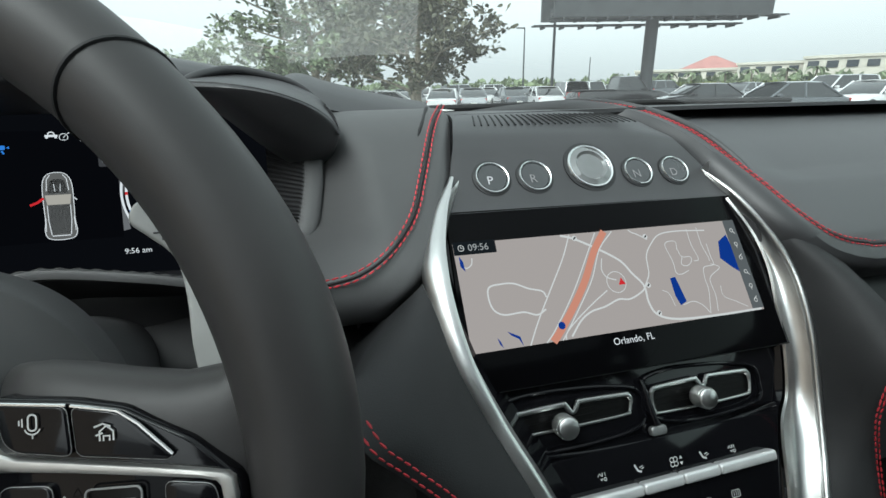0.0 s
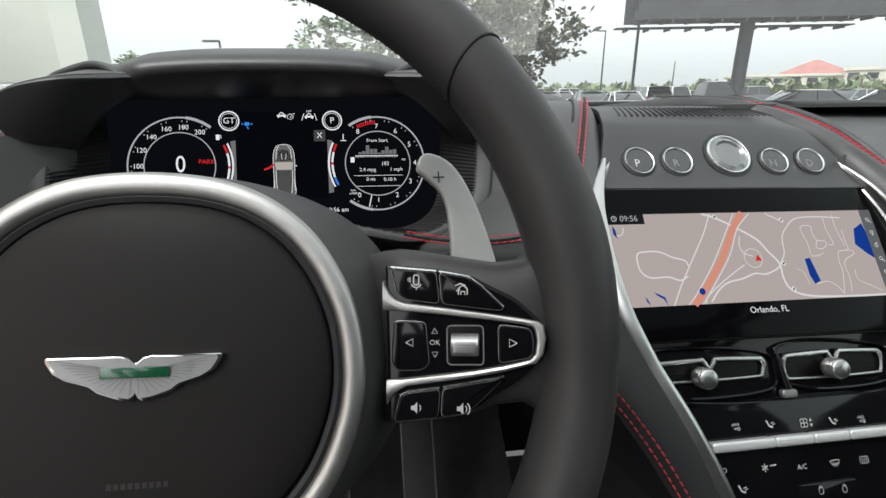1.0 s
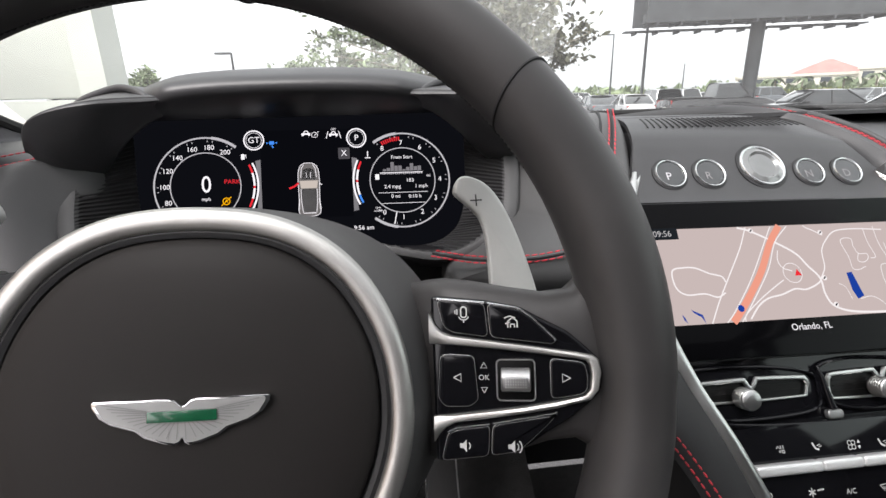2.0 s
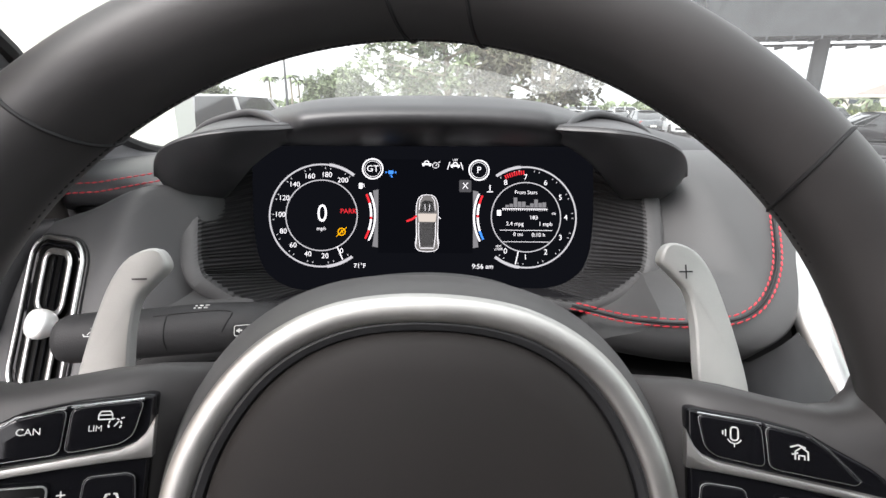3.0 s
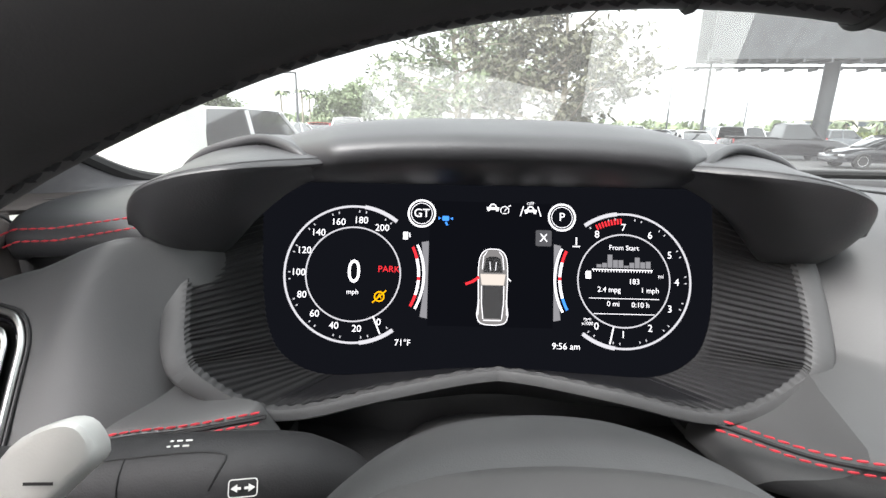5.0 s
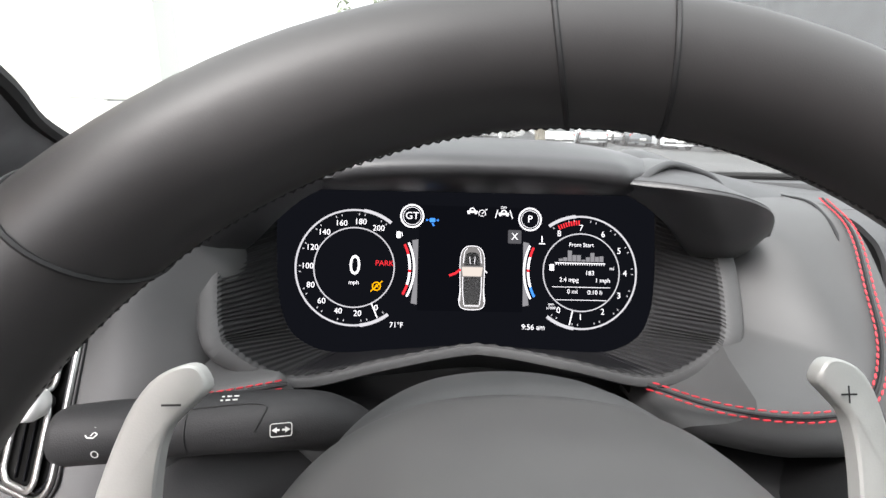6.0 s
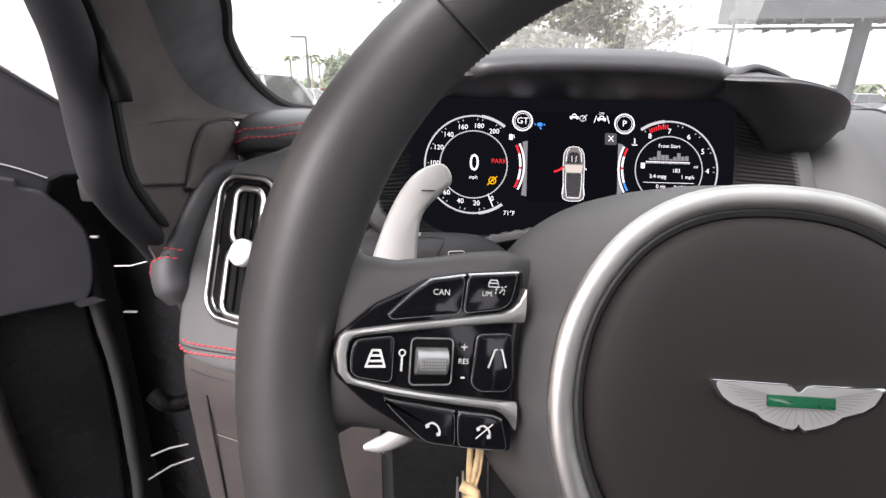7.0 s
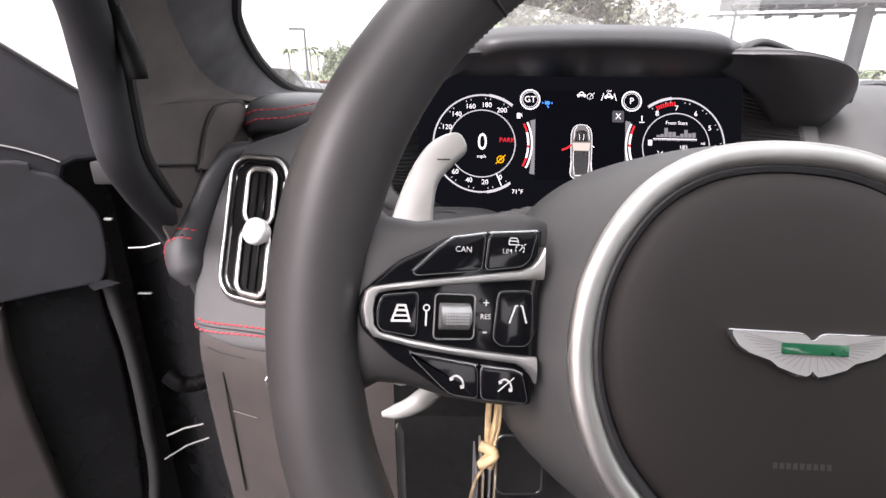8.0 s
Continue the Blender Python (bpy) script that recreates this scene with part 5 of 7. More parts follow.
for x, r, lab in ((-0.0860, 0.0142, "P"), (-0.0491, 0.0142, "R"), (0.0038, 0.0211, ""), (0.0482, 0.0135, "N"), (0.0862, 0.0135, "D")):
    m = BT @ Matrix.Translation((x, 0.0046 if r > 0.015 else -0.0022, 0.0005))
    if r > 0.015:
        b = piece("start_button", lathe([(0.0001, 0.0010), (0.0120, 0.0012), (0.0140, 0.0030), (r * 0.90, 0.0010), (r * 0.90, -0.004)], 40), mat("frosted_button_glass", (0.15, 0.155, 0.155), 0.16, metal=0.30, coat=1.0, vary=0.1, vary_size=60), stack, m, "clear glass start button in a chrome ring")
    else:
        b = piece("gear_button", lathe([(0.0001, 0.0012), (r * 0.80, 0.0012), (r * 0.90, -0.0005), (r * 0.90, -0.004)], 36), SHEENGREY, stack, m, "round glossy black gear button in a chrome ring")
    sub("chrome_ring", lathe([(r * 0.86, -0.004), (r * 0.86, 0.0010), (r * 0.89, 0.0020), (r * 0.95, 0.0024), (r * 0.99, 0.0014), (r, -0.004)], 40), BRIGHTRING, b, stack, m)
    sub("black_surround", lathe([(r, -0.004), (r, 0.0006), (r * 1.12, 0.0003), (r * 1.14, -0.004)], 40), BLACKPL, b, stack, m)
    if lab:
        word(lab, 0.0105, m, LIT if lab == "P" else LITSOFT, stack, -0.0026, -0.0032, 0.0016, "letter")
SC = frame_at((0.395, 0.149, 0.981), TURN, (0, 0.586, 0.810))
glassp = [(-0.128, -0.026), (-0.131, 0.000), (-0.127, 0.102), (0.127, 0.101), (0.139, 0.050), (0.138, -0.029)]
screen = piece("screen", plate(glassp, 0.004, 0.0008), SCREEN, stack, SC @ Matrix.Translation((0, 0, -0.001)), "gloss black touchscreen")
piece("screen_back", plate([(x * 1.04, y * 1.03) for x, y in glassp], 0.012, 0.001), BLACKPL, stack, SC @ Matrix.Translation((0, 0, -0.004)))
MX0, MX1, MY0, MY1 = -0.1262, 0.1258, 0.0, 0.0775
S = SC @ Matrix.Translation((0, 0, -0.0005))
sub("map", bmadd(lambda b: add_poly(b, [(MX0, MY0), (MX1, MY0), (MX1, MY1), (MX0, MY1)])), MAPGREY, screen, stack, S, "lit grey road map", False)


def mp(u, v):
    """A place on the map from its share of the width and height."""
    return (MX0 + (MX1 - MX0) * u, MY0 + (MY1 - MY0) * v)


def road(width, *pts):
    b = bmesh.new()
    add_line(b, spline([mp(*p) for p in pts], 8 * len(pts)), width, 0.0002)
    sub("map_road", b, MAPLINE, screen, stack, S, smooth=False)


for width, line in (
        (0.0010, ((0.37, 0.99), (0.33, 0.76), (0.26, 0.44), (0.21, 0.21), (0.17, 0.0))),
        (0.0017, ((0.34, 0.99), (0.38, 0.95), (0.45, 0.83), (0.52, 0.68), (0.55, 0.54), (0.58, 0.40), (0.58, 0.23), (0.60, 0.10), (0.67, 0.03), (0.82, 0.01), (0.99, 0.01))),
        (0.0009, ((0.46, 0.99), (0.43, 0.85), (0.36, 0.52), (0.31, 0.31), (0.25, 0.09), (0.22, 0.0))),
        (0.0009, ((0.52, 0.99), (0.46, 0.81), (0.41, 0.53), (0.35, 0.29), (0.29, 0.07), (0.27, 0.0))),
        (0.0009, ((0.45, 0.40), (0.40, 0.31), (0.34, 0.19), (0.29, 0.07), (0.28, 0.0))),
        (0.0013, ((0.59, 0.42), (0.57, 0.35), (0.52, 0.29), (0.48, 0.30), (0.43, 0.25), (0.38, 0.22), (0.34, 0.15), (0.30, 0.02))),
        (0.0012, ((0.25, 0.41), (0.24, 0.47), (0.20, 0.51), (0.16, 0.57), (0.12, 0.58), (0.08, 0.55), (0.08, 0.38), (0.11, 0.30), (0.17, 0.30), (0.21, 0.26), (0.24, 0.30))),
        (0.0009, ((0.58, 0.99), (0.59, 0.96), (0.61, 0.93), (0.64, 0.87))),
        (0.0010, ((0.87, 0.91), (0.76, 0.93), (0.69, 0.91), (0.65, 0.82), (0.62, 0.70), (0.61, 0.52), (0.59, 0.42))),
        (0.0008, ((0.46, 0.72), (0.45, 0.61), (0.46, 0.53), (0.49, 0.49))),
        (0.0006, ((0.74, 0.73), (0.74, 0.82), (0.70, 0.80), (0.71, 0.61), (0.71, 0.49), (0.73, 0.47), (0.76, 0.50))),
        (0.0006, ((0.74, 0.73), (0.75, 0.65), (0.78, 0.64), (0.78, 0.59), (0.76, 0.55), (0.74, 0.57), (0.75, 0.65))),
        (0.0006, ((0.80, 0.94), (0.80, 0.77), (0.81, 0.61), (0.79, 0.59))),
        (0.0006, ((0.84, 0.95), (0.84, 0.76), (0.85, 0.62), (0.85, 0.57))),
        (0.0006, ((0.86, 0.76), (0.86, 0.63), (0.86, 0.53), (0.82, 0.51), (0.81, 0.39), (0.81, 0.27), (0.79, 0.04))),
        (0.0006, ((0.85, 0.54), (0.88, 0.49), (0.83, 0.39), (0.83, 0.21), (0.82, 0.05))),
        (0.0005, ((0.64, 0.33), (0.66, 0.29), (0.67, 0.16))),
        (0.0006, ((0.70, 0.16), (0.74, 0.18), (0.77, 0.13), (0.79, 0.04))),
        (0.0005, ((0.86, 0.30), (0.86, 0.19), (0.90, 0.12), (0.94, 0.05))),
        (0.0008, ((0.012, 0.84), (0.02, 0.78), (0.03, 0.76), (0.045, 0.79), (0.05, 0.85)))):
    road(width, *line)
bm = bmesh.new()
add_line(bm, spline([mp(0.492, 0.995), mp(0.44, 0.80), mp(0.385, 0.52), mp(0.33, 0.30), mp(0.27, 0.09), mp(0.24, 0.0)], 24), 0.0056, 0.0003)
sub("map_highway", bm, MAPORANGE, screen, stack, S, "orange highway", False)
for shape in (
    ((0.68, 0.44), (0.70, 0.45), (0.705, 0.37), (0.715, 0.19), (0.69, 0.16), (0.68, 0.26)),
    ((0.91, 0.77), (0.95, 0.84), (0.955, 0.73), (0.955, 0.42), (0.93, 0.48), (0.895, 0.59)),
    ((0.11, 0.15), (0.145, 0.09), (0.15, 0.0), (0.14, 0.07), (0.12, 0.11)),
    ((0.078, 0.11), (0.086, 0.07), (0.092, 0.01), (0.082, 0.05)),
    ((0.012, 0.88), (0.022, 0.82), (0.024, 0.73), (0.012, 0.78))):
    sub("map_water", bmadd(lambda b: add_poly(b, [mp(*p) for p in shape], 0.0003)), MAPBLUE, screen, stack, S, "blue water", False)
for u, v in ((0.385, 0.95), (0.595, 0.40), (0.605, 0.115), (0.635, 0.90)):
    sub("junction_sign", bmadd(lambda b: (add_ring(b, 0.0, 0.0022, 0, 360, 12, 0.0004, *mp(u, v)),)), MAPLINE, screen, stack, S, smooth=False)
    sub("junction_mark", bmadd(lambda b: add_line(b, [mp(u - 0.004, v - 0.012), mp(u + 0.004, v + 0.012)], 0.0011, 0.0006)), MAPDARK, screen, stack, S, smooth=False)
sub("position_ring", ring(0.0078, 0.0084, 0, 360, 40, 0.0004, *mp(0.488, 0.47)), MAPLINE, screen, stack, S, smooth=False)
sub("position_arrow", bmadd(lambda b: tri(b, *mp(0.506, 0.462), 0.0036, 90, 0.0005)), LITRED, screen, stack, S, "red arrow", False)
sub("side_bar", bmadd(lambda b: add_poly(b, [mp(0.955, 0.02), mp(1.0, 0.02), mp(1.0, 1.0), mp(0.955, 1.0)], 0.00025)), glow("map_bar_grey", (0.16, 0.17, 0.175), 0.8), screen, stack, S, smooth=False)
sub("clock_bar", bmadd(lambda b: add_poly(b, [mp(0, 0.885), mp(0.128, 0.885), mp(0.128, 1.01), mp(0, 1.01)], 0.0005)), MAPDARK, screen, stack, S, smooth=False)
word("09:56", 0.0072, S, LITSOFT, stack, MX0 + 0.0185, MY0 + 0.0732, 0.0012)
sub("clock_sign", bmadd(lambda b: (add_ring(b, 0.0019, 0.0024, 0, 360, 16, 0.0012, MX0 + 0.0055, MY0 + 0.0735), add_line(b, [(MX0 + 0.0055, MY0 + 0.0748), (MX0 + 0.0055, MY0 + 0.0735), (MX0 + 0.0067, MY0 + 0.0735)], 0.0005, 0.0012))), MAPLINE, screen, stack, S, smooth=False)
word("Orlando, FL", 0.0072, S, LIT, stack, -0.0021, -0.0069, 0.0012)
for k in range(6):
    u, v = mp(0.978, 0.88 - k * 0.155)
    tail = [((u + 0.001, v - 0.001), (u + 0.003, v - 0.003)), ((u, v - 0.0015), (u, v - 0.0034)), ((u - 0.001, v + 0.001), (u + 0.002, v + 0.003))][k % 3]
    sub("side_sign", bmadd(lambda b: (add_ring(b, 0.0012, 0.0018, 0, 360, 12, 0.0005, u, v), add_line(b, tail, 0.0006, 0.0005))), MAPLINE, screen, stack, S, smooth=False)
sub("route_sign", bmadd(lambda b: add_ring(b, 0, 0.0028, 0, 360, 14, 0.0005, *mp(0.276, 0.132))), MAPBLUE, screen, stack, S, smooth=False)

# vents and climate controls
VT = frame_at((0.395, 0.131, 0.935), TURN, (0, 0.5, 0.866))
fasc = [(-0.124, 0.0255), (0.140, 0.0215), (0.1200, -0.0240), (0.060, -0.0300), (0.0, -0.0300), (-0.060, -0.0280), (-0.106, -0.0215)]
vents = piece("vent_fascia", plate(fasc, 0.014, 0.003), GLOSS, stack, VT @ Matrix.Translation((0, 0, -0.002)), "piano black vent fascia")
lip = spline([(-0.106, -0.0222, -0.001), (-0.060, -0.0280, 0.0012), (0.0, -0.0302, 0.002), (0.058, -0.0303, 0.0012), (0.119, -0.0255, -0.001)], 40)
sub("fascia_lip", tube(lip, 0.0019, 10, flat=0.8), GLOSS, vents, stack, VT)
sub("lower_lip", tube(lip * np.array((0.98, 1.0, 1.0)) + np.array((0, -0.0085, -0.004)), 0.0015, 10), GLOSS, vents, stack, VT)
sub("lip_band", grid([[tuple(p + np.array((0, -0.001, -0.0015))) for p in lip], [tuple(p + np.array((0, -0.0045, -0.0045))) for p in lip], [tuple(p * np.array((0.98, 1, 1)) + np.array((0, -0.0085, -0.005))) for p in lip]]), GLOSS, vents, stack, VT)
sub("upper_ridge", tube(spline([(-0.122, 0.0225, 0.0), (-0.06, 0.0235, 0.001), (0.0, 0.0222, 0.0012), (0.07, 0.0205, 0.001), (0.134, 0.0185, 0.0)], 30), 0.0014, 8), GLOSS, vents, stack, VT)


def mouth(x0, x1, notch, drop):
    """The outline of one vent: two rounded openings that meet below a notch, clockwise from the lower left corner."""
    y0, y1, r = -0.0093 - drop, 0.0047, 0.0052
    pts = [(x0 + r, y0), (x0 + 0.0012, y0 + 0.0018), (x0, y0 + r), (x0 + 0.0004, y1 - r), (x0 + 0.0020, y1 - 0.0014), (x0 + r * 1.2, y1), (notch - 0.0085, y1 + 0.0010), (notch - 0.0050, y1 + 0.0002), (notch - 0.0022, y1 - 0.0040), (notch, y1 - 0.0052),
           (notch + 0.0022, y1 - 0.0040), (notch + 0.0050, y1 + 0.0002), (notch + 0.0085, y1 + 0.0010), (x1 - r * 1.2, y1 - 0.0004), (x1 - 0.0018, y1 - 0.0016), (x1, y1 - r), (x1 - 0.0014, y0 + r), (x1 - 0.0030, y0 + 0.0016), (x1 - r * 1.4, y0), ((x0 + x1) / 2, y0 - 0.0006)]
    return spline(pts, 120, True)


for x0, x1, notch, drop, knob in ((-0.1100, -0.0108, -0.0586, 0.0, -0.0706), (0.0066, 0.0986, 0.0535, 0.0040, 0.0442)):
    o = mouth(x0, x1, notch, drop)
    cx = (x0 + x1) / 2
    shell = spline([(x0 - 0.003, 0.0120), (x0 + 0.02, 0.0160), (cx, 0.0150), (x1 - 0.018, 0.0120), (x1 + 0.006, 0.0060), (x1 + 0.009, -0.006), (x1 + 0.002, -0.0200), (cx, -0.0235), (x0 + 0.012, -0.0200), (x0 - 0.004, -0.012), (x0 - 0.006, 0.002)], 80, True)
    sub("vent_shell", tube([(x, y, 0.0002) for x, y in shell], 0.0015, 8, True), GLOSS, vents, stack, VT)
    # a near-black sheet closes the mouth in place of its shaded depth
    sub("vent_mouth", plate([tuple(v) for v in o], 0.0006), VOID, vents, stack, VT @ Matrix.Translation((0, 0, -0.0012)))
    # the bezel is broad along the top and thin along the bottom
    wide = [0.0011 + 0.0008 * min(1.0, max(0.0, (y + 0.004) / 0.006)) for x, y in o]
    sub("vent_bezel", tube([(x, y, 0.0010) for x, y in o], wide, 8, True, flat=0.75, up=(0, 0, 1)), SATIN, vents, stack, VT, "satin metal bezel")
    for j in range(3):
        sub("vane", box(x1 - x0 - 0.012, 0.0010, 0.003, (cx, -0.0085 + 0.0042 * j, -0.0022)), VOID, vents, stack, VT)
    kn = VT @ Matrix.Translation((knob, -0.0070, 0.0105)) @ pose(0, 0, 0, 4, -10)
    sub("vent_knob", lathe([(0.0001, 0.0060), (0.0062, 0.0060), (0.0069, 0.0055), (0.0072, 0.0046), (0.0072, -0.006), (0.0058, -0.008), (0.003, -0.012)], 36), SATIN, vents, stack, kn, "knurled metal knob")
    bm = bmesh.new()
    for a in np.linspace(0, 2 * math.pi, 40, endpoint=False):
        for j in range(5):
            add_box(bm, 0.0009, 0.0008, 0.0013, pose(0, 0, 0, 0, 0, math.degrees(a)) @ Matrix.Translation((0.0074, 0, -0.0058 + j * 0.0022)))
    sub("knurling", bm, SATIN, vents, stack, kn, smooth=False)
sub("centre_rib", tube(spline([(0.0004, 0.0120, 0.001), (0.0014, 0.004, 0.0022), (0.0030, -0.010, 0.0024), (0.0052, -0.0200, 0.0022)], 16), np.interp(np.linspace(0, 1, 16), [0, 0.5, 1], [0.0012, 0.0020, 0.0032]), 10), GLOSS, vents, stack, VT)
sub("centre_switch", plate(rounded(0.0135, 0.0068, 0.0026, 5, 0.0060, -0.0243), 0.004, 0.0016, 3), DULLSTEEL, vents, stack, VT @ Matrix.Translation((0, 0, 0.0035)), "grey slider")
CT = frame_at((0.395, 0.1035, 0.895), TURN, (0, 0.5, 0.866))
controls = piece("climate_panel", plate([(-0.108, 0.020), (0.116, 0.020), (0.106, -0.010), (0.096, -0.045), (0.080, -0.085), (-0.060, -0.085), (-0.075, -0.045), (-0.092, -0.010)], 0.01, 0.002), GLOSS, stack, CT, "piano black climate panel")
for x0, x1 in ((-0.0745, -0.0218), (-0.0212, 0.0115), (0.0121, 0.0430), (0.0436, 0.0960)):
    sub("toggle", box(x1 - x0, 0.0075, 0.009, ((x0 + x1) / 2, -0.0088, 0.003), 0.0024, 3), TOGGLE, controls, stack, CT, "satin metal toggle")
S = CT @ Matrix.Translation((0, 0, 0.0006))


def arrows(b, x, y):
    lines(b, [[(x - 0.0048, y + 0.0004), (x - 0.0034, y + 0.0024), (x - 0.0020, y + 0.0004)], [(x - 0.0012, y + 0.0026), (x - 0.0012, y + 0.0002)], [(x + 0.0008, y + 0.0026), (x + 0.0008, y + 0.0002)], [(x - 0.0030, y - 0.0008), (x - 0.0024, y - 0.0024), (x - 0.0012, y - 0.0008)]], 0.0006)
    add_ring(b, 0.0008, 0.0013, 0, 360, 10, 0, x + 0.0006, y - 0.0018)


def seated(b, x, y):
    """A seat shape with flow lines."""
    lines(b, [[(x - 0.0034, y + 0.0030), (x - 0.0014, y - 0.0012), (x + 0.0016, y - 0.0024)]], 0.0014)
    lines(b, [[(x + 0.0002, y + 0.0006), (x + 0.0030, y + 0.0014)], [(x + 0.0016, y - 0.0006), (x + 0.0040, y + 0.0002)]], 0.0006)


def blower(b, x, y):
    for a in range(0, 360, 90):
        add_ring(b, 0.0013, 0.0019, 0, 360, 12, 0, x + 0.0022 * math.cos(radians(a + 45)), y + 0.0022 * math.sin(radians(a + 45)))
    tri(b, x + 0.0062, y + 0.0018, 0.0016, 90), tri(b, x + 0.0062, y - 0.0018, 0.0016, 270)


def heated(b, x, y):
    o = rounded(0.0074, 0.0048, 0.0011, 4, x, y)
    lines(b, [o + o[:1]] + [[(x + d, y - 0.0016), (x + d + 0.0003, y), (x + d, y + 0.0016)] for d in (-0.0018, 0.0, 0.0018)], 0.0005)


def screen_heat(b, x, y):
    lines(b, [[(x - 0.0046, y + 0.0020), (x + 0.0010, y + 0.0026), (x + 0.0040, y + 0.0022), (x + 0.0028, y - 0.0004), (x - 0.0030, y - 0.0006), (x - 0.0046, y + 0.0020)]] + [[(x + d, y - 0.0022), (x + d, y + 0.0010)] for d in (-0.0020, -0.0002, 0.0016)], 0.0006)


def lock(b, x, y):
    o = rounded(0.0036, 0.0046, 0.0014, 4, x, y)
    lines(b, [o + o[:1]], 0.0005)
    add_ring(b, 0.0010, 0.0015, 0, 180, 10, 0, x, y + 0.0022)


def snow(b, x, y):
    lines(b, [[(x + 0.0030 * math.cos(a), y + 0.0030 * math.sin(a)), (x - 0.0030 * math.cos(a), y - 0.0030 * math.sin(a))] for a in (0.5, 1.55, 2.6)], 0.0009)
    lines(b, [[(x + 0.0044, y + 0.0010), (x + 0.0098, y + 0.0014)]], 0.0011)


for draw, x, y in ((arrows, -0.0466, 0.0038), (seated, -0.0184, 0.0032), (blower, 0.0106, 0.0018), (seated, 0.0372, 0.0012), (arrows, 0.0640, 0.0008), (snow, -0.0300, -0.0272), (screen_heat, 0.0310, -0.0296), (heated, 0.0570, -0.0292), (seated, -0.0510, -0.0402), (lock, 0.0125, -0.0470), (lock, 0.0330, -0.0478)):
    sub("sign", bmadd(lambda b: draw(b, x, y)), WHITEINK, controls, stack, S @ Matrix.Translation((0, 0, 0.0014 if draw is lock else 0.0)), smooth=False)
word("AUTO", 0.0052, S, WHITEINK, stack, -0.0690, -0.0262, 0.0002)
word("A/C", 0.0052, S, WHITEINK, stack, 0.0015, -0.0294, 0.0002)
sub("lock_rocker", plate(rounded(0.0530, 0.0170, 0.003, 5, 0.0205, -0.0500), 0.002, 0.0008), GLOSS, controls, stack, CT @ Matrix.Translation((0, 0, 0.0015)))
# satin trims on either side of the stack
p = spline(SIL, 60)
wid = np.interp(np.linspace(0, 1, 60), [0, 0.08, 0.28, 0.42, 0.6, 1.0], [0.0015, 0.0042, 0.0095, 0.0085, 0.0062, 0.0062])
piece("side_trim", tube(p, wid, 12, flat=0.55, up=(-0.55, -0.55, 0.62)), SATIN, stack, label="satin metal side trim")
piece("trim_return", grid([[tuple(a) for a in p], [tuple(a) for a in p + np.array((0.0045, 0.006, -0.002))], [tuple(a) for a in p + np.array((0.009, 0.006, 0))]], thick=0.002), SATIN, stack)
edge = p + np.array((0.006, 0.012, -0.002))
piece("stack_cheek", grid([[tuple(a) for a in edge], [tuple(a + np.array((0.03, 0.03, -0.02))) for a in edge]], thick=0.002), GLOSS, stack)
p, q = spline(FAR_TRIM, 60), spline(FAR_INNER, 60)
face = [p * (1 - k) + q * k + np.array((0.0012, 0.007, -0.003)) * math.sin(k * math.pi) for k in np.linspace(0, 1, 8)]
piece("far_trim_face", grid([[tuple(a) for a in r] for r in face], thick=0.002), SATIN, stack, label="broad concave satin metal side trim")
piece("far_trim_edge", tube(p, np.interp(np.linspace(0, 1, 60), [0, 0.1, 0.4, 1.0], [0.0012, 0.0024, 0.0030, 0.0034]), 10), SATIN, stack)
piece("stack_cheek", grid([[tuple(a + np.array((0.001, 0.003, -0.001))) for a in q], [tuple(a + np.array((-0.03, 0.035, -0.02))) for a in q]], thick=0.002), GLOSS, stack)
# slots of the grille in front of the glass
top = spline([(0.246, 1.103), (0.266, 1.117), (0.31, 1.1265), (0.38, 1.1265)], 60)
for k in range(26):
    x = CX - 0.083 + k * 0.0062
    y0, y1 = 0.278 - 0.00025 * k, 0.312 - 0.0003 * k
    pts = [(x + (0.010 - 0.0009 * k) * c, y0 + (y1 - y0) * c, float(np.interp(y0 + (y1 - y0) * c, top[:, 0], top[:, 1])) + 0.0001) for c in np.linspace(0, 1, 5)]
    piece("grille_slot", tube(pts, 0.0008 if k < 17 else 0.0006, 6), BLACKTHREAD, stack)

# ---- driver's side vent ----
LV = frame_at((-0.268, 0.210, 1.033), (0.912, -0.41, 0.0), (0.0, 0.49, 0.87))
side_vent = thing("side_air_vent", "upright air vent with satin metal bezel and round knob", "air vent", (-0.27, 0.20, 0.97))
house = [(0.002, 0.0790), (-0.026, 0.0695), (-0.0470, 0.060), (-0.0600, 0.046), (-0.0640, 0.026), (-0.0640, -0.008), (-0.0610, -0.035), (-0.0590, -0.058), (-0.0545, -0.080), (-0.0480, -0.094), (-0.034, -0.1010), (0.0, -0.1025), (0.045, -0.096), (0.066, -0.088), (0.075, -0.060), (0.079, -0.02), (0.079, 0.02), (0.075, 0.060), (0.071, 0.095), (0.066, 0.110), (0.052, 0.105), (0.030, 0.0930)]
house_l = spline(house, 90, True)
mid = np.array((0.012, -0.014))
rows = []
for f, w in ((1.0, -0.060), (1.0, -0.0105), (0.992, -0.0050), (0.970, -0.0018), (0.935, -0.0004), (0.88, 0.0), (0.75, 0.0), (0.6, 0.0), (0.4, 0.0), (0.2, 0.0), (0.01, 0.0)):
    # the face bends back into the dash beside the vent
    rows.append([(u, v, (w if w > -0.05 or u < -0.02 else -0.013) - 13.0 * max(0.0, u - 0.030) ** 2 - 0.10 * max(0.0, u - 0.030) - 9.0 * max(0.0, u - 0.045) * max(0.0, v - 0.015)) for u, v in mid + (house_l - mid) * f])
piece("housing", grid(rows, True, caps=True), PADHIDE, side_vent, LV @ Matrix.Translation((0, 0, -0.006)))


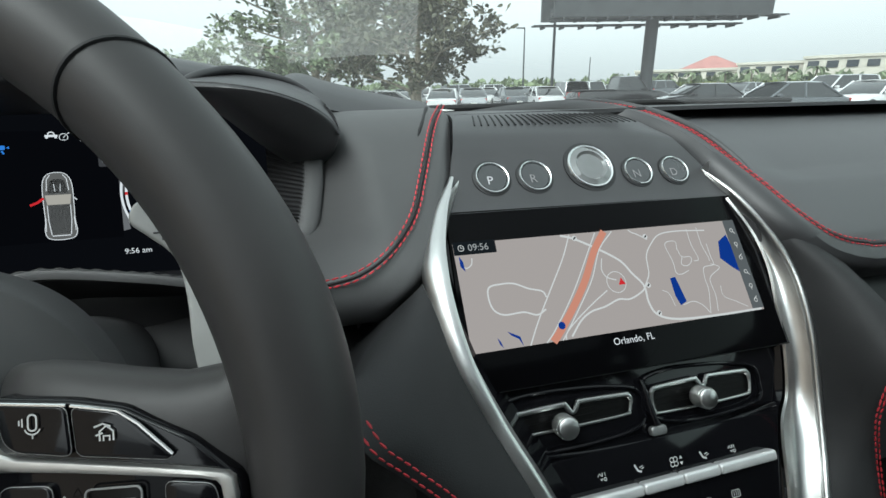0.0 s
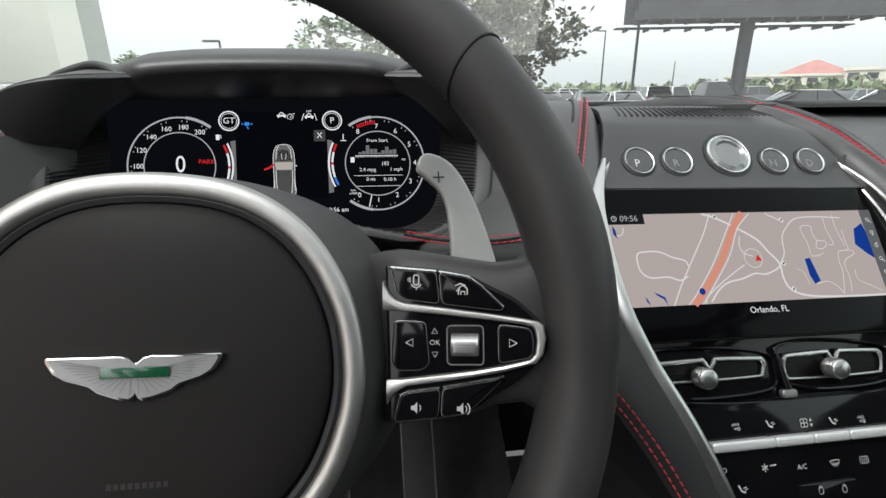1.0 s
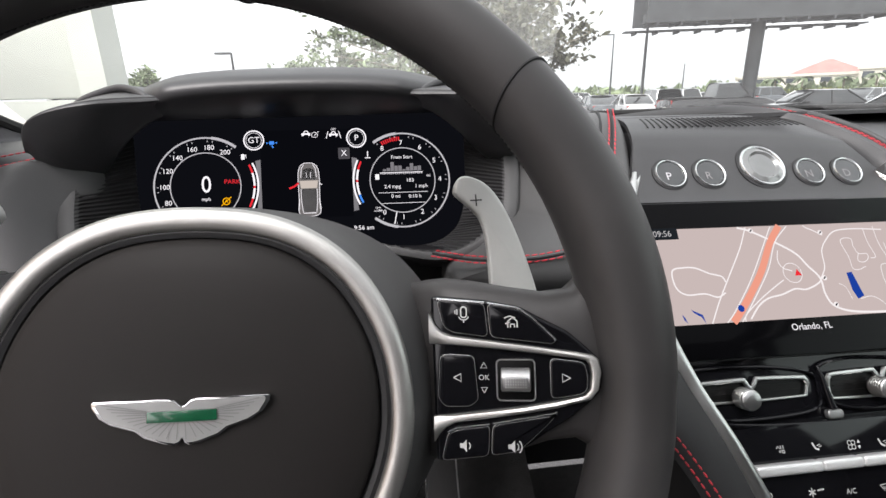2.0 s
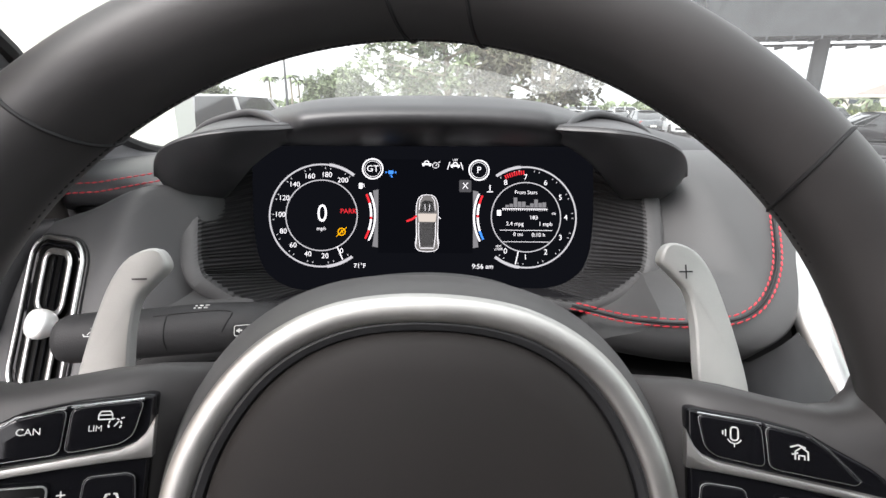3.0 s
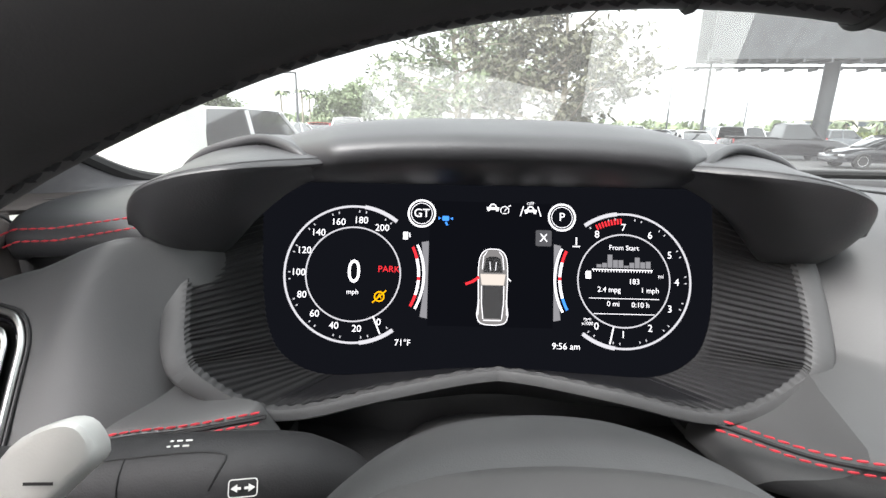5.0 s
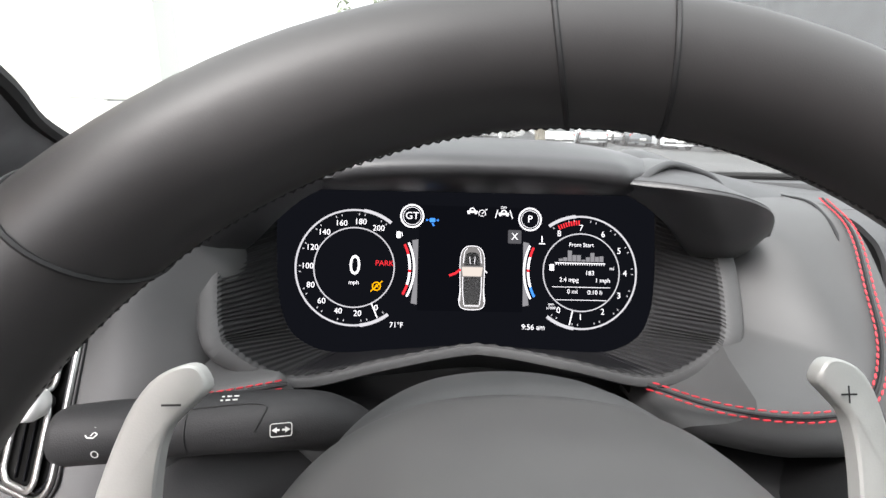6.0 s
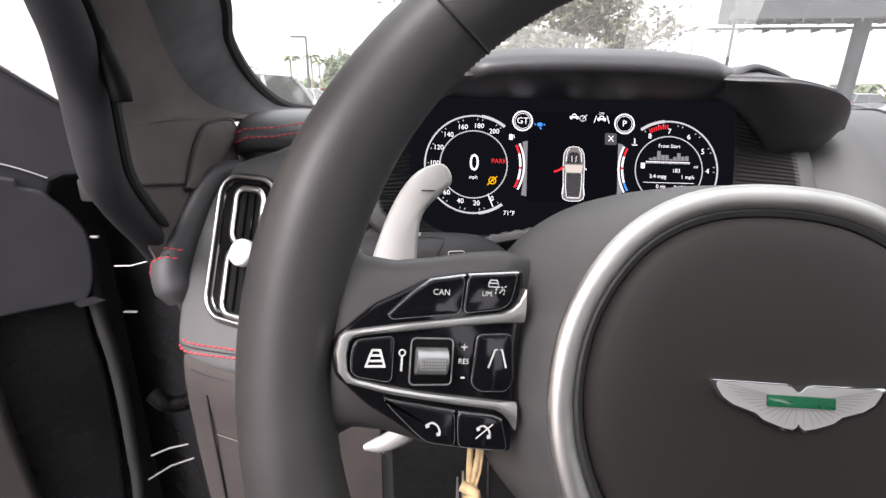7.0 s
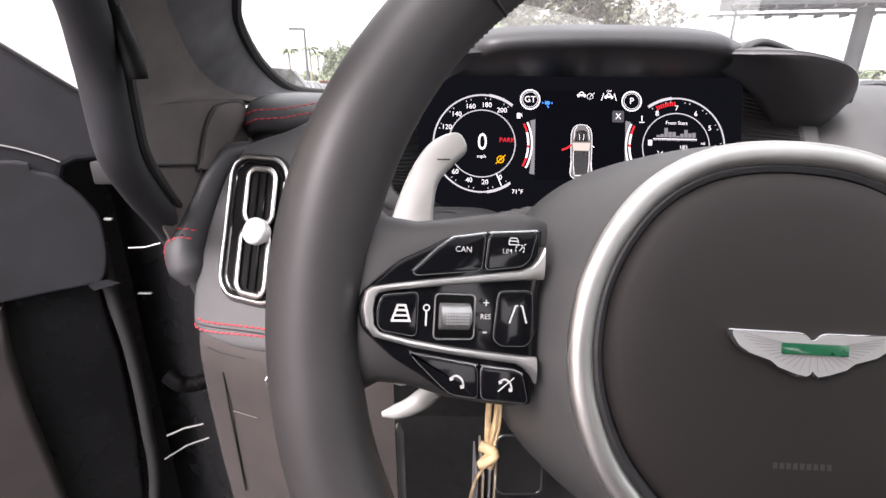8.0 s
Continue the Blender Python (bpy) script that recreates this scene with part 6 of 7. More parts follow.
def lean(pts, cu=-0.0060, cv=-0.0060):
    """The vent's outlines lean along the dash."""
    return [(x + cu - 0.17 * (y + cv) - 0.001, y + cv) for x, y in pts]


o = lean(rounded(0.0590, 0.113, 0.017, 8))
piece("outer_bezel", tube([(x, y, 0) for x, y in o], 0.0017, 10, True), SATIN, side_vent, LV @ Matrix.Translation((0, 0, -0.0035)), "satin metal bezel")
piece("bezel_step", tube([(x, y, 0) for x, y in lean(rounded(0.0640, 0.118, 0.019, 8))], 0.0010, 8, True), BLACKPL, side_vent, LV @ Matrix.Translation((0, 0, -0.0052)))
# flat near-black sheet: the dark down in the vent is in its colour
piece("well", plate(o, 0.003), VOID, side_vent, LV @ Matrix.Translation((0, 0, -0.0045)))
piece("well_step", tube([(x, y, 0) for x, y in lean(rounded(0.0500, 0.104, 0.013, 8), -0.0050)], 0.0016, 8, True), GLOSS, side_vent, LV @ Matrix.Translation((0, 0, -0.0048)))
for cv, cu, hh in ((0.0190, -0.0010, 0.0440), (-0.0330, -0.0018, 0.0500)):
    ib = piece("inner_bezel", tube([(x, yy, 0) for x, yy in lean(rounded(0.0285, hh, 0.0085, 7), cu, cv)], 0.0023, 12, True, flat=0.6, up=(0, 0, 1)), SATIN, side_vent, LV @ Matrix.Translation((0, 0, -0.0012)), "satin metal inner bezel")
    # the opening's inner shade is painted on a thin black plate
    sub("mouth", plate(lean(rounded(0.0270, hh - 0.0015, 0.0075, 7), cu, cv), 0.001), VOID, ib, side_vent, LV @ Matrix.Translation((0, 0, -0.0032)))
    for k in (-0.0035, 0.0045):
        sub("vane", plate(lean([(k - 0.0005, -hh * 0.42), (k + 0.0005, -hh * 0.42), (k + 0.0005, hh * 0.42), (k - 0.0005, hh * 0.42)], cu, cv), 0.002), GLOSS, ib, side_vent, LV @ Matrix.Translation((0, 0, -0.0016)))
piece("knob", lathe([(0.0001, 0.0100), (0.0084, 0.0098), (0.0097, 0.0090), (0.0104, 0.0074), (0.0104, 0.0030), (0.0080, -0.0020)], 36), KNOB, side_vent, LV @ Matrix.Translation((0.0080, -0.0098, 0.002)), "round silver knob with a whitened face")
piece("knob_stem", lathe([(0.0050, 0.002), (0.0050, -0.004), (0.0040, -0.005)], 20), BLACKPL, side_vent, LV @ Matrix.Translation((0.0080, -0.0098, 0.0)))
bolster = tube(spline([(-0.036, 0.062, -0.012), (-0.052, 0.052, -0.008), (-0.0620, 0.032, -0.005), (-0.0670, 0.008, -0.003), (-0.0700, -0.015, -0.002), (-0.0700, -0.038, -0.002), (-0.0620, -0.060, -0.010)], 40), np.interp(np.linspace(0, 1, 40), [0, 0.15, 0.4, 0.72, 0.92, 1], [0.005, 0.0095, 0.0125, 0.0155, 0.0150, 0.008]), 20)
roll = piece("bolster", bolster, LEATHER, side_vent, LV, "rolled leather edge")
for t in (0.0, 1.0):
    dv = -0.0095 * t
    sub("stitching", stitches(spline([(-0.0857, -0.0400 + dv * 1.2, -0.0005), (-0.0824, -0.0280 + dv, 0.0082), (-0.0735, -0.0205 + dv, 0.0136), (-0.0640, -0.0178 + dv * 0.8, 0.0127), (-0.0556, -0.0170 + dv * 0.75, 0.0050)], 24)), THREAD, roll, side_vent, LV, "red thread")
    piece("stitching", stitches(spline([(-0.0535, -0.0820 - t * 0.0065, -0.0125), (-0.0440, -0.0862 - t * 0.0068, -0.0065), (-0.0300, -0.0868 - t * 0.0070, -0.0052), (0.0010, -0.0832 - t * 0.0066, -0.0050), (0.0300, -0.0803 - t * 0.0055, -0.0050), (0.0800, -0.0770 - t * 0.0050, -0.0050)], 40)), THREAD, side_vent, LV, "red thread")
sub("welt", tube(spline([(-0.0852, -0.0445, -0.0010), (-0.0805, -0.0335, 0.0092), (-0.0725, -0.0262, 0.0134), (-0.0620, -0.0228, 0.0110)], 16), 0.0010, 6), BLACKTHREAD, roll, side_vent, LV)
piece("welt", tube(spline([(-0.0490, -0.0892, -0.0085), (-0.0400, -0.0905, -0.0062), (-0.0200, -0.0893, -0.0058), (0.0200, -0.0848, -0.0056), (0.0800, -0.0802, -0.0056)], 30), 0.0006, 6), BLACKTHREAD, side_vent, LV)

# ---- end of the dash, pillar, door opening ----
pillar = thing("windscreen_pillar", "charcoal suede windscreen pillar with a rubber door seal", "pillar", (-0.34, 0.3, 1.1), kind="structure")
glass_edge = spline([(-0.205, 0.475, 1.117), (-0.262, 0.455, 1.1175), (-0.300, 0.420, 1.124), (-0.312, 0.365, 1.148), (-0.300, 0.285, 1.180), (-0.275, 0.220, 1.212), (-0.262, 0.10, 1.28), (-0.255, -0.08, 1.38), (-0.25, -0.34, 1.50)], 44)
mid_edge = spline([(-0.235, 0.40, 1.116), (-0.285, 0.385, 1.117), (-0.325, 0.345, 1.120), (-0.333, 0.290, 1.140), (-0.318, 0.225, 1.172), (-0.300, 0.170, 1.206), (-0.288, 0.06, 1.27), (-0.282, -0.11, 1.37), (-0.28, -0.36, 1.49)], 44)
out_edge = spline([(-0.28, 0.345, 1.112), (-0.306, 0.295, 1.116), (-0.322, 0.255, 1.117), (-0.344, 0.203, 1.119), (-0.332, 0.172, 1.155), (-0.318, 0.140, 1.195), (-0.312, 0.03, 1.26), (-0.305, -0.13, 1.36), (-0.30, -0.38, 1.48)], 44)
piece("pillar_cover", grid([[tuple(a) for a in glass_edge], [tuple(a) for a in (glass_edge + mid_edge) / 2 + np.array((0.003, -0.004, 0.0))], [tuple(a) for a in mid_edge]], thick=0.004), SUEDE, pillar)
piece("inner_pillar_panel", grid([[tuple(a) for a in mid_edge * (1 - k) + out_edge * k + np.array((0.003, -0.004, 0.0)) * math.sin(k * math.pi)] for k in np.linspace(0, 1, 6)], thick=0.004), PILLAR_TRIM, pillar)
piece("frit_band", tube(glass_edge + np.array((0.003, 0.004, 0.002)), 0.0062, 8), RUBBER, pillar, label="black rubber edge")
seal = spline([(-0.295, -0.42, 1.50), (-0.305, -0.15, 1.37), (-0.309, 0.02, 1.275), (-0.312, 0.105, 1.215), (-0.316, 0.132, 1.178), (-0.326, 0.150, 1.145), (-0.330, 0.156, 1.112), (-0.334, 0.164, 1.086), (-0.341, 0.190, 1.058), (-0.3490, 0.222, 1.030), (-0.352, 0.245, 1.000), (-0.347, 0.262, 0.955), (-0.340, 0.270, 0.88), (-0.334, 0.270, 0.70)], 90)
piece("door_seal", tube(seal, 0.0125, 16, flat=0.9), DOORTRIM, pillar, label="thick charcoal door seal")
piece("seal_lip", tube(seal + np.array((0.011, 0.010, 0.003)), 0.0035, 8), RUBBER, pillar)
recess = spline([(-0.288, 0.040, 1.255), (-0.300, 0.108, 1.212), (-0.3090, 0.143, 1.178), (-0.3065, 0.150, 1.155), (-0.3050, 0.1515, 1.140), (-0.3050, 0.152, 1.136)], 30)
# near-black tube imitates the shade inside the recess
piece("grab_recess", tube(recess, np.interp(np.linspace(0, 1, 30), [0, 0.7, 0.95, 1], [0.0055, 0.0065, 0.0060, 0.0030]), 12, flat=0.8), VOID, pillar, label="black grab recess")


def end_at(k, z, lift=0.0):
    """A place on the end panel, from its front edge (0) to the seal (1)."""
    return (-0.305 - 0.039 * k + 0.92 * lift, 0.295 - 0.092 * k - 0.39 * lift, 1.138 + (z - 1.138) * 1.08)


piece("end_panel", grid([[tuple(np.array(end_at(k, z)) + (0, 0.5 * max(0.0, 1.060 - z) * k, 0)) for z in np.linspace(1.005, 1.120, 10)] for k in np.linspace(0, 1.05, 7)], thick=0.004), PILLAR_TRIM, pillar)
piece("end_panel_joint", tube([end_at(k, 1.068 + 0.0133 * k, 0.0052) for k in (0, 0.35, 0.7, 1)], 0.0011, 6), BLACKTHREAD, pillar)
CAP = [(0.58, 1.071), (0.56, 1.080), (0.51, 1.092), (0.45, 1.104), (0.36, 1.1145), (0.28, 1.1180), (0.15, 1.1192), (0.05, 1.1180), (0.005, 1.1100), (0.10, 1.1000), (0.20, 1.0910), (0.26, 1.0830), (0.30, 1.0720)]
cap = spline(CAP, 50, True)
mid = cap.mean(axis=0)
piece("end_cap", grid([[end_at(*(mid + (p - mid) * f), h) for p in cap] for f, h in ((1.0, 0.002), (0.99, 0.0065), (0.95, 0.0085), (0.8, 0.0098), (0.4, 0.0105), (0.02, 0.0107))], True, caps=True), PILLAR_TRIM, pillar, label="curved trim cap")
piece("end_cap_joint", tube([end_at(*(mid + (p - mid) * 1.02), 0.0056) for p in cap[:34]], 0.0010, 6), BLACKTHREAD, pillar)
jamb = [[(-0.335 - 0.22 * k, 0.255 + 0.15 * k + 0.012 * math.sin(k * 6), z) for z in np.linspace(0.38, 1.110, 10)] for k in np.linspace(0, 1, 10)]
piece("door_jamb", grid(jamb, thick=0.006), JAMB, pillar, label="gloss black door jamb")
piece("jamb_bracket", tube([(-0.396, 0.241, 0.998), (-0.381, 0.240, 0.999), (-0.367, 0.240, 1.003)], 0.0008, 6), DULLSTEEL, pillar)
piece("jamb_bracket", box(0.007, 0.003, 0.0022, (-0.410, 0.244, 1.023), 0.0008), DULLSTEEL, pillar)
piece("jamb_bracket", box(0.012, 0.003, 0.0012, (-0.392, 0.243, 0.954), 0.0005), DULLSTEEL, pillar)
piece("hinge", box(0.020, 0.012, 0.020, (-0.415, 0.262, 1.060), 0.003), RUBBER, pillar)
piece("check_strap", tube([(-0.364, 0.245, 0.809), (-0.384, 0.245, 0.8035), (-0.403, 0.245, 0.794)], 0.0010, 6), DULLSTEEL, pillar)
piece("check_strap", tube([(-0.361, 0.245, 0.792), (-0.385, 0.245, 0.782), (-0.411, 0.245, 0.764)], 0.0009, 6), DULLSTEEL, pillar)
boot = spline([(-0.392, 0.250, 0.863), (-0.383, 0.247, 0.857), (-0.374, 0.247, 0.854), (-0.362, 0.249, 0.855), (-0.350, 0.254, 0.858)], 60)
piece("cable_boot", tube(boot, [0.0066 + 0.0013 * (k % 2) for k in range(60)], 14), JAMB, pillar, label="ribbed rubber cable boot")
corner = thing("dash_corner_pad", "black leather dash corner pad with red stitching", "dash trim", (-0.30, 0.29, 1.09))
rows = []
for x in np.linspace(-0.302, -0.176, 26):
    e = max(0, (-0.290 - x) / 0.012)
    rows.append([(x, y + 0.012 * e * e, z - 0.006 * e * e) for y, z in spline([(0.42, 1.122), (0.34, 1.124), (0.295, 1.120), (0.280, 1.110), (0.279, 1.100), (0.286, 1.092), (0.32, 1.088)], 20)])
piece("pad", grid(rows, thick=0.003), LEATHER, corner)
for z in (1.1110, 1.1035):
    piece("stitching", stitches([(x, 0.2768 + 0.006 * max(0, (-0.290 - x) / 0.010) ** 2, z - (0.004 * max(0, (-0.285 - x) / 0.012)) + 0.05 * (x + 0.298) + 0.11 * max(0.0, x + 0.262) * (1 if z > 1.108 else 1.2)) for x in np.linspace(-0.298, -0.18, 30)]), THREAD, corner, label="red thread")
# lower end of the dash beside the door
rows = []
for x in np.concatenate((np.linspace(-0.3240, -0.314, 5), np.linspace(-0.304, -0.16, 12))):
    e = max(0.0, (-0.312 - x) / 0.012)
    back = -0.38 * (min(x, -0.245) + 0.245)
    rows.append([(x, y + back + 0.012 * e ** 3, z) for y, z in spline([(0.205, 0.962), (0.185, 0.954), (0.168, 0.946), (0.158, 0.936), (0.156, 0.90), (0.162, 0.80), (0.178, 0.68), (0.20, 0.60)], 24)])
rows.insert(0, [(x - 0.001, y + 0.05, z) for x, y, z in rows[0]])
# added dark block that shuts a light gap behind the corner pad
piece("pad_filler", box(0.10, 0.03, 0.06, (-0.262, 0.315, 1.062), 0.004), BLACKPL, corner)
lowpad = thing("lower_end_panel", "dark brown lower dash panel beside the open door", "dash trim", (-0.25, 0.16, 0.6))
piece("panel", grid(rows, thick=0.004), BROWN_SUEDE, lowpad)


def low_at(x, z, lift=0.0022):
    y = float(np.interp(-z, [-0.985, -0.972, -0.956, -0.94, -0.90, -0.80, -0.68], [0.205, 0.205, 0.188, 0.1605, 0.156, 0.162, 0.178]))
    return (x, y - 0.38 * (min(x, -0.245) + 0.245) - lift, z)


piece("crease", tube([low_at(-0.310, 0.9350), low_at(-0.298, 0.9335), low_at(-0.278, 0.9340), low_at(-0.220, 0.9365)], 0.0009, 6), BLACKTHREAD, lowpad)
piece("panel_joint", tube(spline([low_at(-0.2975, 0.9170), low_at(-0.2965, 0.89), low_at(-0.2970, 0.85), low_at(-0.2985, 0.79)], 14), 0.0009, 6), BLACKTHREAD, lowpad)
piece("trim_line", tube([low_at(-0.293, 0.8820), low_at(-0.270, 0.8820)], 0.0003, 6), SATIN, lowpad)
piece("release_handle", tube([low_at(-0.250, 0.934, 0.004), low_at(-0.254, 0.926, 0.010), low_at(-0.252, 0.916, 0.006), low_at(-0.247, 0.908, 0.004)], 0.0009, 8), DULLSTEEL, lowpad)

door = thing("driver_door", "open black driver door seen edge on beside the dash", "car door", (-0.47, 0.30, 0.4))
DM = frame_at((-0.438, 0.30, 0.0), (0.8, 0.6, 0.0), (0, 0, 1))


def leaf(pts):
    """Door outlines are given from the hinge outwards."""
    return [(-p[0], *p[1:]) for p in pts]


upper = plate(leaf([(0.045, 0.98), (0.038, 1.050), (0.034, 1.0605), (0.024, 1.0650), (-0.02, 1.0655), (-0.03, 1.092), (0.0, 1.1142), (0.052, 1.157), (0.11, 1.200), (0.60, 1.215), (1.0, 1.20), (1.0, 0.98)]), 0.05, 0.006, 3)
piece("upper_trim", upper, DOORTRIM, door, DM, smooth=False)
piece("sill_strip", tube(leaf([(-0.03, 1.095, 0.0), (0.0, 1.1165, 0.0), (0.052, 1.1595, 0.0), (0.11, 1.2025, 0.0), (0.60, 1.2175, 0.0)]), 0.0022, 6), BLACKPL, door, DM)
arm_rest = plate(leaf([tuple(v) for v in spline([(0.0165, 1.008), (0.0225, 1.028), (0.034, 1.046), (0.052, 1.060), (0.12, 1.072), (0.60, 1.05), (0.60, 0.94), (0.074, 0.950), (0.034, 0.948), (0.020, 0.968)], 60, True)]), 0.008, 0.003, 3)
piece("armrest", arm_rest, DOORTRIM, door, DM @ Matrix.Translation((0, 0, 0.012)), smooth=False)
# pale tube drawn for the highlight along the armrest's top
piece("armrest_glint", tube(spline(leaf([(0.036, 1.0660, 0.001), (0.050, 1.0740, 0.001), (0.070, 1.0825, 0.001), (0.12, 1.096, 0.001), (0.30, 1.10, 0.001)]), 24), 0.0007, 6), PADDLE, door, DM)
piece("lower_skin", plate(leaf([(0.030, 0.99), (0.0295, 0.90), (0.0270, 0.866), (0.0298, 0.766), (0.038, 0.672), (0.10, 0.42), (1.0, 0.42), (1.0, 0.99)]), 0.05, 0.006, 3), JAMB, door, DM @ Matrix.Translation((0, 0, -0.002)), label="gloss black lower door")
piece("edge_seal", tube(spline(leaf([(0.022, 0.985, 0.0), (0.022, 0.93, 0.0), (0.018, 0.865, 0.0), (0.020, 0.77, 0.0), (0.030, 0.665, 0.0), (0.09, 0.42, 0.0)]), 30), 0.0065, 10), RUBBER, door, DM)
piece("door_pocket", plate(leaf([(0.102, 0.945), (0.1055, 0.90), (0.1065, 0.845), (0.1020, 0.730), (0.105, 0.60), (0.70, 0.60), (0.70, 0.95)]), 0.03, 0.006, 3), BROWN_SUEDE, door, DM @ Matrix.Translation((0, 0, 0.014)))
piece("outer_skin", plate(leaf([(0.0, 0.44), (-0.02, 1.06), (0.10, 1.17), (1.0, 1.17), (1.0, 0.44)]), 0.012, 0.004), JAMB, door, DM @ Matrix.Translation((0, 0, -0.055)))
piece("window_pane", plate(leaf([(0.03, 1.14), (0.40, 1.50), (0.95, 1.50), (1.0, 1.19), (0.11, 1.19)]), 0.004), GLASS, door, DM @ Matrix.Translation((0, 0, -0.03))).visible_shadow = False

# ---- footwell, pedals, tag ----
foot = thing("footwell", "dark carpeted driver footwell", "footwell", (0, 0.5, 0.35), kind="structure")
piece("carpet", grid([[(x, y, z) for y, z in ((-0.5, 0.36), (0.35, 0.36), (0.62, 0.52), (0.70, 0.95))] for x in np.linspace(-0.42, 0.30, 4)], thick=0.01), CARPET, foot)
pedals = thing("pedals", "black rubber pedals hanging in the footwell", "pedals", (0, 0.45, 0.5))
PB = frame_at((-0.012, 0.40, 0.612), (1, 0, 0), (0, 0.25, 0.95))
piece("brake_pad", plate(rounded(0.066, 0.088, 0.012, 5), 0.02, 0.004), RUBBER, pedals, PB)
piece("brake_frame", tube([(x, y, 0) for x, y in rounded(0.066, 0.088, 0.012, 5)], 0.0016, 6, True), SATIN, pedals, PB)
piece("brake_arm", box(0.02, 0.02, 0.30, (-0.012, 0.45, 0.79)), BLACKPL, pedals)
PA = frame_at((0.125, 0.42, 0.60), (1, 0, 0), (0, 0.5, 0.86))
piece("accelerator_pad", plate(rounded(0.048, 0.16, 0.010, 5), 0.02, 0.004), RUBBER, pedals, PA)
piece("accelerator_frame", tube([(x, y, 0) for x, y in rounded(0.048, 0.16, 0.010, 5)], 0.0013, 6, True), SATIN, pedals, PA)
piece("footrest_trim", plate([(-0.030, -0.10), (0.016, -0.10), (0.010, 0.035), (0.004, 0.045), (-0.022, 0.020)], 0.02, 0.004), PADDLE, pedals, frame_at((-0.176, 0.25, 0.745), (1, 0, 0), (0, 0.3, 0.95)), "pale grey footrest trim")
piece("column_lever", tube(spline([(-0.118, 0.090, 0.975), (-0.132, 0.078, 0.968), (-0.144, 0.072, 0.964), (-0.156, 0.070, 0.962)], 16), np.interp(np.linspace(0, 1, 16), [0, 0.4, 0.8, 1], [0.005, 0.0058, 0.004, 0.0015]), 12), PADDLE, column, label="cast metal lever tip")
tag = thing("key_tag", "string tag tied below the wheel with a printed card", "tag", (-0.10, 0.03, 0.9))
STRING = mat("pale_string", (0.68, 0.50, 0.28), 0.8, grain=0.4, size=900, vary=0.2, vary_size=200)
for dx in (-0.0012, 0.0016):
    piece("string", tube(spline([(-0.0985 + dx, 0.040, 1.010), (-0.0995 + dx * 1.4, 0.036, 0.990), (-0.1010 + dx * 0.4, 0.032, 0.975)], 12), 0.0014, 8), STRING, tag)
piece("knot", tube(spline([(-0.1050, 0.030, 0.977), (-0.0985, 0.0265, 0.975), (-0.1045, 0.0265, 0.969), (-0.0990, 0.031, 0.970), (-0.1010, 0.0290, 0.965)], 24), 0.0024, 10), STRING, tag)
piece("string_end", tube(spline([(-0.1010, 0.030, 0.968), (-0.1060, 0.032, 0.955), (-0.1085, 0.033, 0.942), (-0.1070, 0.034, 0.930)], 16), 0.0007, 6), STRING, tag)
piece("string_end", tube(spline([(-0.1000, 0.030, 0.970), (-0.0965, 0.032, 0.985), (-0.0955, 0.035, 1.000)], 12), 0.0006, 6), STRING, tag)
for k, dx in enumerate((0.0, 0.0022, 0.0046, 0.0066)):
    piece("card", box(0.0009, 0.028, 0.110, (-0.1055 + dx * 1.3, 0.046, 0.898 + 0.004 * k), 0.0002), mat("tag_card", (0.42, 0.36, 0.28) if k % 2 else (0.20, 0.20, 0.21), 0.6, vary=0.25, vary_size=90), tag, label="printed card seen edge on")

# ---- cabin shell ----
shell = thing("cabin_shell", "dark headliner, rear wall and far door close the cabin", "cabin", (0.4, -0.6, 0.4), kind="structure")
for x, w in ((-0.22, 0.16), (1.02, 0.16)):
    piece("headliner", grid([[(x + s * w / 2, y, 1.585 - 0.02 * abs(s) + 0.03 * math.sin((y + 1.6) / 1.5 * 2.2)) for s in (-1, 0, 1)] for y in np.linspace(-1.7, -0.28, 10)], thick=0.02), SUEDE, shell)
for y, w in ((-0.31, 0.06), (-1.62, 0.18)):
    piece("roof_crossbar", box(1.2, w, 0.03, (CX, y, 1.60), 0.01), SUEDE, shell)
# unseen roof glass; its size and tint set how much top light enters
piece("glass_roof", box(1.14, 0.66, 0.006, (CX, -0.65, 1.635)), ROOFGLASS, shell, label="unseen tinted glass roof that limits light from above")
piece("far_window", box(0.005, 1.75, 0.44, (1.165, -0.62, 1.34)), GLASS, shell, label="clear side window")
# unseen solid roof, added to cut light on the wheel from behind
piece("shading_headliner", box(1.2, 0.66, 0.03, (CX, -1.30, 1.62), 0.01), SUEDE, shell)
piece("rear_wall", box(1.5, 0.03, 0.95, (CX, -1.72, 0.85)), SUEDE, shell)
# unseen and opaque black, so no light enters from the rear
piece("opaque_rear_window", box(1.2, 0.01, 0.3, (CX, -1.74, 1.45)), GLOSS, shell)
piece("floor_pan", box(1.6, 2.6, 0.03, (CX, -0.6, 0.33)), CARPET, shell)
piece("far_door", box(0.06, 2.1, 0.75, (1.16, -0.6, 0.75), 0.02), SOFT, shell)
piece("near_rear_door", box(0.06, 0.9, 0.75, (-0.42, -1.25, 0.75), 0.02), SOFT, shell)
piece("bulkhead", box(1.6, 0.03, 0.75, (CX, 0.72, 0.73)), BLACKPL, shell)
for x in (-0.40, 1.15):
    piece("roof_rail", box(0.05, 1.5, 0.06, (x, -1.0, 1.56), 0.02), SUEDE, shell)
    piece("centre_pillar", box(0.06, 0.12, 1.2, (x, -0.85, 1.0), 0.02), SUEDE, shell)
far_pillar = [(2 * CX - x, y, z) for x, y, z in spline([tuple(v) for v in glass_edge[5::5]], 20)]
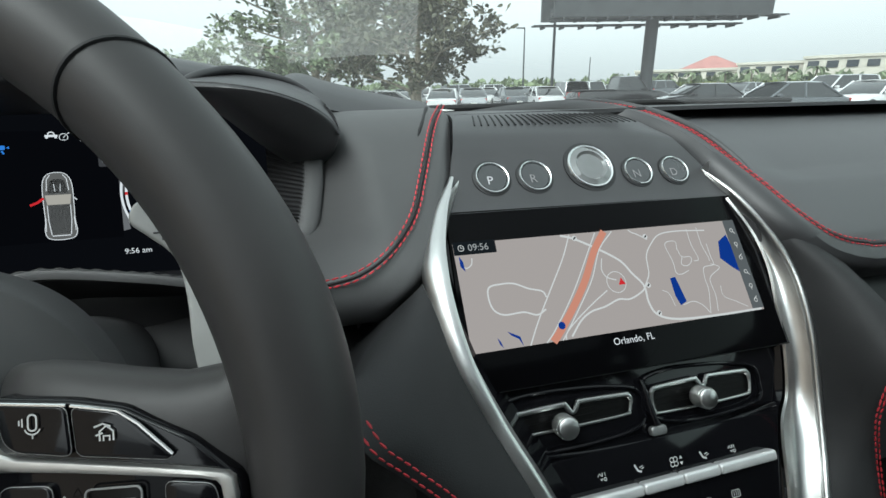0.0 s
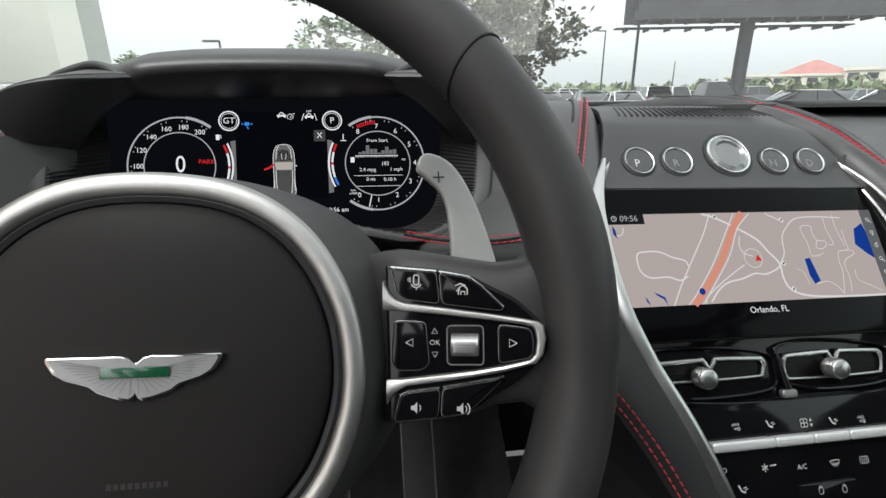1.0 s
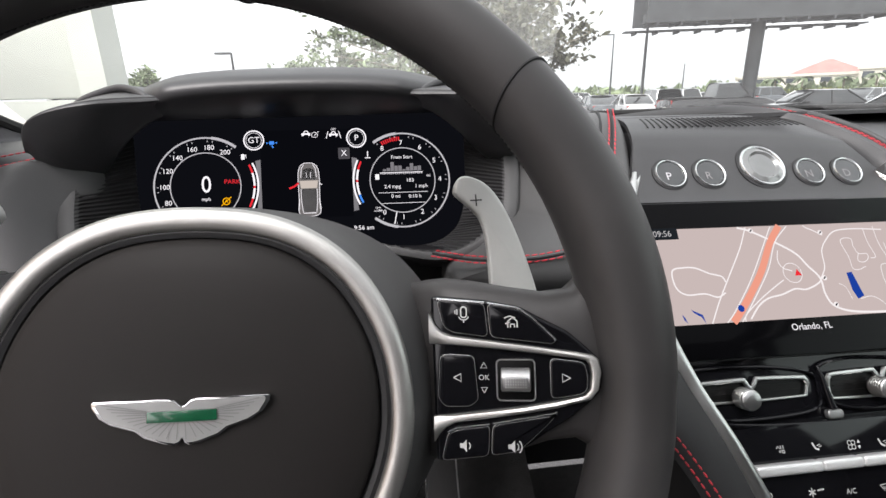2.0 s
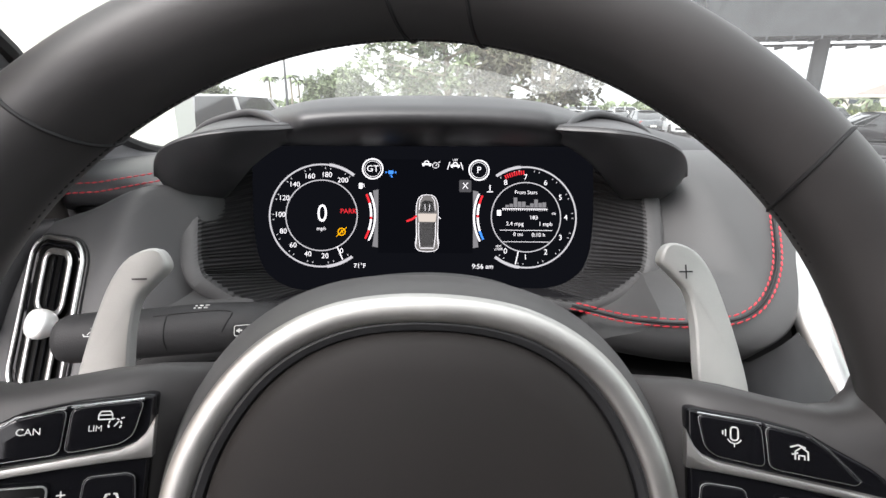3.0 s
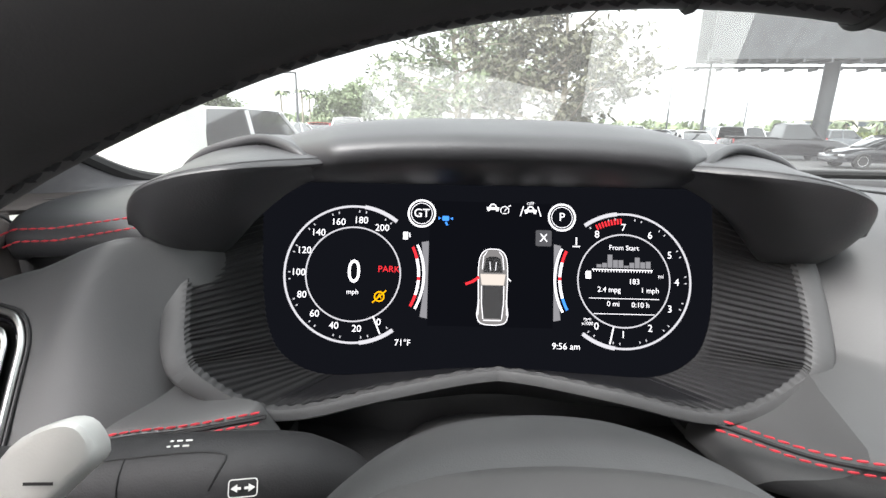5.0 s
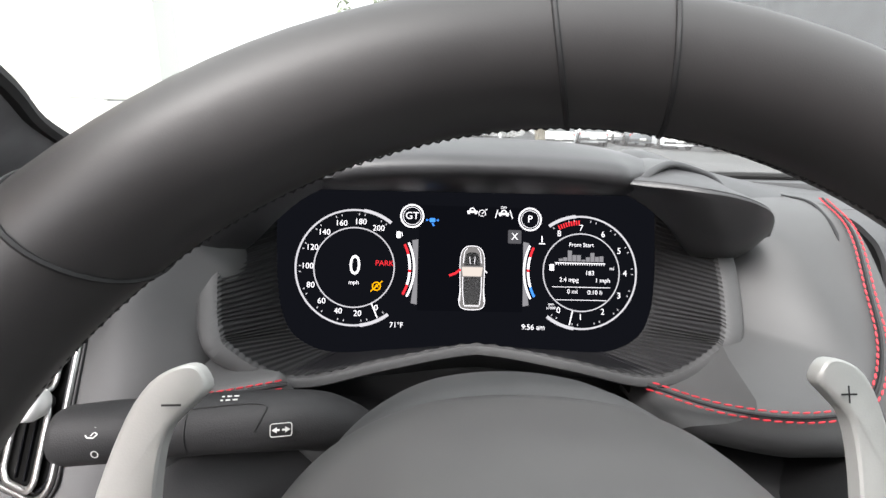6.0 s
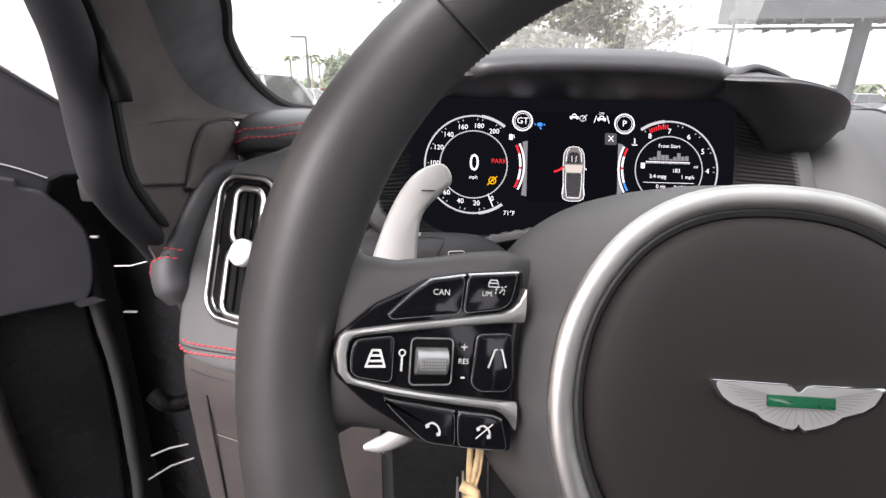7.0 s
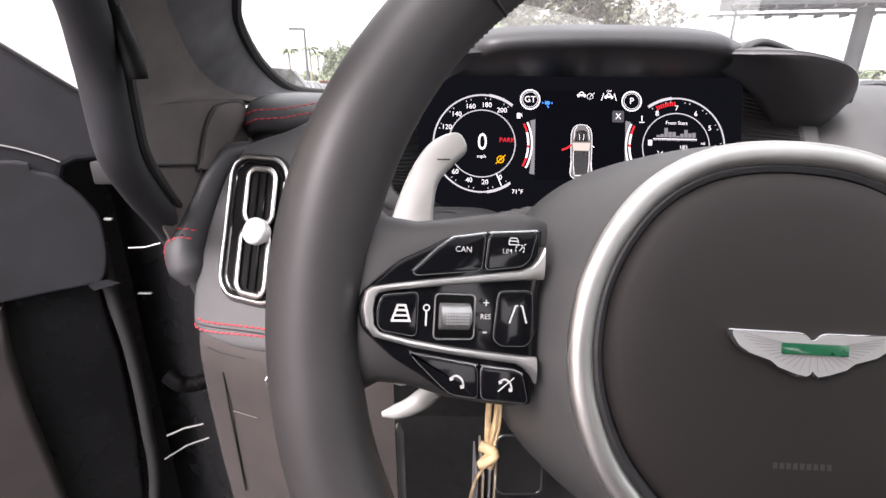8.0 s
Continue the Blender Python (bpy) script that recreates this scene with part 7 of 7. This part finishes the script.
piece("far_windscreen_pillar", tube([(x + 0.045, y - 0.02, z) for x, y, z in far_pillar], 0.045, 10, flat=0.6), SUEDE, shell)
# unseen seats: backs raised and headrests added to hold back rear light
for x in (0.0, 0.80):
    piece("seat_back", box(0.50, 0.16, 0.74, (x, -0.70, 0.92), 0.06, 4), LEATHER, shell)
    piece("shading_headrest", box(0.28, 0.12, 0.22, (x, -0.74, 1.40), 0.05, 4), LEATHER, shell)
    piece("seat_cushion", box(0.50, 0.52, 0.16, (x, -0.42, 0.56), 0.06, 4), LEATHER, shell)
piece("tunnel", box(0.22, 1.0, 0.34, (CX, -0.33, 0.60), 0.04, 3), LEATHER, shell)

# windscreen
rows = []
for s in np.linspace(-1, 1, 25):
    col = []
    for k in np.linspace(0, 1, 16):
        yb, yt = 0.80 - 0.26 * s * s, -0.20 - 0.10 * s * s
        zb, zt = 1.085, 1.585
        col.append((CX + s * 0.735, yb + (yt - yb) * k, zb + (zt - zb) * k + 0.035 * math.sin(k * math.pi)))
    rows.append(col)
screen_glass = piece("windscreen", grid(rows), WINDSCREEN, None)
tagged(screen_glass, "curved clear windscreen glass", "windscreen", kind="structure")
screen_glass.visible_shadow = False


# ---- outside ----
# the lot lies below the car's floor; everything out here is built on level 0 and lowered onto it
LOT = -0.35
inside = set(bpy.data.objects)
ASPHALT = mat("asphalt", (0.075, 0.075, 0.075), 0.9, grain=0.5, size=60, vary=0.25, vary_size=0.4)
bm = bmesh.new()
bmesh.ops.create_grid(bm, x_segments=8, y_segments=8, size=1500)
ground = piece("ground", bm, ASPHALT, None)
tagged(ground, "grey asphalt parking lot", "ground", kind="structure")


def polar(az, dist):
    return (dist * math.sin(radians(az)), dist * math.cos(radians(az)))


PAINTS = {"white": mat("white_paint", (0.72, 0.72, 0.72), 0.2, coat=1.0, vary=0.03), "black": mat("black_paint", (0.012, 0.012, 0.014), 0.15, coat=1.0, vary=0.1), "silver": mat("silver_paint", (0.45, 0.46, 0.47), 0.25, metal=0.7, coat=1.0, vary=0.03),
          "grey": mat("grey_paint", (0.12, 0.13, 0.14), 0.2, metal=0.4, coat=1.0, vary=0.05), "red": mat("red_paint", (0.35, 0.02, 0.02), 0.2, coat=1.0, vary=0.05)}
CARGLASS = mat("tinted_car_glass", (0.012, 0.015, 0.016), 0.06, coat=1.0, vary=0.1)
TYRE = mat("tyre_rubber", (0.015, 0.015, 0.015), 0.8, vary=0.2)
LAMPRED = mat("tail_lamp", (0.35, 0.01, 0.01), 0.2, coat=1.0, vary=0.1)
TRIM = mat("car_trim", (0.02, 0.02, 0.02), 0.5, vary=0.2)


def parked_car(place, turn, paint, kind="sedan"):
    """A parked car along x, nose to +x, from lofted sections."""
    L, W, H = {"sedan": (4.8, 1.85, 1.45), "suv": (4.8, 1.95, 1.75), "pickup": (5.8, 2.05, 1.95), "van": (5.0, 1.98, 1.78)}[kind]
    belt = H * (0.62 if kind != "pickup" else 0.60)
    names = {"sedan": "sedan", "suv": "sport utility vehicle", "pickup": "pickup truck", "van": "minivan"}
    car = thing("parked_" + {"sedan": "sedan", "suv": "suv", "pickup": "pickup", "van": "van"}[kind], paint + " " + names[kind] + " parked on the asphalt lot", "car", (*place, 0), "parked cars")
    M = Matrix.Translation((*place, 0)) @ pose(0, 0, 0, 0, 0, turn)
    # lower body
    rows = []
    nose = 0.80 if kind in ("pickup", "suv") else 0.66
    for x, top, wid in ((-0.5, belt * 0.62, 0.80), (-0.49, belt * 0.9, 0.90), (-0.42, belt, 0.97), (-0.2, belt, 1.0), (0.1, belt, 1.0), (0.22, belt * 0.98, 1.0), (0.36, belt * (0.88 if kind != "pickup" else 0.95), 0.97), (0.46, belt * nose, 0.92), (0.495, belt * nose * 0.85, 0.82), (0.5, belt * 0.45, 0.74)):
        w = W / 2 * wid
        rows.append([(x * L, y * w, z) for y, z in ((-1, 0.28), (-1.02, belt * 0.55), (-0.97, top * 0.93), (-0.88, top), (0, top * 1.02), (0.88, top), (0.97, top * 0.93), (1.02, belt * 0.55), (1, 0.28), (0, 0.24))])
    piece("body", grid(rows, True, caps=True), PAINTS[paint], car, M)
    x0, x1, x2, x3 = {"sedan": (-0.40, -0.22, 0.06, 0.22), "suv": (-0.48, -0.42, 0.06, 0.20), "pickup": (-0.08, -0.05, 0.13, 0.23), "van": (-0.48, -0.43, 0.12, 0.28)}[kind]
    rows = [[(x * L, y * W / 2, z) for y, z in ((-0.93, belt * 0.97), (-0.93 + 0.16 * f, belt + (H - belt) * f * 0.97), (-0.6 * f - 0.93 * (1 - f), belt + (H - belt) * f), (0, belt + (H - belt) * f * 1.01), (0.6 * f + 0.93 * (1 - f), belt + (H - belt) * f), (0.93 - 0.16 * f, belt + (H - belt) * f * 0.97), (0.93, belt * 0.97))] for x, f in ((x0, 0.02), (x1, 0.95), ((x1 + x2) / 2, 1.0), (x2, 0.97), (x3, 0.02))]
    piece("cabin_glass", grid(rows, False, caps=True), CARGLASS, car, M)
    rows = [[(x * L, y * W / 2, z) for y, z in ((-0.76, H * 0.965), (-0.6, H * 0.995), (0, H * 1.012), (0.6, H * 0.995), (0.76, H * 0.965))] for x in np.linspace(x1 - 0.01, x2 + 0.005, 5)]
    piece("roof", grid(rows, thick=0.03), PAINTS[paint], car, M)
    for s in (-1, 1):
        for a, b in ((x0, x1), (x3, x2), ((x1 + x2) / 2, (x1 + x2) / 2)):
            piece("roof_pillar", tube([(a * L, s * W / 2 * 0.935, belt * 0.97), (b * L, s * W / 2 * 0.78, H * 0.97)], 0.045, 6), PAINTS[paint], car, M)
        piece("mirror", box(0.16, 0.18, 0.13, (x3 * L - 0.25, s * (W / 2 + 0.07), belt + 0.05), 0.04), PAINTS[paint], car, M)
        piece("tail_lamp", box(0.06, 0.22, 0.24 if kind != "sedan" else 0.14, (-0.485 * L, s * W * 0.40, belt * 0.82), 0.02), LAMPRED, car, M)
        piece("headlight", box(0.12, 0.34, 0.12, (0.475 * L, s * W * 0.36, belt * 0.62), 0.03), CHROME, car, M)
        for x in (-0.30, 0.32):
            r = 0.34 if kind == "sedan" else 0.40
            c = M @ Matrix.Translation((x * L, s * (W / 2 - 0.10), r)) @ pose(0, 0, 0, 90 * -s)
            wl_ = piece("wheel", lathe([(r * 0.62, 0.11), (r * 0.9, 0.12), (r, 0.09), (r, -0.09), (r * 0.9, -0.12)], 24), TYRE, car, c)
            sub("rim", lathe([(0.02, 0.10), (r * 0.3, 0.08), (r * 0.62, 0.115), (r * 0.64, 0.05)], 14), SATIN, wl_, car, c)
    if kind == "pickup":
        piece("bed_rim", box(0.36 * L, W * 0.94, 0.05, (-0.30 * L, 0, belt + 0.01), 0.02), TRIM, car, M)
    piece("number_plate", box(0.02, 0.40, 0.13, (-0.503 * L, 0, belt * 0.55)), mat("blank_plate", (0.55, 0.55, 0.52), 0.5, vary=0.1), car, M)
    piece("bumper", box(0.10, W * 0.9, 0.20, (-0.49 * L, 0, 0.42), 0.04), TRIM, car, M)
    return car


for az, dist, turn, paint, kind in ((6.5, 14.5, 200, "white", "sedan"), (35.8, 33.0, -14, "black", "pickup"), (43.4, 29.0, 172, "black", "sedan"), (50.5, 25.0, 168, "grey", "sedan"), (57.0, 30.0, 185, "white", "sedan"),
                                    (31.5, 46.0, 100, "white", "suv"), (25.5, 44.0, 95, "white", "sedan"), (21.0, 40.0, 80, "white", "sedan"), (18.5, 52.0, 10, "silver", "suv"), (22.5, 62.0, 0, "white", "suv"), (27.5, 66.0, 0, "silver", "sedan"), (12.5, 36.0, 60, "silver", "sedan"),
                                    (-21.5, 11.5, 75, "white", "suv"), (-16.5, 24.0, 80, "white", "sedan"), (-9.0, 30.0, 85, "white", "van"), (-13.0, 36.0, 95, "red", "sedan"), (47.0, 42.0, 190, "silver", "sedan"), (40.0, 55.0, 10, "grey", "suv"),
                                    (16.5, 31.0, 70, "white", "sedan"), (19.6, 34.0, 75, "silver", "sedan"), (27.6, 34.0, 78, "white", "sedan"), (24.0, 36.0, 82, "grey", "sedan"), (30.2, 40.0, 80, "silver", "suv"), (14.0, 46.0, 70, "white", "suv"), (34.6, 62.0, 0, "white", "sedan"), (54.0, 36.0, 172, "white", "suv")):
    parked_car(polar(az, dist), turn, paint, kind)

BARK = mat("pale_bark", (0.27, 0.24, 0.18), 0.9, grain=0.8, size=25, vary=0.3, vary_size=5)
LEAF = mat("olive_leaves", (0.085, 0.085, 0.050), 0.6, vary=0.3, vary_size=3, rand=0.5)
# lighter than LEAF: the glass's pale veil is put into this leaf colour
LEAF2 = mat("veiled_leaves", (0.16, 0.20, 0.11), 0.6, vary=0.3, vary_size=3, rand=0.5)
HEDGE = mat("hedge_leaves", (0.10, 0.12, 0.03), 0.7, vary=0.3, vary_size=3, rand=0.5)


def tree(place, height, spread, trunk, label, leaf=LEAF, limbs=14, twigs=6, leaves=12, size=0.16, base=0.28, seed=1, stems=1):
    """Tapered stems with limbs and twigs; the leaves stand in rosettes along the twigs."""
    rng = random.Random(seed)
    t = thing("tree", label, "tree", (*place, 0))
    o = np.array((*place, 0.0))
    crown = bmesh.new()

    def rosette(c, n):
        for j in range(n):
            p = Vector(c + np.array([rng.gauss(0, size * 0.45) for _ in range(3)]))
            q = Euler((rng.uniform(-1.3, 1.3), rng.uniform(-1.3, 1.3), rng.uniform(0, 6.3))).to_matrix()
            w, h = size * rng.uniform(0.17, 0.27), size * rng.uniform(0.7, 1.25)
            crown.faces.new([crown.verts.new(p + q @ Vector(v)) for v in ((0, 0, 0), (w, h * 0.4, 0.08 * h), (w * 0.7, h * 0.8, 0.05 * h), (0, h, -0.06 * h), (-w * 0.7, h * 0.8, 0.05 * h), (-w, h * 0.4, 0.08 * h))])

    axes = []
    for k in range(stems):
        a = rng.uniform(0, 6.28)
        lean = 0.0 if stems == 1 else 0.16 * height
        foot = o + np.array((0.07 * k, 0.05 * k, -0.05))
        top = o + np.array((lean * math.cos(a), lean * math.sin(a), height * 0.88))
        line = spline([foot, foot * 0.72 + top * 0.28 + (rng.uniform(-0.06, 0.06) * height * 0.3, 0.02, 0), foot * 0.4 + top * 0.6 + (0.02 * height, 0.01 * height, 0), top], 18)
        piece("trunk", tube(line, np.linspace(trunk * (1 if k == 0 else 0.6), trunk * 0.14, 18), 10), BARK, t)
        axes.append(line)
    for k in range(limbs):
        line = axes[k % stems]
        f = base + (0.93 - base) * (k + rng.random()) / limbs
        st = line[min(17, int(f * 17))]
        a = k * 2.4 + rng.uniform(-0.4, 0.4)
        r = spread * rng.uniform(0.65, 1.05) * (1.0 - 0.55 * max(0.0, (f - 0.55) / 0.45))
        en = st + np.array((r * math.cos(a), r * math.sin(a), height * rng.uniform(0.02, 0.18)))
        limb = spline([st, st * 0.55 + en * 0.45 + (0, 0, 0.025 * height * rng.uniform(-0.5, 1)), en], 12)
        piece("limb", tube(limb, np.linspace(trunk * 0.30, trunk * 0.05, 12), 6), BARK, t)
        for j in range(twigs):
            c = limb[rng.randint(4, 11)]
            d = np.array((rng.gauss(0, 1), rng.gauss(0, 1), rng.gauss(0.3, 0.7))) * spread * 0.15
            tip = c + d
            piece("twig", tube(spline([c, c + d * 0.5 + (0, 0, 0.02), tip], 5), np.linspace(trunk * 0.06, trunk * 0.025, 5), 4), BARK, t)
            for g in (0.45, 0.75, 1.0):
                rosette(c + d * g, leaves if rng.random() < 0.8 else leaves // 3)
    piece("crown", crown, leaf, t, smooth=False)
    return t


tree(polar(14.3, 11.5), 5.6, 2.3, 0.13, "young tree with thick olive leaves on a kerb island", LEAF, 26, 9, 11, 0.17, 0.34, 3, 2)
tree(polar(3.0, 21.0), 8.5, 4.0, 0.22, "broad leafy tree beside the parking lane", LEAF2, 26, 9, 13, 0.26, 0.28, 5, 2)
for az, d, h, w, label, sd in ((-9.0, 45.0, 5.2, 2.6, "dense green tree by the lot", 7), (-11.5, 42.0, 4.2, 2.4, "dense green tree by the lot", 8), (-1.2, 40.0, 4.6, 1.5, "small green tree by the lot", 9), (-24.0, 40.0, 4.5, 1.8, "small green tree by the lot", 10)):
    tree(polar(az, d), h, w, 0.22, label, LEAF2, 20, 8, 14, 0.34, 0.16, sd)


def palm(place, height, seed):
    rng = random.Random(seed)
    t = thing("palm_tree", "slim palm tree at the edge of the lot", "palm", (*place, 0), "palms")
    o = np.array((*place, 0.0))
    piece("trunk", tube([o, o + (0.1, 0, height * 0.5), o + (0.05, 0, height)], [0.2, 0.15, 0.12], 8), BARK, t)
    bm = bmesh.new()
    for k in range(16):
        a, drop = k * 0.393 + rng.uniform(-0.1, 0.1), rng.uniform(0.1, 1.1)
        c = Vector(o + (0.05, 0, height))
        prev = None
        for f in np.linspace(0, 1, 6):
            r = 1.5 * f
            p = c + Vector((r * math.cos(a), r * math.sin(a), 0.5 * math.sin(f * 2.2) - drop * f * f))
            sd = Vector((-math.sin(a), math.cos(a), 0)) * (0.28 * math.sin(0.3 + 2.6 * f)) + Vector((0, 0, -0.05))
            q = (bm.verts.new(p - sd), bm.verts.new(p + sd))
            if prev:
                bm.faces.new((prev[0], prev[1], q[1], q[0]))
            prev = q
    piece("crown", bm, LEAF2, t, smooth=False)


for k, (az, d, h) in enumerate(((-17.2, 70, 5.0), (-15.0, 75, 5.5), (-14.2, 78, 5.0), (40.2, 95, 2.7), (42.3, 100, 2.9), (45.3, 100, 2.7), (47.5, 95, 3.0), (50.3, 90, 2.8), (52.5, 92, 3.0), (58.5, 45, 6.0))):
    palm(polar(az, d), h, k)

# hedges and the far tree line
bm = bmesh.new()
rng = random.Random(4)
for k in range(5200):
    az = rng.uniform(-30, 75)
    d = rng.uniform(110, 135)
    x, y = polar(az, d)
    top = 1.6 + 1.6 * noise.noise((az * 0.35, 3, 0)) + 1.2 * noise.noise((az * 1.3, 7, 0)) + 1.0
    z = rng.uniform(0, max(0.5, top))
    s = rng.uniform(0.5, 1.1)
    q = Euler((rng.uniform(0, 6.3), rng.uniform(0, 6.3), rng.uniform(0, 6.3))).to_matrix()
    bm.faces.new([bm.verts.new(Vector((x, y, z)) + q @ Vector(v)) for v in ((-s, 0, 0), (0, s * 0.6, 0), (s, 0, 0), (0, -s * 0.6, 0))])
tagged(piece("far_woods", bm, LEAF2, None, smooth=False), "low dark green tree line at the horizon", "trees", kind="stuff")
bm = bmesh.new()
for k in range(5200):
    az = rng.uniform(17, 60)
    x, y = polar(az, rng.uniform(69, 73))
    z = rng.uniform(0, 1.5)
    s = rng.uniform(0.12, 0.3)
    q = Euler((rng.uniform(0, 6.3), rng.uniform(0, 6.3), rng.uniform(0, 6.3))).to_matrix()
    bm.faces.new([bm.verts.new(Vector((x, y, z)) + q @ Vector(v)) for v in ((-s, 0, 0), (0, s * 0.6, 0), (s, 0, 0), (0, -s * 0.6, 0))])
tagged(piece("hedge", bm, HEDGE, None, smooth=False), "trimmed yellow-green hedge along the lot", "hedge", kind="stuff")

# billboard on one post
STEEL = mat("dark_grey_steel", (0.05, 0.053, 0.056), 0.6, grain=0.1, size=20, vary=0.2, vary_size=2)
bx, by = polar(38.3, 33.0)
board = thing("billboard", "dark grey steel billboard on a single thick post", "billboard", (bx, by, 0))
piece("post", tube([(bx, by, -0.1), (bx, by, 2.5), (bx, by, 8.0)], [0.36, 0.36, 0.36], 24), STEEL, board)
BM = Matrix.Translation((bx, by, 0)) @ pose(0, 0, 0, 0, 0, -12)
for s in (-1, 1):
    piece("sign_face", box(12.5, 0.25, 3.6, (0, s * 1.3, 6.9)), STEEL, board, BM)
    piece("catwalk", box(13.2, 0.75, 0.07, (0, s * 1.9, 4.95)), STEEL, board, BM)
    for k in range(11):
        piece("bracket", box(0.09, 0.9, 0.16, (-6 + 1.2 * k, s * 1.9, 4.84)), STEEL, board, BM)
piece("torsion_beam", box(12.0, 0.5, 0.5, (0, 0, 5.4)), STEEL, board, BM)
for k in range(9):
    piece("cross_beam", box(0.16, 2.6, 0.2, (-5.6 + 1.4 * k, 0, 5.15)), STEEL, board, BM)


def light_pole(az, dist, height, arm=True):
    x, y = polar(az, dist)
    t = thing("lot_light", "slim dark parking lot light pole", "light pole", (x, y, 0), "lot lights")
    piece("pole", tube([(x, y, -0.1), (x, y, height * 0.5), (x, y, height)], [0.10, 0.085, 0.06], 10), STEEL, t)
    if arm:
        piece("lamp_head", box(0.9, 0.3, 0.10, (x - 0.45, y, height)), STEEL, t)


light_pole(28.6, 34, 9.5)
light_pole(25.3, 55, 7.2)
light_pole(32.3, 80, 5.4, False)
light_pole(-15.5, 32, 4.35)

# low building with a red hip roof
CREAM = mat("cream_render", (0.62, 0.58, 0.50), 0.85, vary=0.08, vary_size=0.5)
REDROOF = mat("red_roof", (0.40, 0.19, 0.17), 0.7, vary=0.15, vary_size=0.5)
PANE = mat("far_pane", (0.05, 0.06, 0.07), 0.1, coat=0.5, vary=0.2)


def far_building(az, dist, length, height, turn, windows, floors, roof=None, label=""):
    x, y = polar(az, dist)
    b = thing("far_building", label, "building", (x, y, 0))
    M = Matrix.Translation((x, y, 0)) @ pose(0, 0, 0, 0, 0, turn)
    piece("wall", box(length, 14, height, (0, 0, height / 2)), CREAM, b, M)
    piece("parapet", box(length + 0.6, 14.6, 0.5, (0, 0, height + 0.1)), CREAM, b, M)
    for f in range(floors):
        for k in range(windows):
            u = -length / 2 + length * (k + 0.5) / windows
            piece("window", box(length / windows * 0.6, 0.2, height / floors * 0.45, (u, -7.05, height / floors * (f + 0.55))), PANE, b, M)
    if roof:
        w, hgt, off = roof
        bm = bmesh.new()
        base = [bm.verts.new((off + sx * w / 2, sy * 7, height + 0.2)) for sx, sy in ((-1, -1), (1, -1), (1, 1), (-1, 1))]
        tip = [bm.verts.new((off - w * 0.04, 0, height + hgt)), bm.verts.new((off + w * 0.04, 0, height + hgt))]
        for f in ((base[0], base[1], tip[1], tip[0]), (base[1], base[2], tip[1]), (base[2], base[3], tip[0], tip[1]), (base[3], base[0], tip[0])):
            bm.faces.new(f)
        piece("hip_roof", bm, REDROOF, b, M, "red hip roof", False)


far_building(44.6, 140, 36, 4.2, -44, 12, 2, (14, 3.3, -1.5), "cream two storey building with a red hip roof")
far_building(52.0, 135, 26, 5.0, -52, 9, 2, None, "cream flat roofed building with rows of windows")
far_building(57.0, 130, 24, 5.6, -57, 8, 2, None, "cream flat roofed building with rows of windows")

# the showroom beside the car
PANEL = mat("pale_wall_panel", (0.70, 0.72, 0.66), 0.6, vary=0.05, vary_size=0.8)
showroom = thing("showroom", "pale panelled showroom wall beside the parked car", "building", (-4.0, 3.0, 0))
wx, wy = polar(-26.0, 7.0)
piece("end_wall", box(0.3, 0.5, 7, (wx - 0.15, wy, 3.5)), PANEL, showroom)
for k in range(4):
    piece("wall_panel", box(9, 0.2, 1.78, (wx - 4.65, wy + 0.1, 0.72 + 1.8 * k), 0.02), PANEL, showroom)
WARM = mat("warm_beige_render", (0.62, 0.50, 0.39), 0.8, vary=0.06, vary_size=0.8)
piece("side_wall", box(0.3, 14, 7, (-7.2, 0.0, 3.5)), WARM, showroom)
for y in (-0.5, 4.0):
    piece("side_window", box(0.1, 1.6, 2.4, (-7.0, y + 2.0, 1.9)), PANE, showroom)
    piece("window_frame", box(0.14, 0.12, 2.6, (-7.0, y + 2.85, 1.9)), SATIN, showroom)

for ob in set(bpy.data.objects) - inside:
    if ob.parent is None:
        ob.location.z += LOT
